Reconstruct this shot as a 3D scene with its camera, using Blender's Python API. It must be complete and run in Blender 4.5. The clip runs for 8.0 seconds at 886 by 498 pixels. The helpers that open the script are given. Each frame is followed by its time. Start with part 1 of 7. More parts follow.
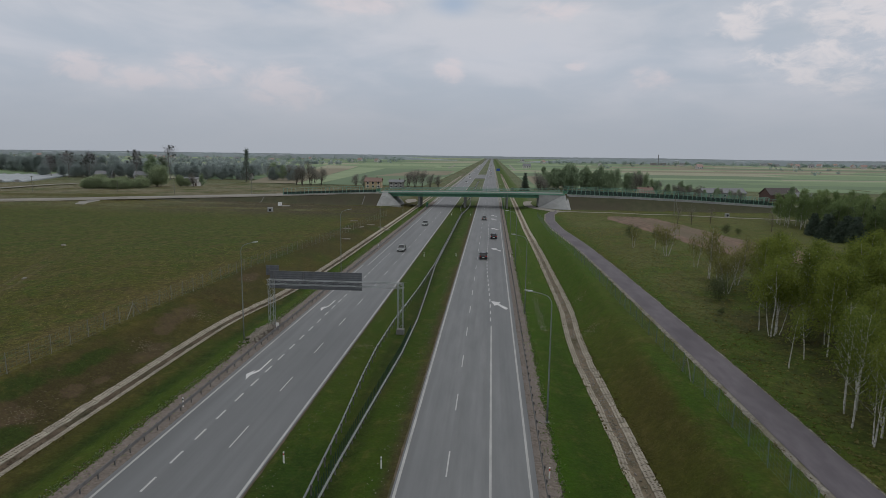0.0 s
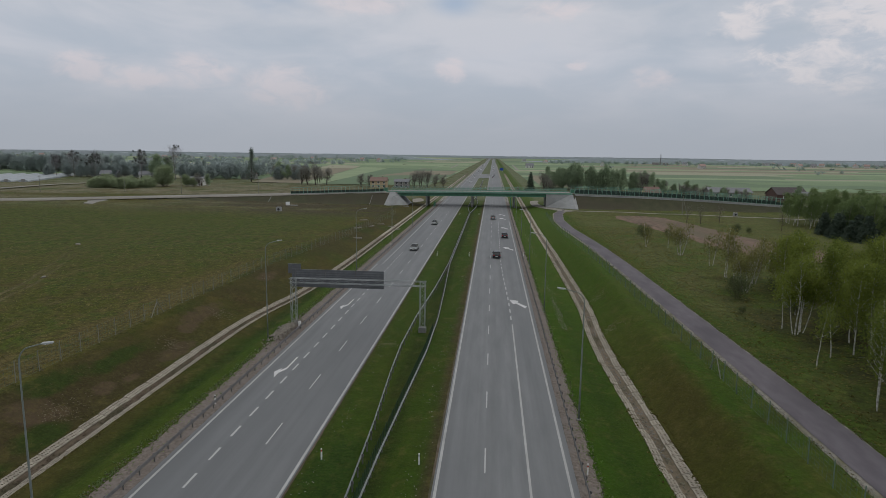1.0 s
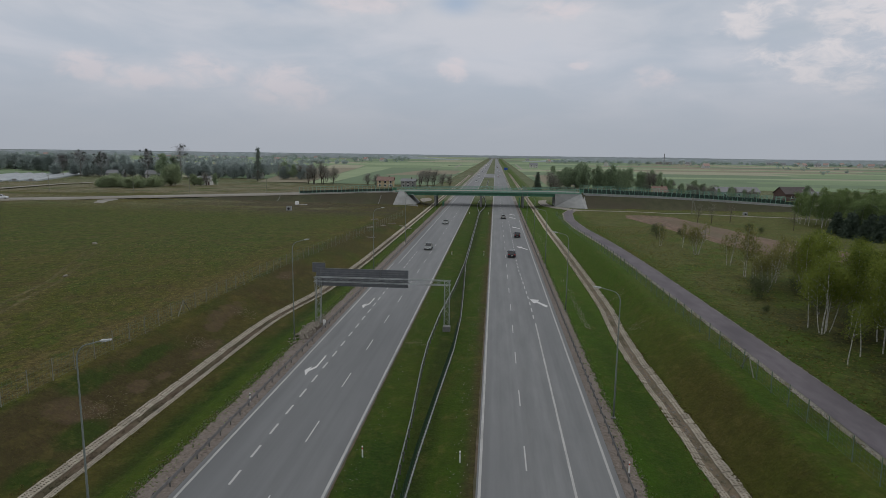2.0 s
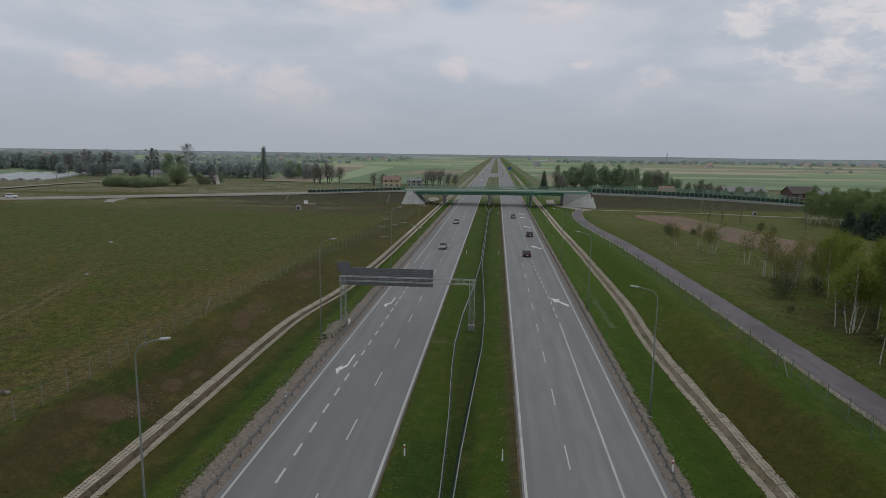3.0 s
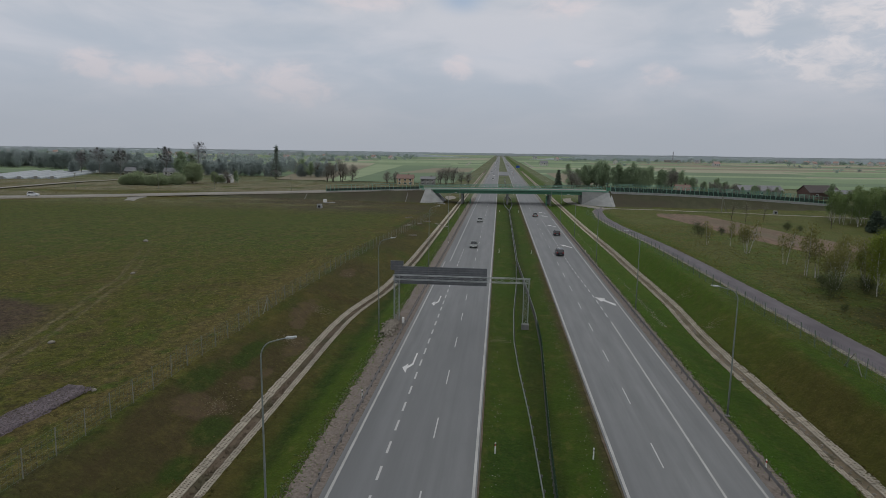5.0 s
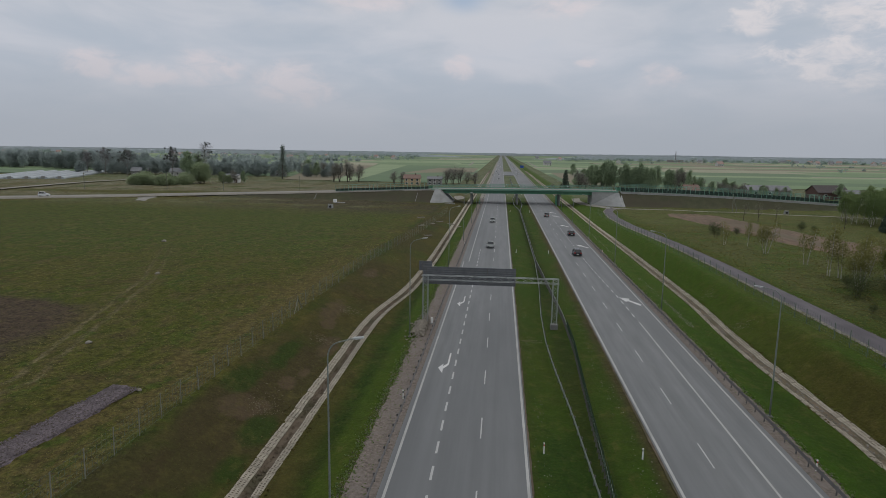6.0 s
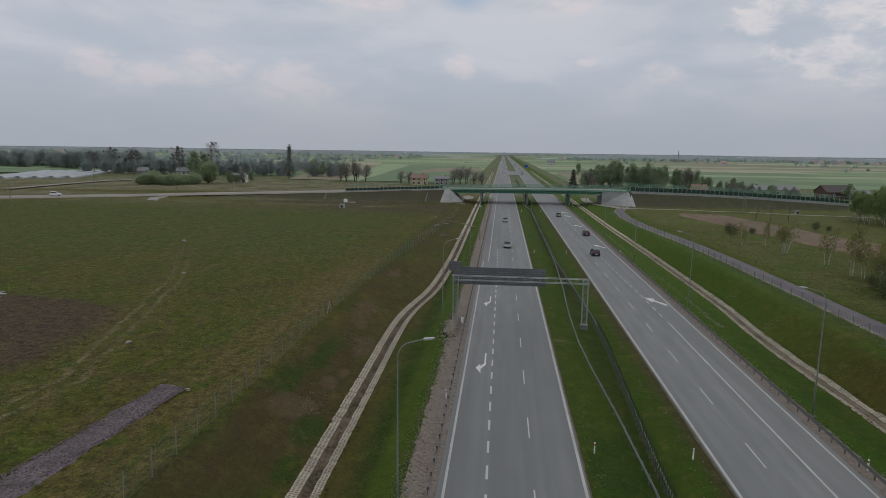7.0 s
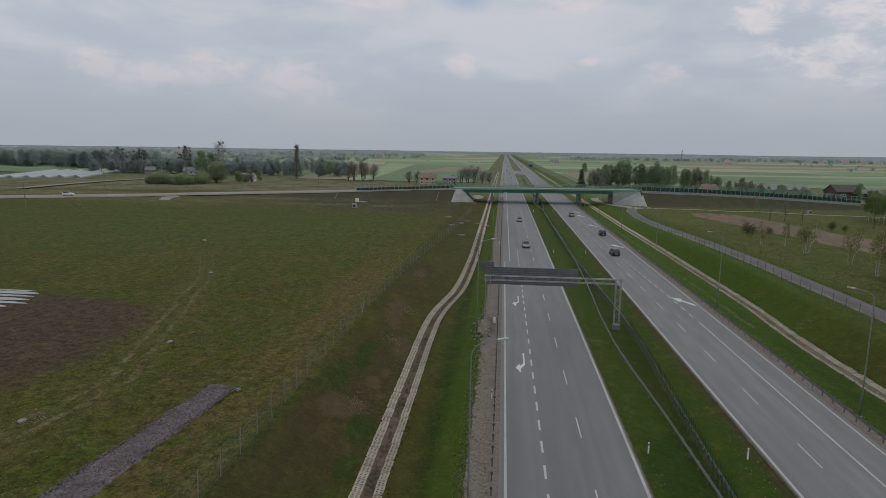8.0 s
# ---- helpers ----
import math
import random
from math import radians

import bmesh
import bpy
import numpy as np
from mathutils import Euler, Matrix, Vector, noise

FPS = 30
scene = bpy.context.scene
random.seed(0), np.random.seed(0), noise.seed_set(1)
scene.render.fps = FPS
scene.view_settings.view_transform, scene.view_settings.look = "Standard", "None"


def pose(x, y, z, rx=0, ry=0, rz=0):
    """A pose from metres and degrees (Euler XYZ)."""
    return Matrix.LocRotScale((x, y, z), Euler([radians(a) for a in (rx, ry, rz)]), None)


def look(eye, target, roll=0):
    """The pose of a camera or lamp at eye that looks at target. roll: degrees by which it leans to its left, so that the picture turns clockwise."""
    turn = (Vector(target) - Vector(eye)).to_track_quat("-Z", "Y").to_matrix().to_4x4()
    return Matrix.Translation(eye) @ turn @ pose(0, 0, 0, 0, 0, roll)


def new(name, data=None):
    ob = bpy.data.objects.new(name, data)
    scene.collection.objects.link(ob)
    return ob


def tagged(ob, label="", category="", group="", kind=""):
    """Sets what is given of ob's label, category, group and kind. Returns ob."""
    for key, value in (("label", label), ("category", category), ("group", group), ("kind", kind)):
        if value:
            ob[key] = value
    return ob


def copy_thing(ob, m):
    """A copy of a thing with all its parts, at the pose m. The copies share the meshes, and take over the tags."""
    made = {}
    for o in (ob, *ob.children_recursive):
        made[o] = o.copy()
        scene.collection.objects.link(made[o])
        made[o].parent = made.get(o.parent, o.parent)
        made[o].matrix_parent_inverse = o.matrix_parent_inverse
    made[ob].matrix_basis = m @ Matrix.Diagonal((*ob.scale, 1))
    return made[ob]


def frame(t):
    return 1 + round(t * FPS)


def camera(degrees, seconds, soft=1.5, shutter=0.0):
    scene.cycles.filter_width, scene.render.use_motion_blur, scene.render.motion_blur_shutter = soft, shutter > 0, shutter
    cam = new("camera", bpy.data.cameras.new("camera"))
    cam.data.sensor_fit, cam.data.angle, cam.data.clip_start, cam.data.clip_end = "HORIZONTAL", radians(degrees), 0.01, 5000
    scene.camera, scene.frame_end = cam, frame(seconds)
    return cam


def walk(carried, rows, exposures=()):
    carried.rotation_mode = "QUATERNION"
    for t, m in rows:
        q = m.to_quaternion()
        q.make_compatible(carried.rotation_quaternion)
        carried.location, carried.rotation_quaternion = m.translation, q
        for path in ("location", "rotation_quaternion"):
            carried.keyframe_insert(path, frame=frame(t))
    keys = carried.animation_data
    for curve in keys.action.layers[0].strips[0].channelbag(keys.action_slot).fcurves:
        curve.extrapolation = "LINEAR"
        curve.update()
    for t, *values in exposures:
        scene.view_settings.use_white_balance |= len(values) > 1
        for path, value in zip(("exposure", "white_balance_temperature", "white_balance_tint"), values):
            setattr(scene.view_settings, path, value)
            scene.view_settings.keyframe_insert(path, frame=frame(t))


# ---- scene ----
cam = camera(71.6, 8.0, 0.55)
PATH = [
    (0, (-0.267, 0.595, 23.617), (-0.419, 2.566, 23.312), 0.78),
    (0.5, (-1.627, 0.376, 23.516), (-1.781, 2.347, 23.212), 0.77),
    (1, (-3.023, 0.143, 23.447), (-3.179, 2.114, 23.141), 0.76),
    (1.5, (-4.467, -0.102, 23.402), (-4.627, 1.868, 23.095), 0.76),
    (3, (-9.159, -0.704, 23.314), (-9.326, 1.265, 23.005), 0.78),
    (3.5, (-10.787, -0.901, 23.277), (-10.957, 1.068, 22.966), 0.8),
    (4, (-12.501, -1.148, 23.282), (-12.672, 0.82, 22.97), 0.82),
    (4.5, (-14.224, -1.42, 23.338), (-14.398, 0.547, 23.024), 0.82),
    (6, (-19.756, -2.099, 23.402), (-19.937, -0.133, 23.087), 0.8),
    (6.5, (-21.693, -2.448, 23.446), (-21.876, -0.482, 23.13), 0.8),
    (7, (-23.697, -2.802, 23.527), (-23.882, -0.836, 23.21), 0.8),
    (7.5, (-25.794, -3.126, 23.572), (-25.981, -1.16, 23.254), 0.8),
    (8, (-27.906, -3.375, 23.589), (-28.096, -1.41, 23.27), 0.8),
]
walk(cam, [(t, look(eye, target, roll)) for t, eye, target, roll in PATH])

# ---- world and sun ----
SUN_ELEV, SUN_TURN = 55.0, 60.0
world = bpy.data.worlds.new("overcast_sky")
scene.world = world
world.use_nodes = True
wt = world.node_tree
wt.nodes.clear()


def wnode(kind, **inputs):
    n = wt.nodes.new(kind)
    for k, v in inputs.items():
        n.inputs[k].default_value = v
    return n


def wlink(a, b):
    wt.links.new(a, b)


w_out = wnode("ShaderNodeOutputWorld")
w_bg = wnode("ShaderNodeBackground")
w_bg.inputs["Strength"].default_value = 0.097
w_sky = wnode("ShaderNodeTexSky")
w_sky.sky_type = "NISHITA"
w_sky.sun_disc = False
w_sky.sun_elevation = radians(SUN_ELEV)
w_sky.sun_rotation = radians(SUN_TURN)
w_tc = wnode("ShaderNodeTexCoord")
w_sep = wnode("ShaderNodeSeparateXYZ")
wlink(w_tc.outputs["Generated"], w_sep.inputs[0])

def wmath(op, a, b=None, clamp=False):
    n = wt.nodes.new("ShaderNodeMath")
    n.operation, n.use_clamp = op, clamp
    for i, v in enumerate((a, b)):
        if v is None:
            continue
        if isinstance(v, (int, float)):
            n.inputs[i].default_value = v
        else:
            wlink(v, n.inputs[i])
    return n.outputs[0]


def wrange(v, a, b, lo=0.0, hi=1.0):
    n = wt.nodes.new("ShaderNodeMapRange")
    n.interpolation_type = "SMOOTHSTEP"
    for k, q in zip(("From Min", "From Max", "To Min", "To Max"), (a, b, lo, hi)):
        n.inputs[k].default_value = q
    wlink(v, n.inputs["Value"])
    return n.outputs[0]


def wmix(f, a, b):
    n = wt.nodes.new("ShaderNodeMix")
    n.data_type = "RGBA"
    for key, v in (("A", a), ("B", b)):
        if isinstance(v, tuple):
            n.inputs[key].default_value = (*v, 1)
        else:
            wlink(v, n.inputs[key])
    wlink(f, n.inputs["Factor"])
    return n.outputs["Result"]


def wnoise(squash, scale, detail, rough, twist=0.0):
    mp = wt.nodes.new("ShaderNodeMapping")
    mp.inputs["Scale"].default_value = squash
    wlink(w_tc.outputs["Generated"], mp.inputs[0])
    n = wnode("ShaderNodeTexNoise", Scale=scale, Detail=detail, Roughness=rough, Distortion=twist)
    wlink(mp.outputs[0], n.inputs["Vector"])
    return n.outputs["Fac"]


w_z = w_sep.outputs["Z"]
# even grey layer: broad soft swells, lighter upwards
soft = wnoise((1, 1, 2.8), 3.0, 5, 0.5, 0.4)
broad = wnoise((1, 1, 3.6), 6.5, 6, 0.52, 0.6)
fine = wnoise((1, 1, 2.0), 24.0, 9, 0.62, 0.5)
swell = wmath("ADD", wmath("MULTIPLY", soft, 0.6), wmath("MULTIPLY", broad, 0.4))
layer = wmix(wrange(swell, 0.38, 0.64), (4.42, 4.94, 5.72), (5.55, 5.76, 6.38))
layer = wmix(wrange(w_z, 0.13, 0.5), layer, wmix(wrange(swell, 0.38, 0.62), (4.7, 5.05, 5.6), (7.0, 6.9, 6.85)))


def wspot(d, r, bright, flat):
    """1 at the direction d, falling to 0 at the distance r; flat squeezes it upwards."""
    vm = wt.nodes.new("ShaderNodeVectorMath")
    vm.operation = "SUBTRACT"
    wlink(w_tc.outputs["Generated"], vm.inputs[0])
    vm.inputs[1].default_value = d
    vs = wt.nodes.new("ShaderNodeVectorMath")
    vs.operation = "MULTIPLY"
    vs.inputs[1].default_value = (1, 1, flat)
    wlink(vm.outputs[0], vs.inputs[0])
    vl = wt.nodes.new("ShaderNodeVectorMath")
    vl.operation = "LENGTH"
    wlink(vs.outputs[0], vl.inputs[0])
    return wrange(vl.outputs["Value"], 0.0, r, bright, 0.0)


def wcloud(spots, lo, hi, ragged=2.2):
    """Heaps round several directions, with ragged edges."""
    p = None
    for d, r, bright, flat in spots:
        one = wspot(d, r, bright, flat)
        p = one if p is None else wmath("MAXIMUM", p, one)
    edge = wmath("ADD", p, wmath("MULTIPLY", wmath("SUBTRACT", fine, 0.5), ragged))
    return wmath("MULTIPLY", wrange(edge, lo, hi), wrange(p, 0.02, 0.5))


# sunlit heaps in the layer towards the west and the north, a bright ragged bank towards the east
heaps = wcloud((((-0.56, 0.822, 0.112), 0.085, 0.8, 2.6), ((-0.505, 0.857, 0.100), 0.075, 0.95, 2.6), ((-0.43, 0.896, 0.116), 0.085, 0.75, 1.9), ((-0.325, 0.942, 0.098), 0.10, 0.75, 1.7), ((-0.29, 0.95, 0.085), 0.07, 0.7, 1.6),
                ((-0.07, 0.989, 0.128), 0.040, 0.9, 1.2), ((0.124, 0.983, 0.136), 0.030, 0.75, 2.0), ((0.235, 0.963, 0.115), 0.07, 0.5, 1.8), ((-0.20, 0.95, 0.225), 0.12, 0.7, 3.0), ((0.09, 0.97, 0.215), 0.12, 0.55, 4.0),
                ((-0.75, 0.60, 0.16), 0.12, 1.0, 1.8), ((0.72, 0.66, 0.20), 0.14, 1.0, 1.8)), -0.05, 1.0, 2.6)
layer = wmix(wmath("MULTIPLY", heaps, 0.62), layer, (7.0, 6.35, 6.6))
bank = wcloud((((0.335, 0.921, 0.186), 0.070, 1.0, 2.0), ((0.365, 0.915, 0.200), 0.075, 1.0, 3.0), ((0.47, 0.868, 0.19), 0.10, 1.1, 1.6), ((0.45, 0.88, 0.125), 0.14, 0.75, 2.0), ((0.39, 0.91, 0.135), 0.12, 0.6, 3.0)), 0.1, 1.15, 3.4)
layer = wmix(wmath("MULTIPLY", bank, 0.62), layer, (7.8, 7.25, 7.3))
# darker wisps between them
shade = wcloud((((0.402, 0.899, 0.170), 0.048, 0.9, 1.7), ((-0.006, 0.996, 0.086), 0.11, 0.55, 3.0), ((0.30, 0.94, 0.09), 0.12, 0.4, 3.5), ((-0.16, 0.98, 0.145), 0.10, 0.4, 3.0)), 0.2, 1.2, 1.6)
layer = wmix(wmath("MULTIPLY", shade, 0.5), layer, (4.3, 4.85, 5.5))
layer = wmix(wrange(wnoise((1, 1, 3.4), 5.5, 7, 0.55, 0.5), 0.52, 0.70, 0.0, 0.16), layer, (4.0, 4.5, 5.15))
# haze towards the horizon
layer = wmix(wrange(w_z, 0.0, 0.15, 0.92, 0.0), layer, (3.72, 4.02, 4.52))
# thin places where the blue sky shows through
gap = wmath("MULTIPLY", wmath("MAXIMUM", wmath("MULTIPLY", wrange(wnoise((1, 1, 2.4), 4.0, 5, 0.5), 0.55, 0.72, 0.0, 0.45), wrange(w_z, 0.12, 0.24)), wspot((-0.064, 0.973, 0.225), 0.055, 0.6, 2.0)), 1.0)
layer = wmix(gap, layer, w_sky.outputs[0])
wlink(layer, w_bg.inputs["Color"])
wlink(w_bg.outputs[0], w_out.inputs[0])

sun = new("sun", bpy.data.lights.new("sun", "SUN"))
sun.data.energy = 0.35
sun.data.angle = radians(45)
sun.data.color = (1.0, 0.96, 0.9)
_se, _st = radians(SUN_ELEV), radians(SUN_TURN)
sun.matrix_world = look((0, 0, 60), (-math.sin(_st) * math.cos(_se), -math.cos(_st) * math.cos(_se), 60 - math.sin(_se)))

# ---- materials ----
MATS = {}


def material(name, low, high, scale=1.0, rough=0.85, bump=0.0, bump_scale=20.0, metal=0.0, low2=None, scale2=None, jitter=0.0, squash=None, spec=None):
    """Two noises at two scales between the colours low and high (and low2); jitter varies the brightness from piece to piece."""
    m = bpy.data.materials.new(name)
    m.use_nodes = True
    nt = m.node_tree
    b = nt.nodes["Principled BSDF"]
    b.inputs["Roughness"].default_value, b.inputs["Metallic"].default_value = rough, metal
    if spec is not None:
        b.inputs["Specular IOR Level"].default_value = spec
    tc = nt.nodes.new("ShaderNodeTexCoord")
    mp = nt.nodes.new("ShaderNodeMapping")
    if squash:
        mp.inputs["Scale"].default_value = squash
    nt.links.new(tc.outputs["Object"], mp.inputs[0])
    n1 = nt.nodes.new("ShaderNodeTexNoise")
    n1.inputs["Scale"].default_value, n1.inputs["Detail"].default_value, n1.inputs["Roughness"].default_value = scale, 6, 0.62
    nt.links.new(mp.outputs[0], n1.inputs["Vector"])
    r = nt.nodes.new("ShaderNodeValToRGB")
    r.color_ramp.elements[0].position, r.color_ramp.elements[0].color = 0.3, (*low, 1)
    r.color_ramp.elements[1].position, r.color_ramp.elements[1].color = 0.7, (*high, 1)
    nt.links.new(n1.outputs["Fac"], r.inputs[0])
    col = r.outputs[0]
    if low2:
        n2 = nt.nodes.new("ShaderNodeTexNoise")
        n2.inputs["Scale"].default_value, n2.inputs["Detail"].default_value = scale2 or scale / 9, 4
        nt.links.new(mp.outputs[0], n2.inputs["Vector"])
        mr = nt.nodes.new("ShaderNodeMapRange")
        mr.inputs["From Min"].default_value, mr.inputs["From Max"].default_value = 0.45, 0.68
        nt.links.new(n2.outputs["Fac"], mr.inputs["Value"])
        mx = nt.nodes.new("ShaderNodeMix")
        mx.data_type = "RGBA"
        mx.inputs["B"].default_value = (*low2, 1)
        nt.links.new(mr.outputs[0], mx.inputs["Factor"])
        nt.links.new(col, mx.inputs["A"])
        col = mx.outputs["Result"]
    if jitter:
        oi = nt.nodes.new("ShaderNodeObjectInfo")
        jr = nt.nodes.new("ShaderNodeMapRange")
        jr.inputs["To Min"].default_value, jr.inputs["To Max"].default_value = 1 - jitter, 1 + jitter
        nt.links.new(oi.outputs["Random"], jr.inputs["Value"])
        hs = nt.nodes.new("ShaderNodeHueSaturation")
        nt.links.new(jr.outputs[0], hs.inputs["Value"])
        nt.links.new(col, hs.inputs["Color"])
        col = hs.outputs[0]
    nt.links.new(col, b.inputs["Base Color"])
    if bump:
        n3 = nt.nodes.new("ShaderNodeTexNoise")
        n3.inputs["Scale"].default_value, n3.inputs["Detail"].default_value = bump_scale, 5
        nt.links.new(mp.outputs[0], n3.inputs["Vector"])
        bp = nt.nodes.new("ShaderNodeBump")
        bp.inputs["Strength"].default_value, bp.inputs["Distance"].default_value = 0.8, bump
        nt.links.new(n3.outputs["Fac"], bp.inputs["Height"])
        nt.links.new(bp.outputs[0], b.inputs["Normal"])
    MATS[name] = m
    return m


def leaf_material(name, low, high, thin=0.35):
    """Leaves: colour varies from clump to clump, some light comes through."""
    m = bpy.data.materials.new(name)
    m.use_nodes = True
    nt = m.node_tree
    b = nt.nodes["Principled BSDF"]
    b.inputs["Roughness"].default_value = 0.6
    b.inputs["Specular IOR Level"].default_value = 0.25
    g = nt.nodes.new("ShaderNodeNewGeometry")
    oi = nt.nodes.new("ShaderNodeObjectInfo")
    ad = nt.nodes.new("ShaderNodeMath")
    ad.operation = "MULTIPLY_ADD"
    ad.inputs[1].default_value = 0.6
    sc = nt.nodes.new("ShaderNodeMath")
    sc.operation = "MULTIPLY"
    sc.inputs[1].default_value = 0.4
    nt.links.new(oi.outputs["Random"], sc.inputs[0])
    nt.links.new(g.outputs["Random Per Island"], ad.inputs[0])
    nt.links.new(sc.outputs[0], ad.inputs[2])
    r = nt.nodes.new("ShaderNodeValToRGB")
    r.color_ramp.elements[0].color, r.color_ramp.elements[1].color = (*low, 1), (*high, 1)
    nt.links.new(ad.outputs[0], r.inputs[0])
    nt.links.new(r.outputs[0], b.inputs["Base Color"])
    tr = nt.nodes.new("ShaderNodeBsdfTranslucent")
    nt.links.new(r.outputs[0], tr.inputs[0])
    mx = nt.nodes.new("ShaderNodeMixShader")
    mx.inputs[0].default_value = thin
    nt.links.new(b.outputs[0], mx.inputs[1])
    nt.links.new(tr.outputs[0], mx.inputs[2])
    nt.links.new(mx.outputs[0], nt.nodes["Material Output"].inputs[0])
    MATS[name] = m
    return m


def ground_material():
    """Turf across the road's corridor: zones by the distance from the road, wavering, with dry and bare places."""
    m = bpy.data.materials.new("turf")
    m.use_nodes = True
    nt = m.node_tree
    L = nt.links.new
    b = nt.nodes["Principled BSDF"]
    b.inputs["Roughness"].default_value = 0.95
    b.inputs["Specular IOR Level"].default_value = 0.15
    geo = nt.nodes.new("ShaderNodeNewGeometry")
    sp = nt.nodes.new("ShaderNodeSeparateXYZ")
    L(geo.outputs["Position"], sp.inputs[0])

    def nz(scale, detail=6.0, rough=0.6, squash=None):
        n = nt.nodes.new("ShaderNodeTexNoise")
        n.inputs["Scale"].default_value, n.inputs["Detail"].default_value, n.inputs["Roughness"].default_value = scale, detail, rough
        if squash:
            mp = nt.nodes.new("ShaderNodeMapping")
            mp.inputs["Scale"].default_value = squash
            L(geo.outputs["Position"], mp.inputs[0])
            L(mp.outputs[0], n.inputs["Vector"])
        else:
            L(geo.outputs["Position"], n.inputs["Vector"])
        return n.outputs["Fac"]

    def math1(op, a, bb):
        n = nt.nodes.new("ShaderNodeMath")
        n.operation = op
        for i, v in enumerate((a, bb)):
            if isinstance(v, (int, float)):
                n.inputs[i].default_value = v
            else:
                L(v, n.inputs[i])
        return n.outputs[0]

    def ranged(v, a, c, lo=0.0, hi=1.0):
        n = nt.nodes.new("ShaderNodeMapRange")
        for k, q in zip(("From Min", "From Max", "To Min", "To Max"), (a, c, lo, hi)):
            n.inputs[k].default_value = q
        L(v, n.inputs["Value"])
        return n.outputs[0]

    def mixed(f, a, c):
        n = nt.nodes.new("ShaderNodeMix")
        n.data_type = "RGBA"
        for key, v in (("A", a), ("B", c)):
            if isinstance(v, tuple):
                n.inputs[key].default_value = (*v, 1)
            else:
                L(v, n.inputs[key])
        L(f, n.inputs["Factor"])
        return n.outputs["Result"]

    xw = math1("ADD", sp.outputs["X"], math1("MULTIPLY", math1("SUBTRACT", nz(0.3, 6, 0.65), 0.5), ranged(sp.outputs["X"], -38.0, -36.0, 2.6, 1.1)))
    ramp = nt.nodes.new("ShaderNodeValToRGB")
    L(ranged(xw, -60.0, 40.0), ramp.inputs[0])
    FIELD, BANK, VERGE, MEDIAN, MEADOW = (0.072, 0.082, 0.010), (0.064, 0.060, 0.018), (0.040, 0.094, 0.004), (0.038, 0.076, 0.005), (0.112, 0.130, 0.038)
    # dark green stops at -33.7 and -32.9 paint the shade in the verge's hollow
    stops = [(-60, FIELD), (-46.5, FIELD), (-45.2, (0.044, 0.066, 0.008)), (-43.8, BANK), (-38.5, BANK), (-36, (0.066, 0.062, 0.016)),
             (-34.6, (0.058, 0.060, 0.012)), (-33.7, (0.024, 0.048, 0.005)), (-32.9, (0.022, 0.050, 0.004)), (-32.2, (0.050, 0.092, 0.007)), (-29, (0.052, 0.090, 0.007)), (-16.8, (0.048, 0.070, 0.012)), (-16.2, MEDIAN), (-13.2, MEDIAN), (-12.3, (0.025, 0.050, 0.005)), (-10.9, (0.025, 0.050, 0.005)), (-10.1, MEDIAN), (-8.2, MEDIAN), (-7.2, (0.066, 0.056, 0.024)), (5.4, VERGE), (8.4, (0.030, 0.066, 0.005)), (10.5, (0.042, 0.084, 0.006)), (13.2, (0.056, 0.070, 0.008)),
             (15.6, (0.054, 0.074, 0.008)), (17.0, (0.042, 0.088, 0.006)), (20.0, (0.050, 0.094, 0.008)), (25.5, (0.058, 0.100, 0.010)), (29, MEADOW), (40, MEADOW)]
    e = ramp.color_ramp.elements
    e[0].position, e[0].color = 0.0, (*FIELD, 1)
    e[1].position, e[1].color = 1.0, (*MEADOW, 1)
    for x, c in stops[1:-1]:
        s = e.new((x + 60) / 100)
        s.color = (*c, 1)
    col = ramp.outputs[0]
    # far from the cutting the zones give way to open grassland, lightened for distance haze
    col = mixed(ranged(sp.outputs["Y"], 295.0, 335.0, 0.0, 0.88), col, (0.175, 0.200, 0.122))
    # rough brownish ground beyond the country road, with haze lightening its colour
    col = mixed(math1("MULTIPLY", math1("MULTIPLY", ranged(sp.outputs["X"], -75.0, -55.0, 1.0, 0.0), math1("MULTIPLY", ranged(sp.outputs["Y"], 205.0, 285.0), ranged(sp.outputs["Y"], 380.0, 440.0, 1.0, 0.0))), ranged(nz(0.025, 6, 0.6, (0.3, 1, 1)), 0.38, 0.53, 0.1, 0.92)), col, (0.225, 0.205, 0.140))
    # the middle of the western field is greener
    lush = math1("MULTIPLY", ranged(sp.outputs["Y"], 88.0, 130.0), math1("MULTIPLY", ranged(sp.outputs["Y"], 205.0, 235.0, 1.0, 0.0), ranged(sp.outputs["X"], -62.0, -48.0, 1.0, 0.0)))
    # the verges are lusher than the western field
    wild = math1("ADD", ranged(sp.outputs["X"], -38.0, -33.0, 1.0, 0.28), ranged(sp.outputs["X"], 10.5, 13.5, 0.0, 0.3))
    # dry straw-coloured streaks and patches
    col = mixed(math1("MULTIPLY", wild, ranged(nz(0.09, 7, 0.65, (1, 0.45, 1)), 0.46, 0.68, 0.0, 0.85)), col, (0.112, 0.088, 0.022))
    col = mixed(ranged(nz(0.05, 6, 0.6), 0.52, 0.68, 0.0, 0.75), col, (0.040, 0.080, 0.006))
    col = mixed(math1("MULTIPLY", wild, ranged(nz(0.16, 7, 0.7), 0.53, 0.68, 0.0, 0.85)), col, (0.070, 0.048, 0.020))
    # bare reddish soil in the western field
    ex = math1("POWER", math1("ABSOLUTE", math1("DIVIDE", math1("ADD", sp.outputs["X"], 118.0), 48.5), 0), 4.0)
    ey = math1("POWER", math1("ABSOLUTE", math1("DIVIDE", math1("SUBTRACT", sp.outputs["Y"], 57.2), 20.5), 0), 4.0)
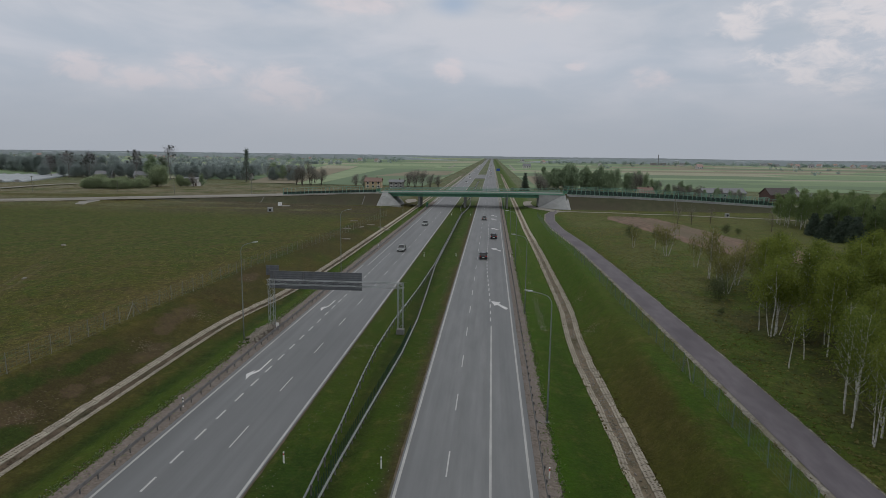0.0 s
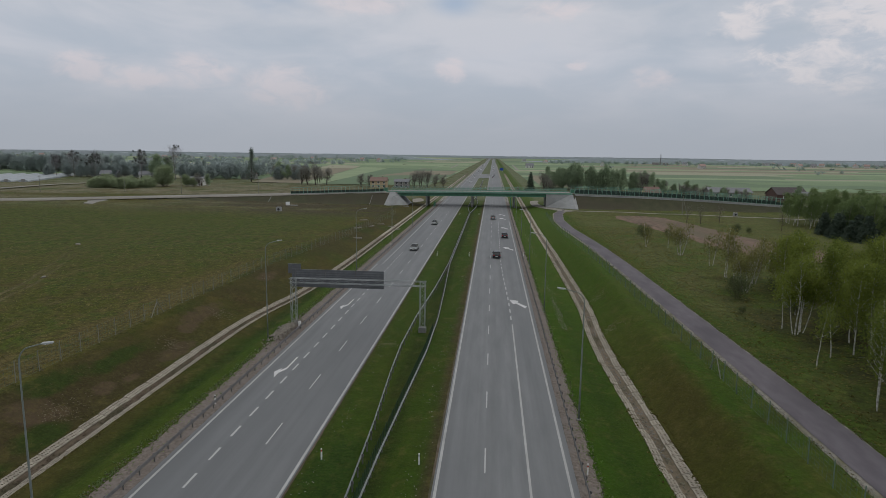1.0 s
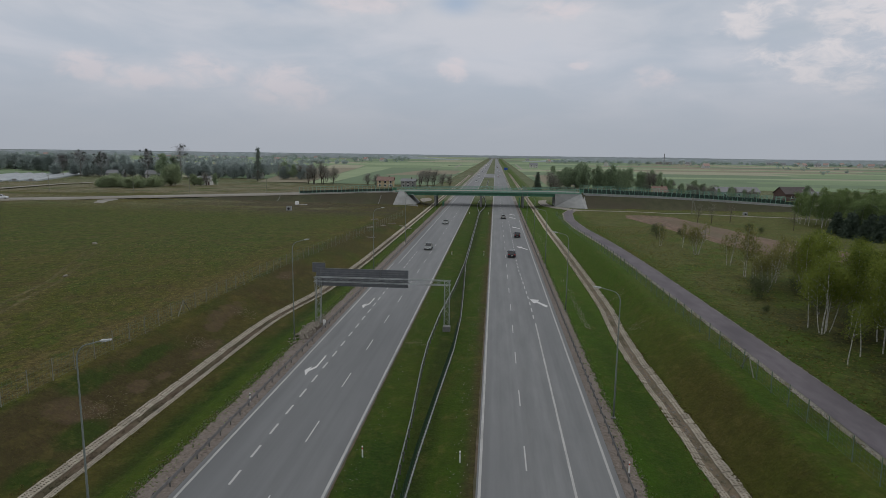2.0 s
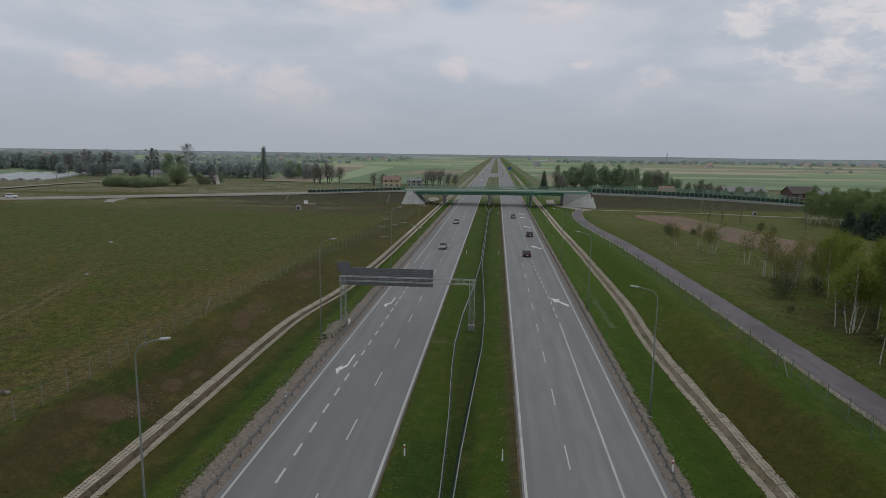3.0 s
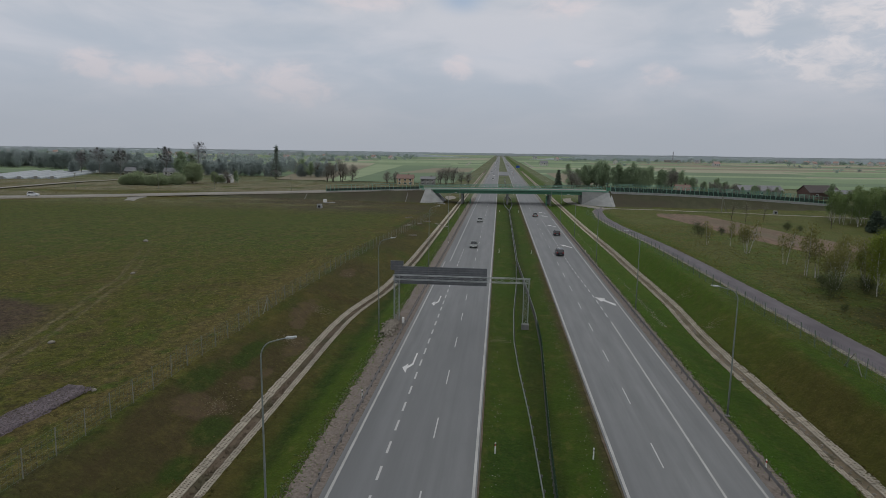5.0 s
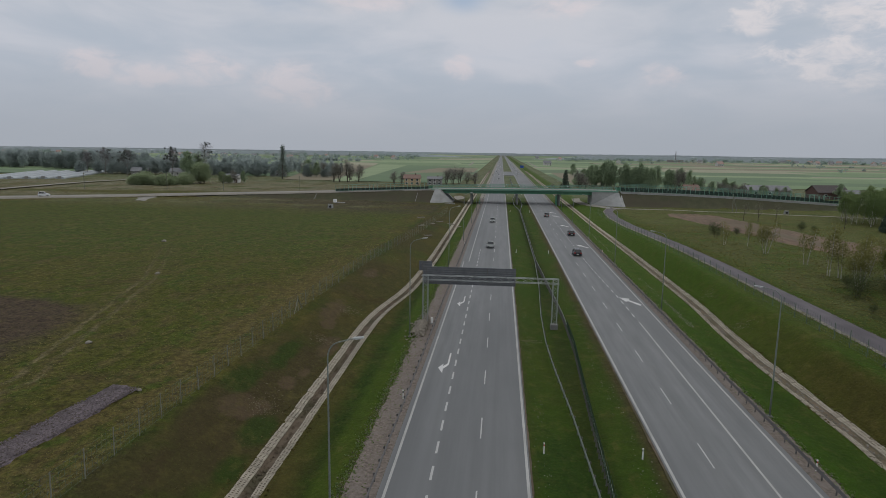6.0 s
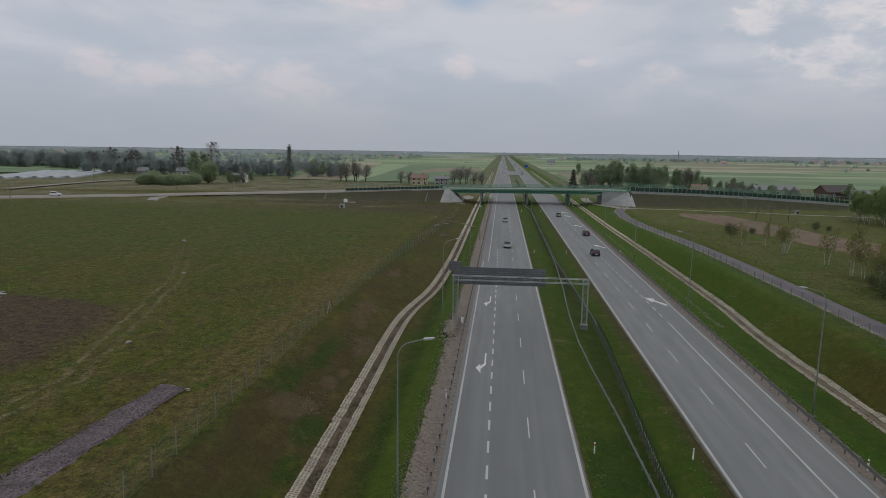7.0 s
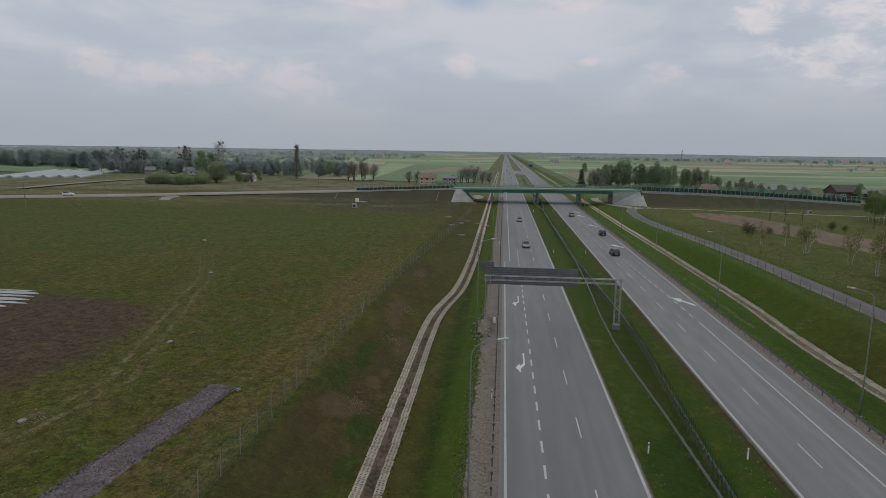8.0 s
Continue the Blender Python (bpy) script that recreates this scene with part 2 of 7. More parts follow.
    rad = math1("ADD", math1("ADD", ex, ey), math1("MULTIPLY", math1("SUBTRACT", nz(0.15, 7, 0.65), 0.5), 1.3))
    col = mixed(ranged(rad, 0.7, 1.1, 0.97, 0.0), col, (0.078, 0.054, 0.038))
    # dug soil at the foot of the embankment
    dug = math1("MULTIPLY", math1("MULTIPLY", ranged(sp.outputs["X"], -150.0, -110.0), ranged(sp.outputs["X"], -46.0, -43.0, 1.0, 0.0)), math1("MULTIPLY", ranged(sp.outputs["Y"], 203.0, 234.0), ranged(sp.outputs["Y"], 280.0, 284.0, 1.0, 0.0)))
    col = mixed(math1("MULTIPLY", dug, ranged(nz(0.06, 6, 0.65, (0.4, 1, 1)), 0.38, 0.52, 0.0, 0.9)), col, (0.066, 0.054, 0.036))
    # wheel tracks: pale double lines and trodden ground beside them
    trk = nt.nodes.new("ShaderNodeValToRGB")
    te = trk.color_ramp.elements
    TR = [(30, -65.0), (37.5, -63.7), (47.4, -62.4), (59, -66.6), (67, -68.8), (85, -74.6), (91.5, -76.4), (122, -90.7), (130, -93.4)]
    te[0].position, te[1].position = 0.0, 1.0
    for i, (yy, xx) in enumerate(TR):
        el = te[0] if i == 0 else te[-1] if i == len(TR) - 1 else te.new((yy - 30) / 100)
        q = (xx + 100) / 50
        el.color = (q, q, q, 1)
    L(ranged(sp.outputs["Y"], 30.0, 130.0), trk.inputs[0])
    tx = ranged(trk.outputs[0], 0.0, 1.0, -100.0, -50.0)
    dist = math1("ABSOLUTE", math1("ADD", math1("SUBTRACT", sp.outputs["X"], tx), math1("MULTIPLY", math1("SUBTRACT", nz(0.3, 4, 0.6), 0.5), 1.4)), 0)
    inside = math1("MULTIPLY", ranged(sp.outputs["Y"], 20.0, 26.0), ranged(sp.outputs["Y"], 118.0, 134.0, 1.0, 0.0))
    worn = math1("MULTIPLY", inside, math1("MULTIPLY", ranged(dist, 2.0, 5.0, 1.0, 0.0), ranged(nz(0.7, 7, 0.7), 0.42, 0.6, 0.0, 0.75)))
    col = mixed(worn, col, (0.122, 0.095, 0.036))
    wheel_line = math1("MULTIPLY", inside, math1("MULTIPLY", ranged(math1("ABSOLUTE", math1("SUBTRACT", dist, 0.95), 0), 0.2, 0.5, 1.0, 0.0), ranged(nz(0.5, 6, 0.7, (1, 0.4, 1)), 0.34, 0.54, 0.15, 0.95)))
    col = mixed(wheel_line, col, (0.185, 0.155, 0.085))
    # and a second, fainter one beside the fence
    dist2 = math1("ABSOLUTE", math1("ADD", math1("ADD", sp.outputs["X"], 50.2), math1("MULTIPLY", math1("SUBTRACT", nz(0.12, 4, 0.6), 0.5), 3.0)), 0)
    line2 = math1("MULTIPLY", ranged(sp.outputs["Y"], 46.0, 52.0), math1("MULTIPLY", ranged(sp.outputs["Y"], 95.0, 120.0, 1.0, 0.0), math1("MULTIPLY", ranged(math1("ABSOLUTE", math1("SUBTRACT", dist2, 0.95), 0), 0.15, 0.5, 1.0, 0.0), ranged(nz(0.8, 6, 0.7, (1, 0.5, 1)), 0.42, 0.58, 0.0, 0.8))))
    col = mixed(line2, col, (0.17, 0.14, 0.075))
    # brownish places on the eastern bank
    east = math1("MULTIPLY", ranged(xw, 12.0, 12.8), ranged(xw, 16.0, 17.4, 1.0, 0.0))
    col = mixed(math1("MULTIPLY", math1("MULTIPLY", east, ranged(sp.outputs["Y"], 50.0, 82.0, 1.0, 0.15)), ranged(nz(0.07, 5, 0.55, (1, 0.6, 1)), 0.40, 0.60, 0.3, 0.9)), col, (0.070, 0.060, 0.014))
    col = mixed(math1("MULTIPLY", east, ranged(sp.outputs["Y"], 62.0, 95.0, 0.0, 0.6)), col, (0.050, 0.098, 0.007))
    # fresher grass further along the eastern verge and bank
    fresh = math1("MULTIPLY", math1("MULTIPLY", ranged(xw, 5.2, 6.0), ranged(xw, 18.5, 19.5, 1.0, 0.0)), ranged(sp.outputs["Y"], 60.0, 110.0, 0.0, 0.6))
    col = mixed(fresh, col, (0.062, 0.118, 0.010))
    # brown bare places and dark green ones on the bank below the fence
    bankm = math1("MULTIPLY", ranged(xw, -45.6, -44.2), ranged(xw, -39.2, -37.8, 1.0, 0.0))
    near = ranged(sp.outputs["Y"], 190.0, 240.0, 1.0, 0.0)
    col = mixed(math1("MULTIPLY", bankm, math1("MULTIPLY", near, ranged(nz(0.06, 5, 0.55, (1, 0.6, 1)), 0.44, 0.60, 0.0, 0.8))), col, (0.062, 0.050, 0.021))
    col = mixed(math1("MULTIPLY", bankm, math1("MULTIPLY", near, ranged(nz(0.08, 5, 0.55, (1, 0.5, 2)), 0.54, 0.65, 0.0, 0.7))), col, (0.042, 0.064, 0.009))

    def spot(x, y, rx, ry, full=0.85, grain=0.6):
        dx = math1("POWER", math1("DIVIDE", math1("SUBTRACT", sp.outputs["X"], x), rx), 2.0)
        dy = math1("POWER", math1("DIVIDE", math1("SUBTRACT", sp.outputs["Y"], y), ry), 2.0)
        d = math1("ADD", math1("ADD", dx, dy), math1("MULTIPLY", math1("SUBTRACT", nz(grain, 6, 0.68), 0.5), 3.2))
        return ranged(d, 0.4, 1.2, full, 0.0)

    for x, y, rx, ry in ((-41.6, 38.5, 2.6, 6.0), (-44.2, 33.0, 2.0, 6.0), (-43.6, 44.0, 1.4, 4.0), (-41.2, 50.0, 1.8, 6.0), (-40.5, 62.0, 1.4, 5.0)):
        col = mixed(spot(x, y, rx, ry, 0.8, 0.3), col, (0.064, 0.050, 0.022))
    for x, y, rx, ry in ((-42.4, 79.0, 1.3, 5.5), (-39.6, 67.5, 1.1, 4.0), (-41.6, 74.0, 0.9, 2.5), (-40.6, 48.3, 0.7, 1.4), (-42.0, 47.0, 1.6, 2.6), (-40.3, 54.5, 0.8, 1.6), (-39.8, 58.0, 0.5, 1.5), (-42.5, 104.0, 1.2, 4.0)):
        col = mixed(spot(x, y, rx, ry, 0.7), col, (0.112, 0.078, 0.050))
    for x, y, rx, ry in ((-39.4, 44.6, 1.3, 3.2), (-43.6, 52.0, 1.4, 5.0), (-42.5, 60.0, 1.0, 6.0), (-39.0, 38.5, 1.0, 2.5), (-14.2, 40.0, 2.4, 9.0)):
        col = mixed(spot(x, y, rx, ry, 0.75, 0.3), col, (0.024, 0.056, 0.006))
    # worn straw-coloured ground along the fence
    along = math1("MULTIPLY", math1("MULTIPLY", ranged(sp.outputs["X"], -56.0, -51.5), ranged(sp.outputs["X"], -46.4, -45.6, 1.0, 0.0)), ranged(nz(0.6, 7, 0.72, (1, 0.3, 1)), 0.36, 0.56, 0.0, 0.95))
    col = mixed(math1("MULTIPLY", along, ranged(sp.outputs["Y"], 95.0, 150.0, 1.0, 0.1)), col, (0.125, 0.098, 0.034))
    # brown litter under the birches
    lx = math1("MULTIPLY", ranged(sp.outputs["X"], 28.5, 34.0), ranged(sp.outputs["X"], 66.0, 74.0, 1.0, 0.0))
    ly = math1("MULTIPLY", ranged(sp.outputs["Y"], 36.0, 42.0), ranged(sp.outputs["Y"], 88.0, 102.0, 1.0, 0.0))
    col = mixed(math1("MULTIPLY", math1("MULTIPLY", lx, ly), ranged(nz(0.25, 6, 0.65), 0.35, 0.55, 0.3, 0.9)), col, (0.043, 0.040, 0.018))
    col = mixed(math1("MULTIPLY", lush, ranged(nz(0.02, 5, 0.6), 0.3, 0.6, 0.45, 0.85)), col, (0.062, 0.088, 0.014))
    # green clumps with straw-coloured ground between them in the western field and the meadow
    rough = math1("ADD", math1("MULTIPLY", ranged(sp.outputs["X"], -47.5, -45.8, 1.0, 0.0), ranged(sp.outputs["Y"], 130.0, 220.0, 1.0, 0.25)), ranged(sp.outputs["X"], 25.0, 28.0, 0.0, 0.6))
    soilfree = ranged(rad, 0.9, 1.2, 0.0, 1.0)
    rough = math1("MULTIPLY", rough, soilfree)
    col = mixed(math1("MULTIPLY", rough, ranged(nz(0.42, 8, 0.72, (1.0, 0.55, 1)), 0.50, 0.60, 0.0, 0.75)), col, (0.118, 0.094, 0.036))
    col = mixed(math1("MULTIPLY", rough, ranged(nz(0.33, 7, 0.68, (0.8, 0.6, 2)), 0.54, 0.64, 0.0, 0.8)), col, (0.056, 0.090, 0.010))
    col = mixed(math1("MULTIPLY", rough, ranged(nz(2.1, 7, 0.75, (1, 0.6, 3)), 0.57, 0.66, 0.0, 0.7)), col, (0.034, 0.036, 0.012))
    # rows of dark hummocks and fresh green places in the meadow
    meadow = math1("MULTIPLY", ranged(sp.outputs["X"], 26.0, 28.5), math1("MULTIPLY", ranged(sp.outputs["X"], 60.0, 90.0, 1.0, 0.0), ranged(sp.outputs["Y"], 170.0, 240.0, 1.0, 0.0)))
    col = mixed(math1("MULTIPLY", meadow, ranged(nz(0.11, 5, 0.6), 0.5, 0.62, 0.0, 0.75)), col, (0.066, 0.112, 0.012))
    col = mixed(math1("MULTIPLY", meadow, ranged(nz(0.8, 6, 0.68, (1, 0.45, 2)), 0.55, 0.63, 0.0, 0.75)), col, (0.040, 0.048, 0.017))
    # tufts and thin places
    col = mixed(ranged(nz(0.55, 8, 0.75, (1, 0.6, 1)), 0.52, 0.72, 0.0, 0.6), col, (0.14, 0.118, 0.036))
    col = mixed(ranged(nz(5.0, 6, 0.7), 0.50, 0.68, 0.0, 0.4), col, (0.105, 0.115, 0.025))
    value = math1("MULTIPLY", ranged(nz(0.9, 8, 0.72), 0.32, 0.66, 0.42, 1.28), ranged(nz(3.2, 7, 0.75), 0.36, 0.64, 0.52, 1.48))
    # mown grass along the road is more even
    mown = math1("MULTIPLY", ranged(sp.outputs["X"], -46.2, -44.2), ranged(sp.outputs["X"], 15.0, 28.0, 0.64, 0.3))
    value = math1("ADD", math1("MULTIPLY", value, math1("SUBTRACT", 1.0, mown)), math1("MULTIPLY", mown, 0.92))
    tint = nt.nodes.new("ShaderNodeHueSaturation")
    L(value, tint.inputs["Value"])
    L(col, tint.inputs["Color"])
    col = tint.outputs[0]
    L(col, b.inputs["Base Color"])
    bp = nt.nodes.new("ShaderNodeBump")
    bp.inputs["Strength"].default_value, bp.inputs["Distance"].default_value = 0.9, 0.18
    L(nz(3.0, 8, 0.7), bp.inputs["Height"])
    L(bp.outputs[0], b.inputs["Normal"])
    MATS["turf"] = m


def concrete_road():
    """Grey road concrete: faint wheel tracks along the lanes, cross joints, stains."""
    m = material("road_concrete", (0.151, 0.158, 0.160), (0.198, 0.203, 0.204), 0.8, 0.66, 0.002, 60, low2=(0.137, 0.143, 0.146), scale2=0.08, squash=(1, 0.12, 1))
    nt = m.node_tree
    b = nt.nodes["Principled BSDF"]
    old = b.inputs["Base Color"].links[0].from_socket
    geo = nt.nodes.new("ShaderNodeNewGeometry")
    mp = nt.nodes.new("ShaderNodeMapping")
    mp.inputs["Scale"].default_value = (1.1, 0.012, 1)
    nt.links.new(geo.outputs["Position"], mp.inputs[0])
    n = nt.nodes.new("ShaderNodeTexNoise")
    n.inputs["Scale"].default_value, n.inputs["Detail"].default_value = 1.0, 4
    nt.links.new(mp.outputs[0], n.inputs["Vector"])
    r = nt.nodes.new("ShaderNodeMapRange")
    for k, q in zip(("From Min", "From Max", "To Min", "To Max"), (0.35, 0.65, 0.9, 1.06)):
        r.inputs[k].default_value = q
    nt.links.new(n.outputs["Fac"], r.inputs["Value"])
    # contraction joints every five metres
    w = nt.nodes.new("ShaderNodeTexWave")
    w.bands_direction, w.wave_profile = "Y", "SAW"
    w.inputs["Scale"].default_value = 0.0628
    nt.links.new(geo.outputs["Position"], w.inputs["Vector"])
    jr = nt.nodes.new("ShaderNodeMapRange")
    for k, q in zip(("From Min", "From Max", "To Min", "To Max"), (0.0, 0.006, 0.9, 1.0)):
        jr.inputs[k].default_value = q
    nt.links.new(w.outputs["Fac"], jr.inputs["Value"])
    mu = nt.nodes.new("ShaderNodeMath")
    mu.operation = "MULTIPLY"
    nt.links.new(r.outputs[0], mu.inputs[0])
    nt.links.new(jr.outputs[0], mu.inputs[1])
    hs = nt.nodes.new("ShaderNodeHueSaturation")
    nt.links.new(mu.outputs[0], hs.inputs["Value"])
    nt.links.new(old, hs.inputs["Color"])
    nt.links.new(hs.outputs[0], b.inputs["Base Color"])
    return m


ground_material()
concrete_road()
material("asphalt", (0.112, 0.099, 0.111), (0.160, 0.144, 0.158), 1.1, 0.9, 0.004, 40, low2=(0.098, 0.087, 0.098), scale2=0.3, squash=(1, 0.3, 1))
material("paint_white", (0.33, 0.33, 0.315), (0.48, 0.48, 0.465), 1.2, 0.7, 0.0, squash=(1, 0.3, 1))
material("paint_arrow", (0.50, 0.50, 0.49), (0.70, 0.70, 0.69), 1.2, 0.7, 0.0, squash=(1, 0.3, 1))
material("paint_dash", (0.40, 0.40, 0.39), (0.56, 0.56, 0.55), 1.2, 0.7, 0.0, squash=(1, 0.3, 1))
material("screen_green", (0.014, 0.042, 0.018), (0.024, 0.06, 0.028), 2.0, 0.6)
material("stony_bed", (0.13, 0.10, 0.068), (0.27, 0.215, 0.15), 2.2, 0.95, 0.05, 5, low2=(0.10, 0.085, 0.045), scale2=0.25)
material("gravel", (0.082, 0.066, 0.054), (0.265, 0.222, 0.186), 3.4, 0.95, 0.05, 7, low2=(0.20, 0.172, 0.152), scale2=0.5)
material("pale_gravel", (0.115, 0.105, 0.085), (0.36, 0.335, 0.285), 4.0, 0.95, 0.05, 9, low2=(0.15, 0.14, 0.08), scale2=0.5)
material("sandy_gravel", (0.20, 0.185, 0.155), (0.33, 0.305, 0.26), 1.2, 0.95, 0.02, 9)
material("mud", (0.085, 0.062, 0.042), (0.16, 0.125, 0.085), 0.9, 0.95, 0.05, 3, low2=(0.06, 0.06, 0.028), scale2=0.2)
material("rubble", (0.12, 0.105, 0.085), (0.26, 0.235, 0.195), 3.0, 0.95, 0.02, 12, jitter=0.25)
material("slab_concrete", (0.28, 0.25, 0.195), (0.42, 0.38, 0.305), 2.0, 0.9, 0.006, 30, jitter=0.15)
material("bare_concrete", (0.30, 0.305, 0.30), (0.39, 0.395, 0.385), 0.5, 0.85, 0.004, 12, low2=(0.26, 0.265, 0.255), scale2=0.15)
material("slope_turf", (0.056, 0.060, 0.030), (0.082, 0.082, 0.044), 0.35, 0.95, 0.1, 3, low2=(0.068, 0.058, 0.038), scale2=0.07)
material("old_asphalt", (0.24, 0.23, 0.205), (0.32, 0.305, 0.27), 0.4, 0.9, low2=(0.21, 0.20, 0.18), scale2=0.06)
material("dark_concrete", (0.16, 0.16, 0.155), (0.25, 0.25, 0.24), 0.6, 0.9)
material("galvanised", (0.32, 0.345, 0.345), (0.43, 0.455, 0.455), 3.0, 0.45, metal=0.5)
material("weathered_zinc", (0.12, 0.115, 0.112), (0.20, 0.195, 0.19), 2.0, 0.65, metal=0.3)
material("panel_grey", (0.125, 0.132, 0.142), (0.18, 0.187, 0.197), 1.2, 0.6, metal=0.2)
material("lamp_paint", (0.19, 0.22, 0.205), (0.27, 0.30, 0.28), 2.0, 0.5, metal=0.3)
material("lamp_head", (0.38, 0.40, 0.40), (0.48, 0.50, 0.50), 3.0, 0.4)
material("bridge_green", (0.045, 0.165, 0.098), (0.07, 0.21, 0.13), 0.7, 0.5)
material("rail_green", (0.13, 0.28, 0.21), (0.19, 0.35, 0.275), 1.0, 0.5)
material("dark_panel", (0.012, 0.03, 0.024), (0.022, 0.05, 0.038), 1.0, 0.4)
material("plastic_white", (0.80, 0.80, 0.78), (0.86, 0.86, 0.84), 5.0, 0.45)
material("red_reflector", (0.45, 0.03, 0.02), (0.55, 0.05, 0.03), 5.0, 0.3)
material("black", (0.012, 0.012, 0.012), (0.03, 0.03, 0.03), 4.0, 0.6)
material("fence_wire", (0.085, 0.135, 0.105), (0.13, 0.185, 0.15), 3.0, 0.6, metal=0.3)
material("fence_green", (0.085, 0.13, 0.095), (0.15, 0.20, 0.155), 3.0, 0.7)
material("fence_post", (0.17, 0.175, 0.135), (0.27, 0.265, 0.21), 3.0, 0.8)
material("birch_bark", (0.42, 0.405, 0.37), (0.74, 0.72, 0.67), 1.5, 0.85, low2=(0.16, 0.14, 0.13), scale2=2.4, squash=(1, 1, 2.2))
material("bark", (0.055, 0.045, 0.036), (0.12, 0.10, 0.08), 4.0, 0.95)
# bark of the distant trees, greyed and lightened for haze
material("haze_bark", (0.18, 0.175, 0.165), (0.26, 0.25, 0.24), 4.0, 0.95)
leaf_material("birch_leaf", (0.085, 0.124, 0.022), (0.275, 0.320, 0.062), 0.55)
leaf_material("olive_leaf", (0.15, 0.158, 0.05), (0.285, 0.270, 0.10), 0.55)
# the next six leaf colours are paled to stand in for distance haze
leaf_material("mid_haze_leaf", (0.245, 0.32, 0.205), (0.385, 0.465, 0.305), 0.6)
leaf_material("farm_haze_leaf", (0.26, 0.31, 0.298), (0.345, 0.395, 0.375), 0.6)
leaf_material("poplar_haze_leaf", (0.15, 0.185, 0.16), (0.225, 0.265, 0.225), 0.5)
leaf_material("hedge_haze_leaf", (0.30, 0.37, 0.34), (0.40, 0.47, 0.43), 0.6)
leaf_material("far_haze_bud", (0.20, 0.195, 0.17), (0.30, 0.29, 0.25), 0.5)
leaf_material("mistletoe", (0.085, 0.095, 0.085), (0.13, 0.14, 0.125), 0.35)
leaf_material("grove_leaf", (0.11, 0.17, 0.062), (0.25, 0.32, 0.13), 0.55)
leaf_material("dull_leaf", (0.05, 0.068, 0.030), (0.13, 0.155, 0.07), 0.45)
leaf_material("bud_leaf", (0.15, 0.143, 0.115), (0.265, 0.25, 0.20), 0.45)
# the next three also carry haze in the colour: bare twigs, willows, far belts
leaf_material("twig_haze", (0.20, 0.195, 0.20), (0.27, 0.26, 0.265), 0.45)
leaf_material("spring_haze_leaf", (0.275, 0.335, 0.20), (0.37, 0.43, 0.265), 0.6)
leaf_material("far_haze_leaf", (0.38, 0.435, 0.43), (0.47, 0.525, 0.51), 0.65)
leaf_material("needle", (0.055, 0.080, 0.060), (0.10, 0.135, 0.095), 0.3)
leaf_material("bank_blade", (0.08, 0.085, 0.024), (0.16, 0.13, 0.05), 0.5)
leaf_material("verge_blade", (0.055, 0.11, 0.012), (0.10, 0.155, 0.03), 0.5)
leaf_material("grass_blade", (0.13, 0.14, 0.035), (0.26, 0.225, 0.085), 0.5)
# forest on the horizon: aerial haze is mixed into its bluish grey
material("far_haze_wood", (0.34, 0.385, 0.415), (0.40, 0.445, 0.47), 0.05, 0.95, low2=(0.36, 0.395, 0.41), scale2=0.01)
material("plaster_cream", (0.46, 0.36, 0.22), (0.54, 0.43, 0.28), 0.8, 0.9)
material("plaster_white", (0.48, 0.47, 0.45), (0.60, 0.59, 0.57), 0.8, 0.9)
material("plaster_grey", (0.22, 0.215, 0.205), (0.31, 0.305, 0.29), 0.8, 0.9)
material("roof_dull", (0.19, 0.125, 0.10), (0.26, 0.17, 0.14), 1.5, 0.8)
# red roof of the far village, colour paled for the haze before it
material("roof_red_haze", (0.34, 0.235, 0.205), (0.42, 0.30, 0.265), 1.5, 0.8)
material("roof_dark", (0.055, 0.045, 0.045), (0.10, 0.085, 0.08), 1.5, 0.8)
material("roof_grey", (0.16, 0.165, 0.175), (0.23, 0.235, 0.245), 1.0, 0.7)
material("brick_dark", (0.085, 0.052, 0.046), (0.14, 0.085, 0.072), 2.0, 0.9)
material("window_dark", (0.015, 0.018, 0.022), (0.035, 0.04, 0.045), 2.0, 0.15)
material("tunnel_foil", (0.27, 0.30, 0.315), (0.40, 0.43, 0.45), 0.3, 0.5)
material("car_black", (0.010, 0.011, 0.014), (0.016, 0.017, 0.02), 1.0, 0.22, spec=0.6)
material("car_dark", (0.016, 0.018, 0.022), (0.026, 0.028, 0.033), 1.0, 0.25, spec=0.6)
material("car_silver", (0.20, 0.215, 0.20), (0.26, 0.275, 0.26), 1.0, 0.3, metal=0.5)
material("car_white", (0.66, 0.67, 0.68), (0.75, 0.76, 0.77), 1.0, 0.35)
material("truck_white", (0.78, 0.79, 0.80), (0.86, 0.87, 0.88), 0.6, 0.4, low2=(0.70, 0.71, 0.71), scale2=0.25)
material("truck_blue", (0.015, 0.025, 0.16), (0.025, 0.04, 0.24), 1.0, 0.3, spec=0.6)
material("glass_dark", (0.012, 0.015, 0.018), (0.02, 0.024, 0.028), 1.0, 0.08, spec=0.8)
material("light_red", (0.30, 0.01, 0.01), (0.40, 0.02, 0.015), 4.0, 0.25)
material("light_clear", (0.55, 0.57, 0.58), (0.7, 0.72, 0.73), 4.0, 0.2)
material("amber", (0.55, 0.24, 0.02), (0.65, 0.32, 0.04), 4.0, 0.3)
material("rubber", (0.012, 0.012, 0.012), (0.025, 0.025, 0.025), 5.0, 0.9)
material("rim", (0.25, 0.25, 0.26), (0.38, 0.38, 0.39), 4.0, 0.4, metal=0.6)
material("lettering_grey", (0.42, 0.43, 0.45), (0.50, 0.51, 0.53), 2.0, 0.5)
material("sign_blue", (0.01, 0.055, 0.32), (0.02, 0.08, 0.40), 1.0, 0.5)
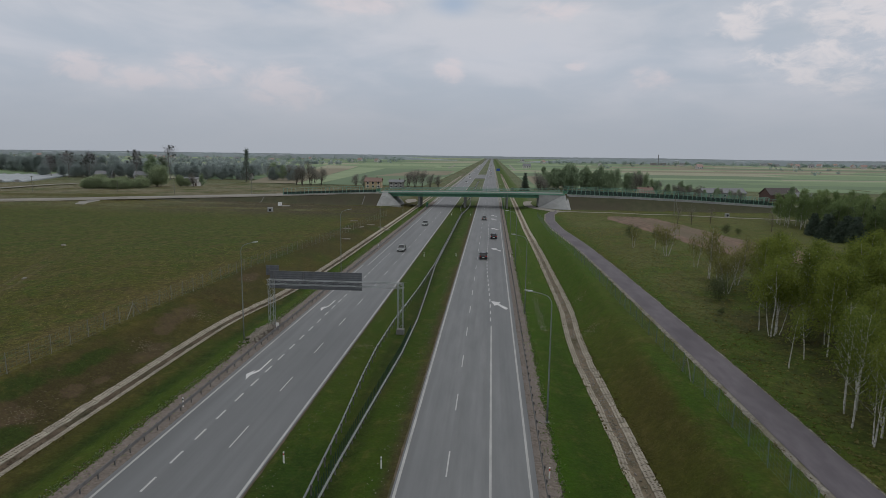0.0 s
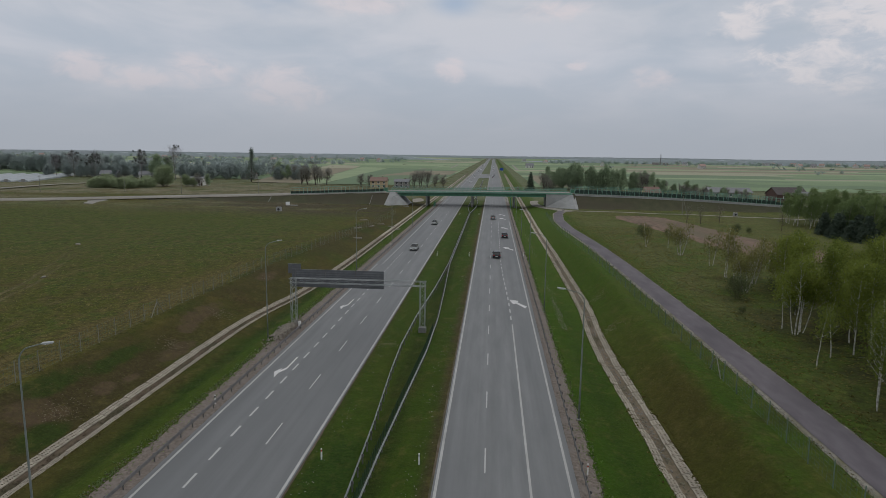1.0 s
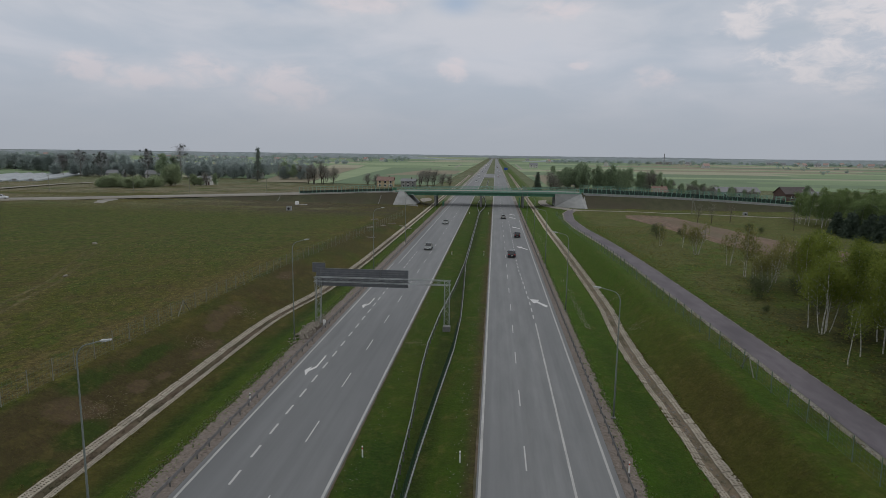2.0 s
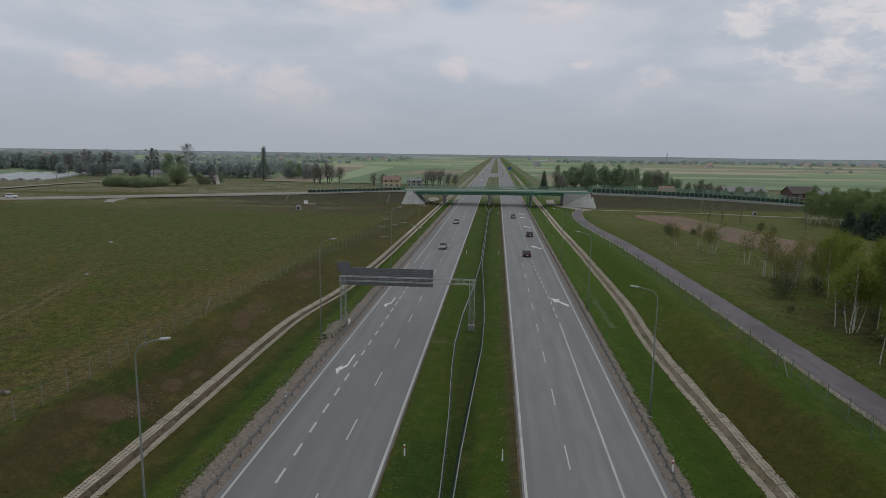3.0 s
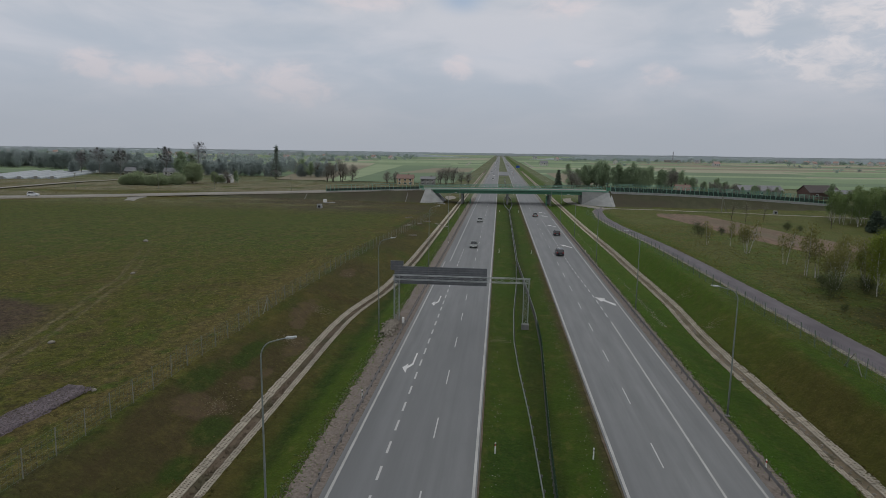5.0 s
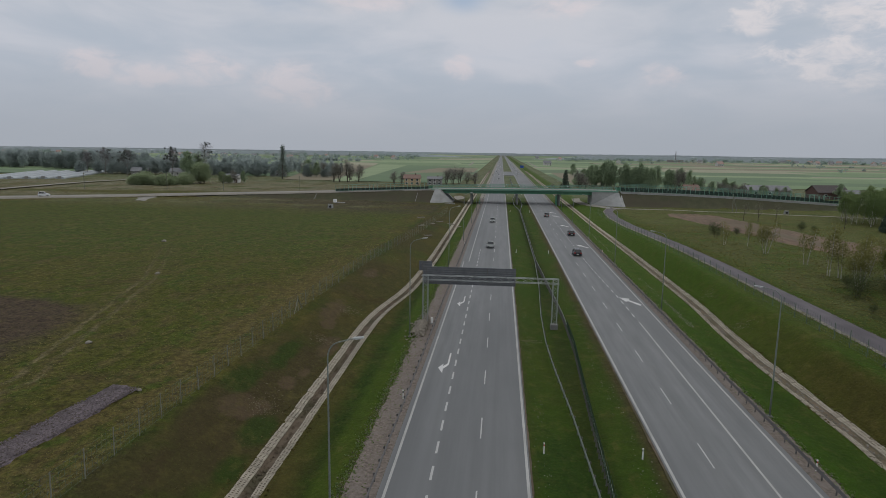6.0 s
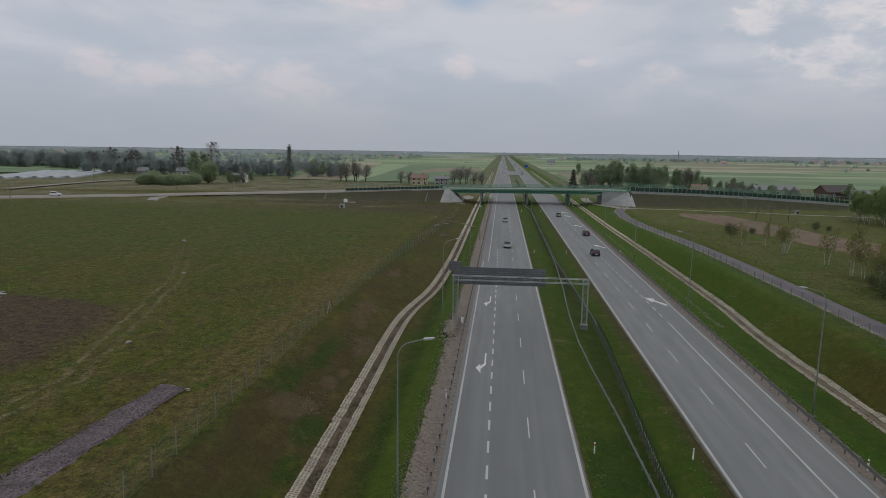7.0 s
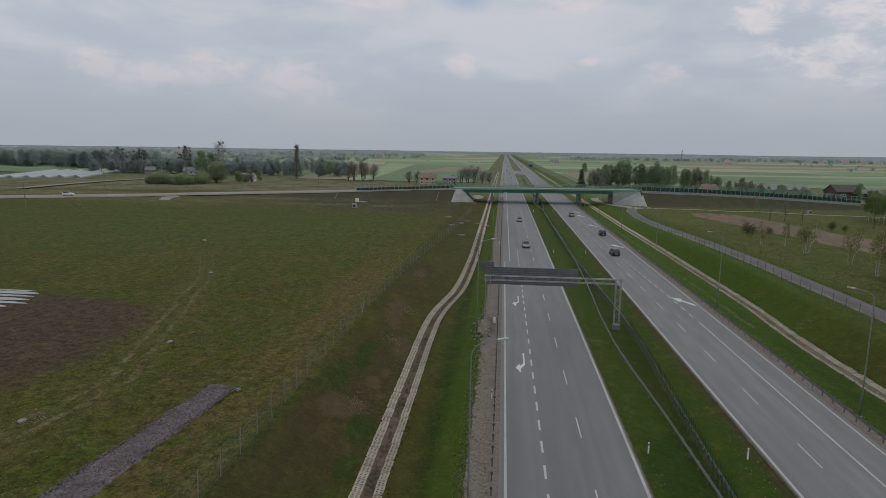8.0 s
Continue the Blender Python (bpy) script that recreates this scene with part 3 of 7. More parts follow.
material("soil", (0.090, 0.072, 0.055), (0.135, 0.108, 0.080), 0.25, 0.97, 0.1, 1.2, low2=(0.072, 0.07, 0.035), scale2=0.06)
material("ploughed", (0.080, 0.052, 0.036), (0.245, 0.160, 0.108), 1.3, 0.97, 0.15, 1.0, low2=(0.125, 0.10, 0.058), scale2=0.15, squash=(1, 0.12, 1))
material("dark_gravel", (0.060, 0.050, 0.055), (0.235, 0.195, 0.210), 5.5, 0.95, 0.12, 5, low2=(0.105, 0.088, 0.092), scale2=0.7)
material("crop_green", (0.150, 0.225, 0.105), (0.195, 0.268, 0.140), 0.02, 0.95)
material("crop_pale", (0.215, 0.285, 0.150), (0.27, 0.335, 0.19), 0.02, 0.95)
material("crop_dark", (0.108, 0.172, 0.086), (0.145, 0.207, 0.112), 0.02, 0.95)
material("dry_strip", (0.28, 0.275, 0.185), (0.34, 0.33, 0.23), 0.03, 0.95)
material("fallow", (0.20, 0.175, 0.115), (0.25, 0.22, 0.15), 0.03, 0.95)
material("rut", (0.085, 0.08, 0.025), (0.15, 0.135, 0.06), 1.5, 0.95)
material("tall_stack", (0.22, 0.225, 0.235), (0.28, 0.285, 0.295), 0.1, 0.8)

# ---- building helpers ----
RNG = random.Random(7)
NPR = np.random.default_rng(11)


def lerp_table(table, v):
    """Piecewise linear table of (position, value)."""
    if v <= table[0][0]:
        return table[0][1]
    for (a, p), (b, q) in zip(table, table[1:]):
        if v <= b:
            return p + (q - p) * (v - a) / (b - a)
    return table[-1][1]


def smooth(a, b, v):
    t = min(1.0, max(0.0, (v - a) / (b - a)))
    return t * t * (3 - 2 * t)


def finish(bm, name, mat, shade=False):
    me = bpy.data.meshes.new(name)
    bmesh.ops.recalc_face_normals(bm, faces=bm.faces)
    bm.to_mesh(me)
    bm.free()
    me.materials.append(MATS[mat])
    if shade:
        me.shade_smooth()
    return me


def mesh_of(name, verts, faces, mat, shade=False):
    me = bpy.data.meshes.new(name)
    me.from_pydata(verts, [], faces)
    me.materials.append(MATS[mat])
    if shade:
        me.shade_smooth()
    me.update()
    return me


def part(name, bm, mat, parent=None, label="", shade=False):
    """Links a bmesh (or a ready mesh) as one mesh object under a thing or part."""
    me = bm if isinstance(bm, bpy.types.Mesh) else finish(bm, name, mat, shade)
    ob = new(name, me)
    if parent is not None:
        ob.parent = parent
    if label:
        tagged(ob, label)
    return ob


def thing(name, label, category, group="", m=None, kind=""):
    ob = new(name)
    ob.empty_display_size = 0.3
    if m is not None:
        ob.matrix_world = m
    return tagged(ob, label, category, group, kind)


def piece(name, me, parent, m):
    """One more object on a shared mesh, placed in its parent."""
    ob = new(name, me)
    ob.parent = parent
    ob.matrix_basis = m
    return ob


def box(bm, x0, x1, y0, y1, z0, z1, bevel=0.0):
    r = bmesh.ops.create_cube(bm, size=1.0)
    for v in r["verts"]:
        v.co = Vector(((x0 + x1) / 2 + v.co.x * (x1 - x0), (y0 + y1) / 2 + v.co.y * (y1 - y0), (z0 + z1) / 2 + v.co.z * (z1 - z0)))
    if bevel:
        es = list({e for v in r["verts"] for e in v.link_edges})
        bmesh.ops.bevel(bm, geom=es, offset=bevel, segments=1, affect="EDGES")
    return bm


def tube(bm, pts, radii, sides=8, caps=True):
    """A round bar through points, with a radius at each."""
    pts = [Vector(p) for p in pts]
    if isinstance(radii, (int, float)):
        radii = [radii] * len(pts)
    rings = []
    for i, p in enumerate(pts):
        d = (pts[min(i + 1, len(pts) - 1)] - pts[max(i - 1, 0)]).normalized()
        a = d.cross(Vector((0.31, 0.95, 0.04)) if abs(d.y) < 0.9 else Vector((1, 0, 0))).normalized()
        b = d.cross(a)
        rings.append([bm.verts.new(p + (a * math.cos(2 * math.pi * k / sides) + b * math.sin(2 * math.pi * k / sides)) * radii[i]) for k in range(sides)])
    for r0, r1 in zip(rings, rings[1:]):
        for k in range(sides):
            bm.faces.new((r0[k], r0[(k + 1) % sides], r1[(k + 1) % sides], r1[k]))
    if caps:
        bm.faces.new(rings[0][::-1])
        bm.faces.new(rings[-1])
    return bm


def prism(bm, outline, axis, a, b):
    """An outline of 2D points, drawn out along an axis from a to b. axis 'x': (y, z); 'y': (x, z); 'z': (x, y)."""
    def at(p, t):
        return {"x": (t, p[0], p[1]), "y": (p[0], t, p[1]), "z": (p[0], p[1], t)}[axis]
    r0 = [bm.verts.new(at(p, a)) for p in outline]
    r1 = [bm.verts.new(at(p, b)) for p in outline]
    n = len(outline)
    for k in range(n):
        bm.faces.new((r0[k], r0[(k + 1) % n], r1[(k + 1) % n], r1[k]))
    bm.faces.new(r0[::-1])
    bm.faces.new(r1)
    return bm


def loft(bm, sections):
    """Closed rings of equal length, joined and capped."""
    rings = [[bm.verts.new(p) for p in s] for s in sections]
    n = len(rings[0])
    for a, b in zip(rings, rings[1:]):
        for k in range(n):
            bm.faces.new((a[k], a[(k + 1) % n], b[(k + 1) % n], b[k]))
    bm.faces.new(rings[0][::-1])
    bm.faces.new(rings[-1])
    return bm


def ribbon(name, rows, mat):
    """A sheet from rows of points across."""
    w = len(rows[0])
    verts = [p for r in rows for p in r]
    faces = [(i * w + k, i * w + k + 1, (i + 1) * w + k + 1, (i + 1) * w + k) for i in range(len(rows) - 1) for k in range(w - 1)]
    return mesh_of(name, verts, faces, mat)


# ---- the lie of the land ----
def out(x, y):
    """Ground plan of what lies beyond the gantry: it is laid out on a scale that grows with the distance."""
    k = lerp_table([(110, 1.0), (140, 1.016), (245, 1.026), (300, 1.034), (370, 1.058), (430, 1.078), (500, 1.095)], y)
    return -9.5 + (x + 9.5) * k, y * k


DITCH_L = [(35, -36.8), (56, -37.1), (74, -37.4), (85, -37.3), (90, -36.5), (97, -35.2), (112, -34.5), (135, -34.1), (400, -34.2)]
DITCH_R = [(41, 11.7), (58, 11.5), (71, 11.1), (83, 11.25), (91, 11.85), (98, 12.1), (116, 12.1), (160, 12.0), (200, 11.5), (400, 11.7)]
DITCH_L = [(y, sum(lerp_table(DITCH_L, y + d) for d in (-6, -3, 0, 3, 6)) / 5) for y in range(20, 310, 3)]
DITCH_R = [(y, sum(lerp_table(DITCH_R, y + d) for d in (-6, -3, 0, 3, 6)) / 5) for y in range(20, 310, 3)]
SERVICE = [(30, 23.4), (60, 23.25), (90, 22.8), (125, 22.1), (152, 21.6), (190, 20.4), (222, 20.9), (248, 23.3), (264, 27.4)]
CROSS_Y = [(-330, 180.0), (-280, 203.0), (-240, 221.0), (-212, 233.0), (-184, 247.0), (-155, 262.0), (-125, 273.0), (-96, 276.5), (-50, 277.0), (30, 277.0), (200, 277.0)]
CROSS_Y = [(-9.5 + (x + 9.5) * 1.03, y * 1.0285) for x, y in CROSS_Y]
CROSS_Z = [(-300, 3.0), (-184, 3.1), (-155, 3.3), (-125, 3.9), (-96, 5.0), (-73, 5.9), (-50, 6.7), (-10, 7.2), (28, 7.3), (61, 6.6), (84, 5.7), (107, 4.5), (121, 3.7), (160, 2.2), (300, 1.6)]
CROSS_Z = [(-9.5 + (x + 9.5) * 1.03, z - 0.6 * smooth(-170, -90, x) - lerp_table([(-230, 1.4), (-150, 0.8), (-90, 0.3), (-50, 0.0)], x)) for x, z in CROSS_Z]
B0, B1 = 278.4, 291.4
END_L, END_R = -47.8, 31.6


def land(x, y):
    """Height of the ground, roads and ditches cut in."""
    k = 1 - 0.88 * smooth(105, 235, y)
    dl, dr = lerp_table(DITCH_L, y), lerp_table(DITCH_R, y)
    if x < -30.6:
        field = 2.25 * k + (1 - k) * lerp_table([(-230, 1.3), (-170, 1.5), (-90, 0.3), (0, 0.2)], x)
        if y > 310:
            field = 0.6 + (field - 0.6) * (1 - smooth(310, 430, y))
        if x > dl + 1.15:
            t = (x - (dl + 1.15)) / (-30.6 - dl - 1.15)
            z = -0.3 * (1 - t) - 0.08 * t - 0.32 * math.sin(math.pi * t) ** 2
        elif x > dl - 1.15:
            z = -0.85
        else:
            t = smooth(dl - 1.15, -45.4, x)
            z = -0.3 + (field + 0.2 * k + 0.3) * (0.5 * t + 0.5 * min(1.0, (dl - 1.15 - x) / (45.4 + dl - 1.15)))
            if x < -45.4:
                z = field + 0.2 * k * max(0.0, 1 - (-45.4 - x) / 4)
            z += 0.10 * noise.noise((x * 0.12, y * 0.12, 0)) * min(1.0, (dl - 1.15 - x) / 3)
    elif x < 5.2:
        z = -0.09
        if -16.6 < x < -7.2:
            z = -0.09 - 0.28 * (1 - ((x + 11.9) / 4.7) ** 2)
    else:
        k = 1 - 0.86 * smooth(110, 250, y)
        top = 2.6 * k
        if x < dr - 1.0:
            t = (x - 5.2) / (dr - 1.0 - 5.2)
            z = -0.09 - 0.42 * smooth(0, 0.55, t)
        elif x < dr + 1.0:
            z = -1.1
        elif x < 17.0:
            t = (x - dr - 1.0) / (17.0 - dr - 1.0)
            z = -0.5 + (top + 0.5) * (0.5 * t + 0.5 * smooth(0, 1, t))
        else:
            z = top - 0.5 * k * smooth(32, 90, x)
            z += 0.18 * noise.noise((x * 0.07, y * 0.07, 3)) * smooth(27, 40, x)
        if y > 310:
            z = z + (0.3 - z) * smooth(310, 430, y) if x > 17 else z
    # the embankment of the crossing road
    if 150 < y < 345 and (x < END_L + 12 or x > END_R - 11.5):
        dy = max(0.0, abs(y - lerp_table(CROSS_Y, x)) - (6.6 if x < 34.5 else 6.0))
        dx = max(0.0, x - END_L) if x < 0 else 0.66 * max(0.0, END_R - x)
        z = max(z, lerp_table(CROSS_Z, x) - 0.12 - dy / 1.25 - dx / 1.1 - (9.0 if 18 < x < 32.8 and y < B0 + 1.1 else 0.0))
    return z


def steps(*stretches):
    out = []
    for a, b, s in stretches:
        n = max(1, round((b - a) / s))
        out += [a + (b - a) * i / n for i in range(n)]
    return out + [stretches[-1][1]]


GX = steps((-4600, -1200, 700), (-1200, -400, 160), (-400, -220, 22), (-220, -100, 8), (-100, -52, 2.5), (-52, -46, 0.9), (-46, -30.6, 0.45), (-30.6, -17, 2.72), (-17, -6.8, 0.85), (-6.8, 5.2, 3.0), (5.2, 18, 0.45), (18, 36, 1.5),
           (36, 60, 2.5), (60, 130, 5), (130, 220, 15), (220, 600, 60), (600, 1400, 200), (1400, 4600, 640))
GY = steps((-60, 20, 8), (20, 240, 2.0), (240, 312, 1.0), (312, 340, 4), (340, 600, 18), (600, 1400, 100), (1400, 4700, 550))
gv = [(x, y, land(x, y)) for y in GY for x in GX]
gw = len(GX)
gf = [(j * gw + i, j * gw + i + 1, (j + 1) * gw + i + 1, (j + 1) * gw + i) for j in range(len(GY) - 1) for i in range(gw - 1)]
ground = new("ground", mesh_of("ground", gv, gf, "turf", True))
ground.data.materials.append(MATS["slope_turf"])
for poly in ground.data.polygons:
    c = poly.center
    if 248 < c.y < 310 and (-155 < c.x < -37 or 26 < c.x < 182) and abs(poly.normal.z) < 0.97:
        poly.material_index = 1
tagged(ground, "rough grass fields and verges with dry brown patches", "ground", kind="structure")


def edge_jitter(y, amp, seed):
    return amp * (noise.noise((y * 0.35, seed, 0)) + 0.6 * noise.noise((y * 1.3, seed, 5)))


# ---- motorway ----
def slab_strip(name, x0, x1, y0, y1, z1, mat, label, category="road"):
    bm = bmesh.new()
    box(bm, x0, x1, y0, y1, z1 - 0.12, z1)
    return tagged(part(name, bm, mat), label, category, kind="structure")


road_west = slab_strip("road", -27.65, -16.97, -60, 4600, 0.0, "road_concrete", "grey concrete carriageway with white lane markings")
road_east = slab_strip("road", -6.77, 3.62, -60, 4600, 0.0, "road_concrete", "grey concrete carriageway with a merging lane")
FAR_END = 4500


def line_mesh(w, l):
    bm = bmesh.new()
    box(bm, -w / 2, w / 2, 0, l, 0.004, 0.010)
    return finish(bm, "marking", "paint_dash")


def edge_line(parent, x, w, y0, y1):
    bm = bmesh.new()
    box(bm, x - w / 2, x + w / 2, y0, y1, 0.004, 0.010)
    return part("edge_line", bm, "paint_white", parent)


for parent, x, w, y0, y1 in ((road_west, -27.15, 0.2, -60, 128), (road_west, -26.1, 0.19, 128, FAR_END), (road_west, -17.19, 0.21, -60, FAR_END),
                             (road_east, -6.52, 0.21, -60, FAR_END), (road_east, 0.2, 0.18, -60, 84), (road_east, 3.1, 0.19, -60, 221)):
    edge_line(parent, x, w, y0, y1)
dash_long, dash_short = line_mesh(0.11, 4.0), line_mesh(0.18, 2.0)
dash_slim = line_mesh(0.17, 2.0)
for i in range(-1, 60):
    piece("lane_dash", dash_long, road_west, pose(-20.82, 45.65 + 12 * i, 0))
    piece("lane_dash", dash_long, road_east, pose(-3.07, 42.9 + 12 * i, 0))
for i in range(-3, 26):
    piece("lane_dash", dash_short, road_west, pose(-24.2, 42.7 + 4 * i, 0))
for i in range(0, 33):
    piece("lane_dash", dash_slim, road_east, pose(0.1 - 0.9 * smooth(0, 12, i), 86.5 + 4 * i, 0))


def arrow_left(parent, x, y):
    """Shaft with an elbow, then a broad head (exit arrow of oncoming traffic)."""
    bm = bmesh.new()
    prism(bm, [(x + 0.40, y), (x + 0.58, y), (x + 0.58, y - 4.0), (x + 0.05, y - 5.3), (x + 0.08, y - 6.6), (x - 0.5, y - 5.0), (x - 0.02, y - 3.7), (x - 0.02, y - 4.5), (x + 0.40, y - 3.6)], "z", 0.004, 0.010)
    part("turn_arrow", bm, "paint_arrow", parent)


for ya in (66.9, 95.8):
    arrow_left(road_west, -25.5, ya)


def merge_arrow(parent, x, y):
    """A slanting arrow that points out of the ending lane."""
    bm = bmesh.new()
    shape = [(-1.8, 5.5), (-1.25, 2.6), (-0.8, 3.0), (0.55, 0.1), (0.85, 1.2), (-0.52, 3.75), (-0.3, 4.9)]
    prism(bm, [(x + a, y + b) for a, b in shape], "z", 0.004, 0.010)
    part("merge_arrow", bm, "paint_arrow", parent)


for xa, ya in ((1.95, 93.3), (1.8, 151.5), (1.6, 195.0), (1.45, 225.0), (1.4, 239.0)):
    merge_arrow(road_east, xa, ya)
# concrete link between the carriageways, far beyond the bridge
slab_strip("road_link", -16.97, -6.77, 625, 745, -0.01, "road_concrete", "paved link across the grassy median")

# gravel shoulders
for name, xa, xb, s in (("shoulder_west", -30.5, -27.66, 1.0), ("shoulder_east", 5.5, 3.63, 2.0)):
    rows = []
    for y in steps((-58, 20, 3.0), (20, 312, 0.5)):
        o = xa + 0.25 * edge_jitter(y, 1.0, s) + 0.22 * noise.noise((y * 2.6, s, 8))
        rows.append([(o + (xb - o) * q, y, lerp_table([(0, -0.16), (0.14, -0.09), (0.3, -0.03), (1, 0.0)], q) + 0.045 * noise.noise((q * 9, y * 1.9, s)) * (1 - q)) for q in (0, 0.07, 0.14, 0.22, 0.33, 0.5, 0.75, 1)])
    tagged(new(name, ribbon(name, rows, "gravel")), "grey gravel shoulder with scattered weeds", "gravel", kind="structure")
for name, xa, xb in (("far_shoulder_west", -30.2, -27.66), ("far_shoulder_east", 5.3, 3.63)):
    rows = [[(xa + 0.3 * noise.noise((y * 0.1, xa, 0)), y, -0.05), (xb, y, -0.01)] for y in steps((312, 1500, 6))]
    tagged(new(name, ribbon(name, rows if xa < xb else [r[::-1] for r in rows], "sandy_gravel")), "pale gravel shoulder beyond the bridge", "gravel", kind="structure")
for name, xa, xb in (("kerb_strip_west", -16.98, -16.82), ("kerb_strip_east", -6.96, -6.76)):
    rows = []
    for y in steps((-58, 20, 3.0), (20, 312, 0.6)):
        j = edge_jitter(y, 0.05, xa) + 0.07 * noise.noise((y * 2.1, xa, 1))
        rows.append([(xa + (j if -8 < xa < -6 else 0), y, -0.04), (xb + (j if xa < -16 else 0), y, -0.03)])
    tagged(new(name, ribbon(name, rows, "mud")), "bare brown earth strip beside the carriageway", "earth", kind="structure")

# service road on top of the bank, with sandy margins
rows, rows_m = [], []
for y in steps((-58, 18, 4.0), (18, 267, 0.8)):
    c = lerp_table(SERVICE, y)
    z = land(c, y)
    rows.append([(c - 1.6, y, z + 0.10), (c, y, z + 0.14), (c + 1.65, y, z + 0.10)])
    j0, j1 = edge_jitter(y, 0.2, 8) + 0.2 * noise.noise((y * 1.7, 8, 3)), edge_jitter(y, 0.2, 9) + 0.2 * noise.noise((y * 1.7, 9, 3))
    rows_m.append([(c - 2.45 + j0, y, z - 0.04), (c - 1.5, y, z + 0.07), (c + 1.5, y, z + 0.07), (c + 2.15 + j1, y, z - 0.04)])
tagged(new("service_road", ribbon("service_road", rows, "asphalt")), "narrow purplish grey asphalt service road", "road", kind="structure")
tagged(new("service_road_margin", ribbon("service_road_margin", rows_m, "pale_gravel")), "pale gravel margin beside the service road", "gravel", kind="structure")
# its sandy fork along the foot of the embankment
rows = []
for i in range(44):
    x = 24 + i * 2.3
    y = lerp_table([(24, 267), (31.4, 262), (78, 256), (108, 246.3), (124.5, 242)], x)
    rows.append([(x, y - 1.4, land(x, y - 1.4) + 0.12), (x, y + 1.4, land(x, y + 1.4) + 0.12)])
tagged(new("field_path", ribbon("field_path", rows, "sandy_gravel")), "pale sandy path along the foot of the embankment", "path", kind="structure")
UNDER = [(28.8, 258.0, 2.2), (25.7, 265.5, 2.6), (21.5, 272.7, 2.6), (18.5, 280.5, 2.0), (17.3, 290.0, 1.9), (17.1, 302.0, 1.9), (18.4, 316.0, 2.2)]
rows = []
for i in range(31):
    t = i / 30 * (len(UNDER) - 1)
    k = min(int(t), len(UNDER) - 2)
    x, y, w = (UNDER[k][q] + (UNDER[k + 1][q] - UNDER[k][q]) * (t - k) for q in range(3))
    j = 0.3 * noise.noise((y * 0.4, 3, 1))
    rows.append([(x + o, y + d, max(land(x + o, y + d), land(x, y) - 0.2) + 0.13) for o, d in ((-w + j, -0.5 * w), (0, 0), (w + j, 0.5 * w))])
tagged(new("path_apron", ribbon("path_apron", rows, "sandy_gravel")), "pale gravel path that runs under the bridge", "gravel", kind="structure")
rows = []
for i in range(13):
    y = 296 + i * 2.2
    w = 2.8 * math.sin(math.pi * (i + 0.6) / 13.2) + 0.4 * noise.noise((i, 4, 2))
    rows.append([(-40.5 - w, y, land(-40.5 - w, y) + 0.1), (-40.5 + w, y, land(-40.5 + w, y) + 0.1)])
tagged(new("gravel_patch", ribbon("gravel_patch", rows, "sandy_gravel")), "pale patch of gravel beyond the bridge", "gravel", kind="structure")


# ---- ditches: bed of mud and stones, openwork concrete slabs on both sides ----
def openwork_slab():
    """A concrete slab 0.94 by 0.72 m with two rows of square holes."""
    bm = bmesh.new()
    xs = [-0.36, -0.22, -0.08, 0.08, 0.22, 0.36]
    ys = [0.0]
    for i in range(4):
        ys += [0.06 + i * 0.22 + 0.04, 0.06 + i * 0.22 + 0.15]
    ys.append(0.94)
    top = [[bm.verts.new((x, y, 0.05)) for x in xs] for y in ys]
    for j in range(len(ys) - 1):
        for i in range(len(xs) - 1):
            if not (i in (1, 3) and j % 2 == 1):
                bm.faces.new((top[j][i], top[j][i + 1], top[j + 1][i + 1], top[j + 1][i]))
    rim = [(-0.36, 0), (0.36, 0), (0.36, 0.94), (-0.36, 0.94)]
    lo = [bm.verts.new((x, y, -0.06)) for x, y in rim]
    hi = [top[0][0], top[0][-1], top[-1][-1], top[-1][0]]
    for k in range(4):
        bm.faces.new((lo[k], lo[(k + 1) % 4], hi[(k + 1) % 4], hi[k]))
    return finish(bm, "slab", "slab_concrete")


slab_mesh = openwork_slab()


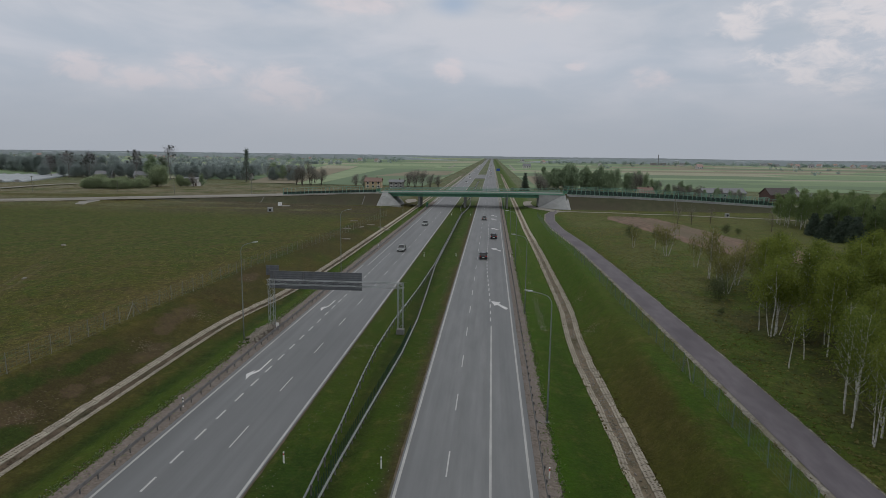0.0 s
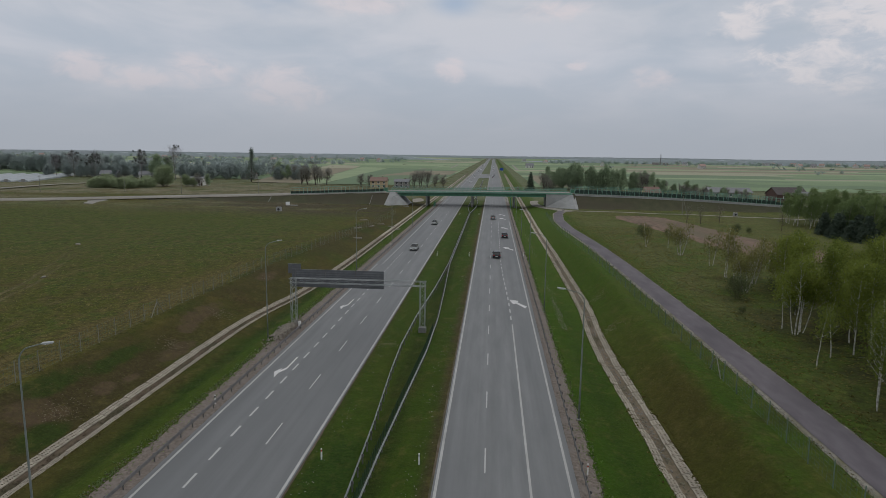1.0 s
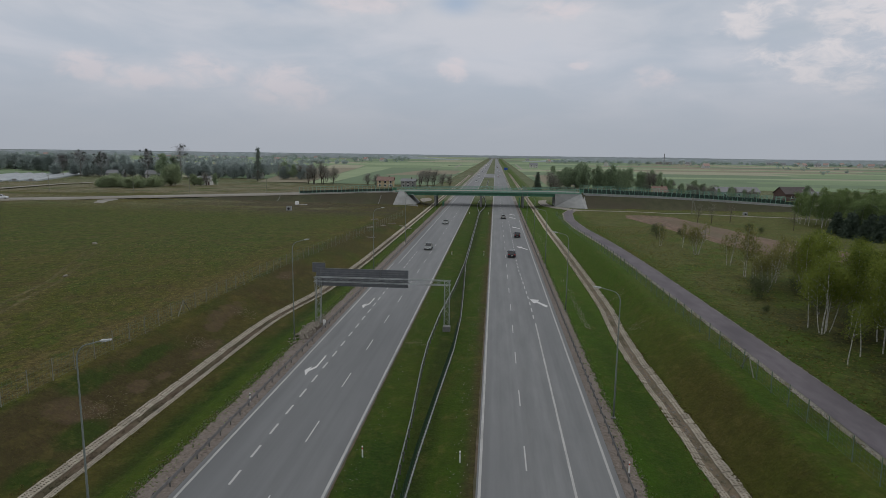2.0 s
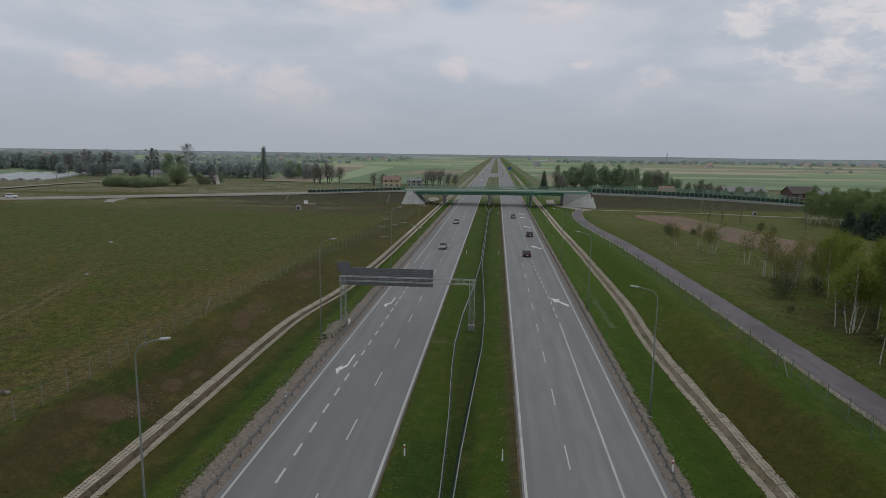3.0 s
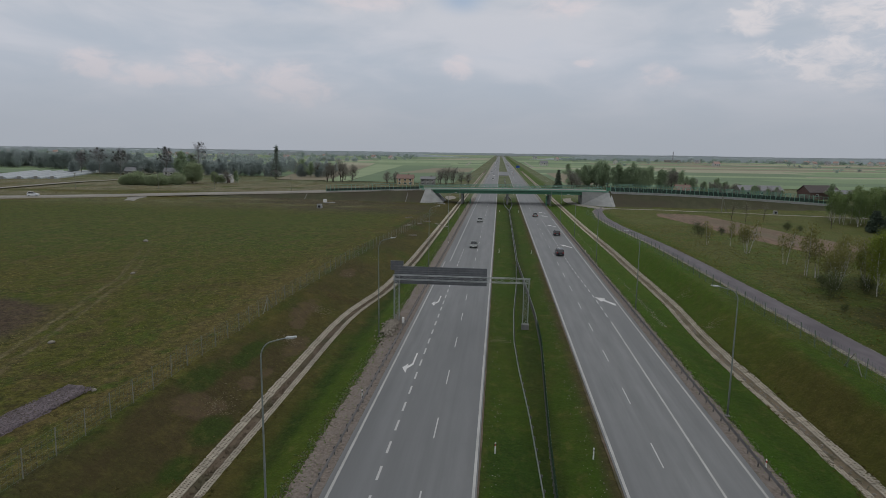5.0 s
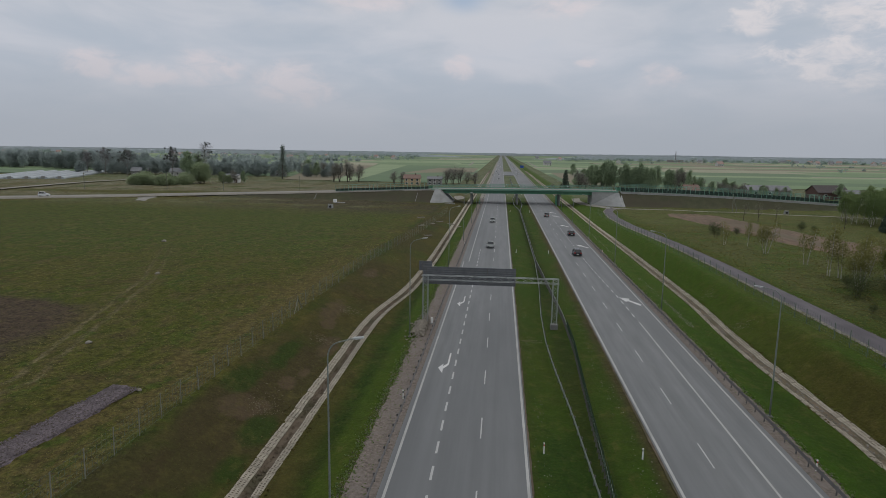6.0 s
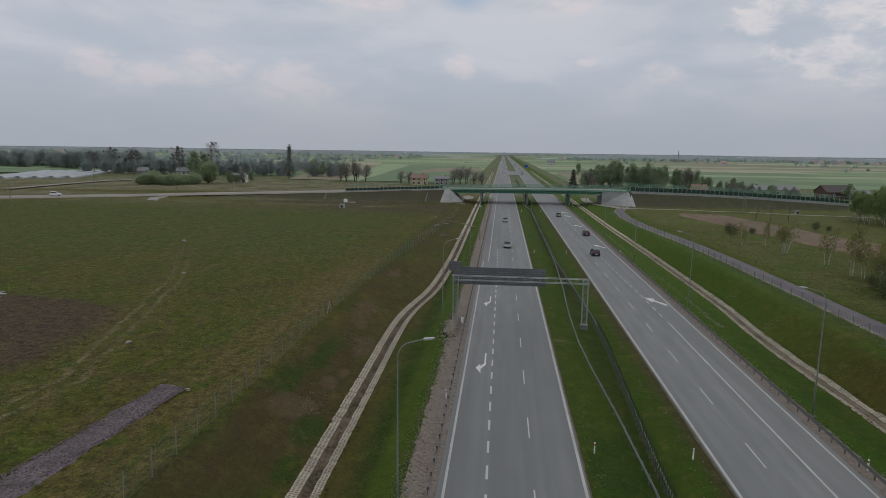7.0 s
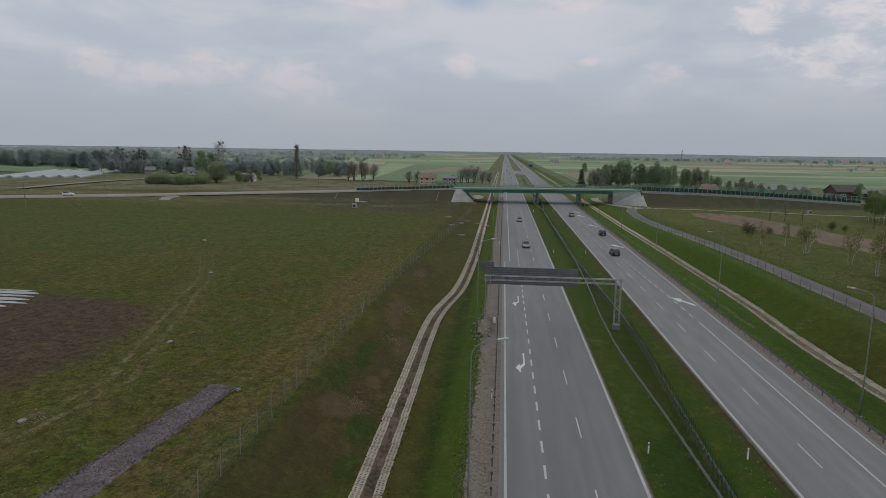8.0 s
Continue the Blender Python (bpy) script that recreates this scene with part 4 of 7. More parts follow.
def ditch(name, table, zc, seed, wave, bed_mat):
    rows = []
    for y in steps((-58, 20, 3.0), (20, 300, 0.8), (300, 800, 8)):
        c = lerp_table(table, y)
        nn = [0.05 * noise.noise((y * 0.9, k, seed)) for k in range(5)]
        rows.append([(c - 1.25, y, zc + 0.28), (c - 0.48, y, zc + 0.10 + nn[0]), (c - 0.15, y, zc - 0.02 + nn[1]), (c + 0.15, y, zc - 0.02 + nn[2]), (c + 0.48, y, zc + 0.10 + nn[3]), (c + 1.25, y, zc + 0.28)])
    bed = tagged(new(name, ribbon("bed", rows, bed_mat)), "drainage ditch lined with openwork concrete slabs, muddy bed", "ditch", kind="structure")
    for side in (-1, 1):
        rows = []
        for y in steps((-58, 20, 3.0), (20, 290, 0.9)):
            c = lerp_table(table, y)
            j = 0.06 * noise.noise((y * 1.4, side, seed))
            x2 = c + side * 1.9
            rows.append([(c + side * (1.08 + j), y, zc + 0.2), (c + side * (1.16 + j), y, zc + 0.36), (x2, y, land(x2, y) - 0.03)][::side])
        tagged(new(name + "_lip", ribbon("lip", rows, "turf")), "grassy lip of the drainage ditch", "grass", kind="structure")
    rng = random.Random(seed)
    n = 0
    extra = bmesh.new()
    for side in (-1, 1):
        y = 30.0 - 90 * 0.97
        while y < 700:
            c0, c1 = lerp_table(table, y), lerp_table(table, y + 1.0)
            yaw = math.degrees(math.atan2(-(c1 - c0), 1.0))
            xo = c0 + side * (0.80 + rng.uniform(-0.03, 0.03)) + wave * 0.09 * noise.noise((y * 0.25, side, seed))
            m = pose(xo, y, zc + 0.24 + rng.uniform(-0.02, 0.03), rng.uniform(-1.5, 1.5), -side * (13 + rng.uniform(-3, 3)), yaw + rng.uniform(-1.3, 1.3) * (1 + 0.4 * wave))
            if y > 29.9 and n < 150 * (1 if side < 0 else 2):
                piece("slab", slab_mesh, bed, m)
                n += 1
            else:
                q = [m @ Vector((sx * 0.36, yy, zz)) for zz in (0.05, -0.06) for sx, yy in ((-1, 0), (1, 0), (1, 0.94), (-1, 0.94))]
                vs = [extra.verts.new(p) for p in q]
                extra.faces.new(vs[:4])
                for k in range(4):
                    extra.faces.new((vs[k], vs[(k + 1) % 4], vs[4 + (k + 1) % 4], vs[4 + k]))
            y += 0.97 if y < 296 else 1.2
    tagged(part("slab_run", extra, "slab_concrete", bed), kind="stuff")
    # stones in the bed
    st = bmesh.new()
    for _ in range(900):
        y = 30 + 150 * rng.random() ** 1.4
        c = lerp_table(table, y)
        add_stone(st, (c + rng.gauss(0, 0.25), y, zc + 0.05), rng.uniform(0.06, 0.17), rng)
    tagged(part("ditch_stones", st, "mud" if bed_mat == "mud" else "pale_gravel", bed), kind="stuff")
    return bed


def add_stone(bm, at, r, rng):
    pts = [(1, 0, 0), (-1, 0, 0), (0, 1, 0), (0, -1, 0), (0, 0, 0.7), (0, 0, -0.6)]
    a = rng.uniform(0, 6.28)
    vs = []
    for x, y, z in pts:
        s = r * rng.uniform(0.7, 1.25)
        vs.append(bm.verts.new((at[0] + s * (x * math.cos(a) - y * math.sin(a)), at[1] + s * (x * math.sin(a) + y * math.cos(a)), at[2] + s * z)))
    for i, j, k in ((0, 2, 4), (2, 1, 4), (1, 3, 4), (3, 0, 4), (2, 0, 5), (1, 2, 5), (3, 1, 5), (0, 3, 5)):
        bm.faces.new((vs[i], vs[j], vs[k]))


# ---- bridge and crossing road ----
rows = []
for x in steps((-330, -100, 10), (-100, 160, 6)):
    yc, z = lerp_table(CROSS_Y, x), lerp_table(CROSS_Z, x) + lerp_table([(-170, 0.25), (-100, 0.0)], x)
    rows.append([(x, yc - 3.6, z), (x, yc + 3.6, z)])
tagged(new("crossing_road", ribbon("crossing_road", rows, "old_asphalt")), "asphalt country road on the embankment over the motorway", "road", kind="structure")
rows = []
for x in steps((-330, -46, 8)):
    yc, z = lerp_table(CROSS_Y, x), lerp_table(CROSS_Z, x) + lerp_table([(-170, 0.25), (-100, 0.0)], x)
    rows.append([(x, yc - 7.4 + edge_jitter(x, 0.6, 9), z - 0.5), (x, yc - 6.4 + edge_jitter(x, 0.4, 4), z - 0.07), (x, yc - 3.5, z - 0.03), (x, yc + 3.5, z - 0.03), (x, yc + 6.2, z - 0.07), (x, yc + 7.2, z - 0.5)])
tagged(new("road_verge", ribbon("road_verge", rows, "sandy_gravel")), "pale gravel verge of the country road", "gravel", kind="structure")


def deck_z(x):
    return lerp_table(CROSS_Z, x)


def swept(bm, xs, outline):
    """An outline of (y, height over the deck), drawn out along the deck's line."""
    return loft(bm, [[(x, y, deck_z(x) + h) for y, h in outline] for x in xs])


def rect(y0, y1, h0, h1):
    return [(y0, h0), (y1, h0), (y1, h1), (y0, h1)]


def bridge():
    br = thing("road_bridge", "green steel road bridge on concrete abutments over the motorway", "bridge")
    xs = steps((-51.5, 32.5, 5.6))
    # deck and edge caps
    part("deck", swept(bmesh.new(), xs, rect(B0, B1, -0.5, -0.04)), "dark_concrete", br)
    for y in (B0, B1):
        part("edge_cap", swept(bmesh.new(), xs, rect(y - 0.25, y + 0.25, -0.45, 0.2)), "rail_green", br)
    for y in (B0 + 0.9, B0 + 4.6, B1 - 4.6, B1 - 0.9):
        prof = [(y - 0.35, -1.87), (y + 0.35, -1.87), (y + 0.35, -1.75), (y + 0.05, -1.74), (y + 0.05, -0.5), (y - 0.05, -0.5), (y - 0.05, -1.74), (y - 0.35, -1.75)]
        part("girder", swept(bmesh.new(), steps((-47.3, 21.6, 6.26)), prof), "bridge_green", br)
    # piers: pairs of round columns under a cross beam
    for px in (-33.0, -12.2, 6.9):
        zt = deck_z(px) - 1.9
        bm = bmesh.new()
        box(bm, px - 0.55, px + 0.55, B0 + 0.4, B1 - 0.4, zt - 0.5, zt, 0.05)
        beam = part("pier_beam", bm, "dark_concrete", br)
        for py in (B0 + 1.6, (B0 + B1) / 2, B1 - 1.6):
            bm = bmesh.new()
            tube(bm, [(px, py, -0.6), (px, py, zt - 0.45)], 0.45, 14)
            part("pier_column", bm, "dark_concrete", br, shade=False)
    # western abutment and the paved slope round the end of the embankment
    zt = deck_z(-48.5)
    bm = bmesh.new()
    box(bm, -51.1, -48.5, B0 + 0.1, B1 - 0.1, 0.0, zt - 0.55, 0.04)
    part("abutment", bm, "bare_concrete", br)
    ex, back, yc0, yc1, foot = END_L, END_L - 1.8, B0 - 0.2, B1 + 0.2, 0.2
    zt = deck_z(ex) - 0.12
    run, runx = (zt - foot) * 1.25, (zt - foot) * 1.1 - 0.6
    bm = bmesh.new()
    P = {"a": (back, yc0, deck_z(back) - 0.12), "b": (ex + 0.6, yc0, zt), "c": (ex + 0.6, yc1, zt), "d": (ex + 0.6 + runx, yc1, foot), "e": (ex + 0.6 + runx, yc0 - 0.5, foot),
         "f": (ex + 1.2, yc0 - run, foot), "g": (back - 1.6, yc0 - run, foot)}
    V = {k: bm.verts.new((p[0], p[1], p[2] + 0.18)) for k, p in P.items()}
    W = {k: bm.verts.new((p[0], p[1], p[2] - 0.5)) for k, p in P.items()}
    for f in ("abfg", "bef", "bcde"):
        bm.faces.new([V[q] for q in f])
    for p, q in ("ab", "bc", "cd", "de", "ef", "fg", "ga"):
        bm.faces.new((V[p], V[q], W[q], W[p]))
    part("paved_slope", bm, "bare_concrete", br, "pale paved concrete slope")
    bm = bmesh.new()
    box(bm, back - 0.4, ex + 8, yc0 - run - 1.1, yc0 - run - 0.55, foot - 0.2, foot + 0.28)
    part("slope_kerb", bm, "bare_concrete", br)
    # eastern abutment: a wall across, wing walls along the road, and a paved slope in front of the wing
    bm = bmesh.new()
    box(bm, 21.2, 22.6, B0 + 0.5, B1 - 0.5, -0.3, deck_z(21.2) - 1.88, 0.03)
    part("abutment", bm, "bare_concrete", br)
    for y in (B0 - 0.05, B1 - 0.55):
        bm = bmesh.new()
        loft(bm, [[(x, y, -0.4), (x, y + 0.55, -0.4), (x, y + 0.55, deck_z(x) - 0.52), (x, y, deck_z(x) - 0.52)] for x in (21.0, 26.0, 33.0)])
        part("wing_wall", bm, "bare_concrete", br)
    bm = bmesh.new()
    P = [(31.7, B0 - 0.06, deck_z(31.7) - 0.5), (21.0, B0 - 0.06, 0.45), (20.9, B0 - 0.8, 0.40), (33.3, B0 - 8.8, 0.42), (34.4, B0 - 8.6, 0.42), (33.6, B0 - 0.06, deck_z(33.6) - 0.5)]
    top = [bm.verts.new(p) for p in P]
    low = [bm.verts.new((p[0], p[1], -0.3)) for p in P]
    for k in range(1, len(P) - 1):
        bm.faces.new((top[0], top[k], top[k + 1]))
    for k in range(len(P)):
        bm.faces.new((top[k], top[(k + 1) % len(P)], low[(k + 1) % len(P)], low[k]))
    part("paved_slope", bm, "bare_concrete", br, "pale paved concrete slope")
    bm = bmesh.new()
    loft(bm, [[(x, y - 0.25, 0.1), (x, y + 0.25, 0.1), (x, y + 0.25, 0.62), (x, y - 0.25, 0.62)] for x, y in ((20.6, B0 - 1.1), (33.4, B0 - 9.1))])
    part("slope_kerb", bm, "bare_concrete", br)
    return br


def parapet(x0, x1, y, label, panels):
    """A green railing: posts and rails; where panels, a tall screen with dark sheets in its lower part."""
    rl = thing("bridge_railing", label, "railing", "railings along the crossing road")
    xs = steps((x0, x1, 2.0))
    top = 2.9 if panels else 1.6
    bm = bmesh.new()
    box(bm, -0.08, 0.08, -0.08, 0.08, 0, top)
    pm = finish(bm, "post", "rail_green")
    for x in xs:
        piece("post", pm, rl, pose(x, y, deck_z(x) + 0.02))
    for h, r in ((top, 0.08), (top * 0.69, 0.05), (0.2, 0.05)):
        bm = bmesh.new()
        tube(bm, [(x, y, deck_z(x) + h) for x in xs], r, 6)
        part("rail", bm, "rail_green", rl)
    if panels:
        for a, b in zip(xs, xs[1:]):
            bm = bmesh.new()
            za, zb = deck_z(a), deck_z(b)
            vs = [bm.verts.new(p) for p in ((a + 0.1, y - 0.02, za + 0.2), (b - 0.1, y - 0.02, zb + 0.2), (b - 0.1, y - 0.02, zb + 1.25), (a + 0.1, y - 0.02, za + 1.25),
                                            (a + 0.1, y + 0.02, za + 0.2), (b - 0.1, y + 0.02, zb + 0.2), (b - 0.1, y + 0.02, zb + 1.25), (a + 0.1, y + 0.02, za + 1.25))]
            for f in ((3, 2, 1, 0), (4, 5, 6, 7), (0, 1, 5, 4), (2, 3, 7, 6), (0, 4, 7, 3), (1, 2, 6, 5)):
                bm.faces.new([vs[i] for i in f])
            part("panel", bm, "dark_panel", rl, "dark sheet")
    if panels:
        bm = swept(bmesh.new(), xs, rect(y - 0.45, y + 0.2, -1.1, 0.03))
        part("footing", bm, "bare_concrete", rl)
    return rl


bridge()
parapet(-50.5, 31.5, B0, "green steel railing along the bridge edge", False)
parapet(-50.5, 31.5, B1, "green steel railing along the bridge edge", False)
parapet(-96, -52.5, B0, "green railing with dark infill sheets on a pale footing", True)
parapet(33.5, 126, B0, "green railing with dark infill sheets on a pale footing", True)
parapet(33.5, 126, B1, "green railing with dark infill sheets on a pale footing", True)
# mesh screens on green steel frames beside the piers
for fx, fy0, fy1, hh in ((5.0, 271.5, 278.5, 4.6), (-28.9, 272.0, 278.5, 2.2)):
    sc = thing("mesh_screen", "green steel frame with mesh panels beside the bridge pier", "screen", "mesh screens under the bridge", pose(fx, fy0, 0))
    n = round((fy1 - fy0) / 1.75)
    for k in range(n + 1):
        bm = bmesh.new()
        box(bm, -0.09, 0.09, k * 1.75 - 0.09, k * 1.75 + 0.09, -0.2, hh)
        part("post", bm, "bridge_green", sc)
    for k in range(n):
        bm = bmesh.new()
        for i in range(9):
            y = k * 1.75 + 0.16 + i * 0.18
            box(bm, -0.02, 0.02, y - 0.035, y + 0.035, 0.3, hh - 0.2)
        for z in (0.3, hh / 2, hh - 0.22):
            box(bm, -0.035, 0.035, k * 1.75 + 0.09, k * 1.75 + 1.66, z - 0.06, z + 0.06)
        part("mesh_panel", bm, "bridge_green", sc)
for bx in (-51.5, 32.5):
    gate = thing("railing_end_post", "green steel cabinet-like end frame of the bridge railing", "railing", "railing ends", pose(bx, B0, deck_z(bx)))
    bm = bmesh.new()
    for x in (-0.9, 0.9):
        box(bm, x - 0.08, x + 0.08, -0.08, 0.08, 0, 2.0)
    box(bm, -0.9, 0.9, -0.06, 0.06, 1.85, 2.0)
    part("frame", bm, "rail_green", gate)
    bm = bmesh.new()
    box(bm, -0.75, 0.75, -0.03, 0.03, 0.3, 1.6)
    part("panel", bm, "bridge_green", gate)


# ---- guard rails ----
def wbeam_mesh(path, name="beam"):
    """A folded steel beam along points (x, y, z)."""
    prof = [(0.0, -0.155), (0.04, -0.10), (0.04, -0.05), (0.0, 0.0), (0.04, 0.05), (0.04, 0.10), (0.0, 0.155)]
    back = [(-0.012, p[1]) for p in reversed(prof)]
    ring = prof + back
    bm = bmesh.new()
    rings = []
    for x, y, z in path:
        rings.append([bm.verts.new((x + o, y, z + h)) for o, h in ring])
    for a, b in zip(rings, rings[1:]):
        for k in range(len(ring)):
            bm.faces.new((a[k], a[(k + 1) % len(ring)], b[(k + 1) % len(ring)], b[k]))
    return finish(bm, name, "galvanised")


bm = bmesh.new()
box(bm, -0.05, 0.05, -0.03, 0.03, -0.35, 0.72)
box(bm, -0.10, 0.10, -0.045, 0.045, 0.50, 0.68)
RAIL_POST = finish(bm, "post", "weathered_zinc")


def guard_rail(label, table, y0, y1, gap, side, z0, steel="galvanised"):
    g = thing("guard_rail", label, "guard rail", "guard rails along the motorway")
    ys = steps((y0, y1, 2.0))
    me = wbeam_mesh([(lerp_table(table, y) + side * 0.10, y, z0 + 0.60) for y in ys])
    me.materials[0] = MATS[steel]
    part("beam", me, steel, g)
    y = y0
    while y < y1:
        piece("post", RAIL_POST, g, pose(lerp_table(table, y), y, z0))
        y += gap
    return g


guard_rail("galvanised steel guard rail along the gravel shoulder", [(0, -28.15)], -58, 278, 2.0, 1, 0.0, "weathered_zinc")
guard_rail("galvanised steel guard rail along the gravel shoulder", [(0, 4.2)], -58, 278, 2.0, -1, 0.0, "weathered_zinc")
guard_rail("galvanised steel guard rail beyond the bridge", [(0, -28.15)], 297, 640, 4.0, 1, 0.0)
guard_rail("galvanised steel guard rail beyond the bridge", [(0, 4.2)], 297, 640, 4.0, -1, 0.0)
guard_rail("galvanised steel guard rail in the grassy median", [(30, -12.2), (38, -12.35), (50, -12.7), (63, -13.35), (72, -13.6), (85, -13.4), (105, -12.5), (129, -11.9), (245, -11.9), (272, -13.6), (302, -13.6), (330, -12)], -58, 560, 2.0, -1, -0.25)
guard_rail("galvanised steel guard rail in the grassy median", [(30, -11.75), (44, -11.45), (55, -11.05), (70, -10.45), (85, -10.4), (104, -10.95), (129, -11.8), (245, -11.8), (272, -10.2), (302, -10.2), (330, -11.6)], -58, 560, 1.0, 1, -0.25)
# anti-glare screen on the median rail, up to the gantry
SCREEN = [(30, -11.75), (44, -11.45), (55, -11.05), (70, -10.45), (85, -10.4)]
screen = thing("glare_screen", "dark green anti-glare blades standing on the median guard rail", "screen")
bm = bmesh.new()
prism(bm, [(-0.055, 0), (0.055, 0), (0.055, 0.80), (0.025, 0.90), (-0.025, 0.90), (-0.055, 0.80)], "y", -0.015, 0.015)
blade_mesh = finish(bm, "blade", "screen_green")
sy = 27.0
while sy < 79:
    piece("blade", blade_mesh, screen, pose(lerp_table(SCREEN, sy), sy, 0.46, 0, 0, 62 + RNG.uniform(-4, 4)))
    sy += 0.6
bm = bmesh.new()
tube(bm, [(lerp_table(SCREEN, y), y, 0.48) for y in steps((26.5, 79.5, 3))], 0.022, 5)
part("base_rail", bm, "screen_green", screen)


# ---- street lamps ----
def street_lamp(at, side):
    """A 12 m tapered steel pole with a curved arm over the road."""
    g = thing("street_lamp", "tall tapered grey steel street lamp with a curved arm", "street lamp", "street lamps along the motorway", pose(*at))
    bm = bmesh.new()
    pts = [(0, 0, 0), (0, 0, 4), (0, 0, 8), (0, 0, 10.8)]
    rad = [0.088, 0.072, 0.056, 0.046]
    for i in range(1, 7):
        a = i / 6 * radians(78)
        pts.append((side * 0.95 * (1 - math.cos(a)), 0, 10.8 + 0.95 * math.sin(a)))
        rad.append(0.046 - 0.002 * i)
    pts.append((side * 1.75, 0, 11.98))
    rad.append(0.032)
    tube(bm, pts, rad, 8)
    part("pole", bm, "lamp_paint", g, shade=True)
    bm = bmesh.new()
    box(bm, -0.2, 0.2, -0.2, 0.2, -0.3, 0.06, 0.02)
    part("base_plate", bm, "dark_concrete", g)
    bm = bmesh.new()
    box(bm, -0.36, 0.36, -0.13, 0.13, -0.05, 0.05, 0.03)
    for v in bm.verts:
        if v.co.x * side > 0.1:
            v.co.z -= 0.02
            v.co.y *= 0.75
    hd = part("lamp_head", bm, "lamp_head", g, "pale grey lamp head")
    hd.matrix_basis = pose(side * 2.05, 0, 12.03, 0, -side * 8, 0)
    bm = bmesh.new()
    box(bm, -0.22, 0.22, -0.09, 0.09, -0.075, -0.052)
    lens = part("lens", bm, "light_clear", hd)
    return g


first_r = street_lamp((5.25, 53.4, -0.05), -1)
for y in (92.0, 131.5, 171.5, 211.5, 252):
    copy_thing(first_r, pose(5.25, y, -0.05))
first_l = street_lamp((-29.25, 31.5, -0.05), 1)
first_l.matrix_world = pose(-29.52, 31.5, -0.05) @ Matrix.Diagonal((0.9, 1, 1.06, 1))
for x, y in ((-30.78, 73.0), (-29.7, 119.0), (-29.2, 159.5), (-29.0, 200.0), (-29.0, 241.0)):
    copy_thing(first_l, pose(x, y, -0.05))


# ---- sign gantry ----
def lattice(bm, p, q, w, n, r):
    """A square lattice mast from p to q."""
    p, q = Vector(p), Vector(q)
    d = (q - p).normalized()
    a = d.cross(Vector((0, 1, 0.02))).normalized()
    b = d.cross(a).normalized()
    L = (q - p).length
    cs = [(a * sx + b * sy) * w / 2 for sx, sy in ((1, 1), (1, -1), (-1, -1), (-1, 1))]
    for c in cs:
        tube(bm, [p + c, q + c], r, 6)
    for i in range(n):
        for k in range(4):
            c0, c1 = cs[k], cs[(k + 1) % 4]
            if (i + k) % 2:
                c0, c1 = c1, c0
            tube(bm, [p + d * (L * i / n) + c0, p + d * (L * (i + 1) / n) + c1], r * 0.4, 4, False)


def gantry():
    g = thing("sign_gantry", "galvanised lattice gantry with large sign boards seen from behind", "sign gantry")
    for x, foot in ((-29.65, 0.05), (-12.0, 0.42)):
        bm = bmesh.new()
        lattice(bm, (x, 80, foot), (x, 80, 6.6), 0.68, 11, 0.045)
        part("leg", bm, "galvanised", g)
        bm = bmesh.new()
        box(bm, x - 0.5, x + 0.5, 79.55, 80.45, -0.5, foot - 0.1, 0.04)
        part("footing", bm, "dark_concrete", g)
    bm = bmesh.new()
    lattice(bm, (-30.2, 80, 6.25), (-11.5, 80, 6.25), 0.62, 18, 0.042)
    part("cross_truss", bm, "galvanised", g)
    # boards: ribbed sheets seen from behind
    for nm, x0, x1, z0, z1 in (("sign_board", -30.1, -17.35, 5.2, 7.65), ("top_board", -30.7, -28.9, 7.0, 8.35)):
        yy = 80.75 if nm == "sign_board" else 81.0
        bm = bmesh.new()
        n = round((z1 - z0) / 0.3)
        out = []
        for i in range(n):
            a, b = z0 + (z1 - z0) * i / n, z0 + (z1 - z0) * (i + 1) / n
            out += [(yy, a), (yy, b - 0.07), (yy - 0.05, b - 0.06), (yy - 0.05, b - 0.01)]
        out += [(yy, z1), (yy + 0.06, z1), (yy + 0.06, z0)]
        prism(bm, out, "x", x0, x1)
        bd = part(nm, bm, "panel_grey", g, "grey ribbed back of a sign board")
        for i in range(int((x1 - x0) / 4.2) + 1):
            bm = bmesh.new()
            xx = x0 + 0.5 + i * 4.2
            if xx < x1 - 0.2:
                box(bm, xx - 0.04, xx + 0.04, yy - 0.12, yy - 0.052, z0 + 0.05, z1 - 0.05)
                part("bracket", bm, "weathered_zinc", bd)
    return g


gantry()
ditch("ditch_west", DITCH_L, -0.62, 3, 0.3, "mud")
ditch("ditch_east", DITCH_R, -0.85, 4, 1.6, "stony_bed")


# ---- vehicles ----
def wheel(parent, x, y, r, w, side):
    bm = bmesh.new()
    ring = [(r * 0.62, -w / 2), (r * 0.94, -w / 2), (r, -w * 0.36), (r, w * 0.36), (r * 0.94, w / 2), (r * 0.62, w / 2)]
    N = 18
    rs = []
    for k in range(N):
        a = 2 * math.pi * k / N
        rs.append([bm.verts.new((o, q * math.cos(a), q * math.sin(a))) for q, o in ring])
    for k in range(N):
        for i in range(len(ring)):
            bm.faces.new((rs[k][i], rs[k][(i + 1) % len(ring)], rs[(k + 1) % N][(i + 1) % len(ring)], rs[(k + 1) % N][i]))
    wh = part("wheel", bm, "rubber", parent)
    wh.matrix_basis = pose(x, y, r)
    bm = bmesh.new()
    tube(bm, [(side * w * 0.05, 0, 0), (side * w * 0.40, 0, 0)], [r * 0.62, r * 0.58], 16)
    part("rim", bm, "rim", wh)
    return wh


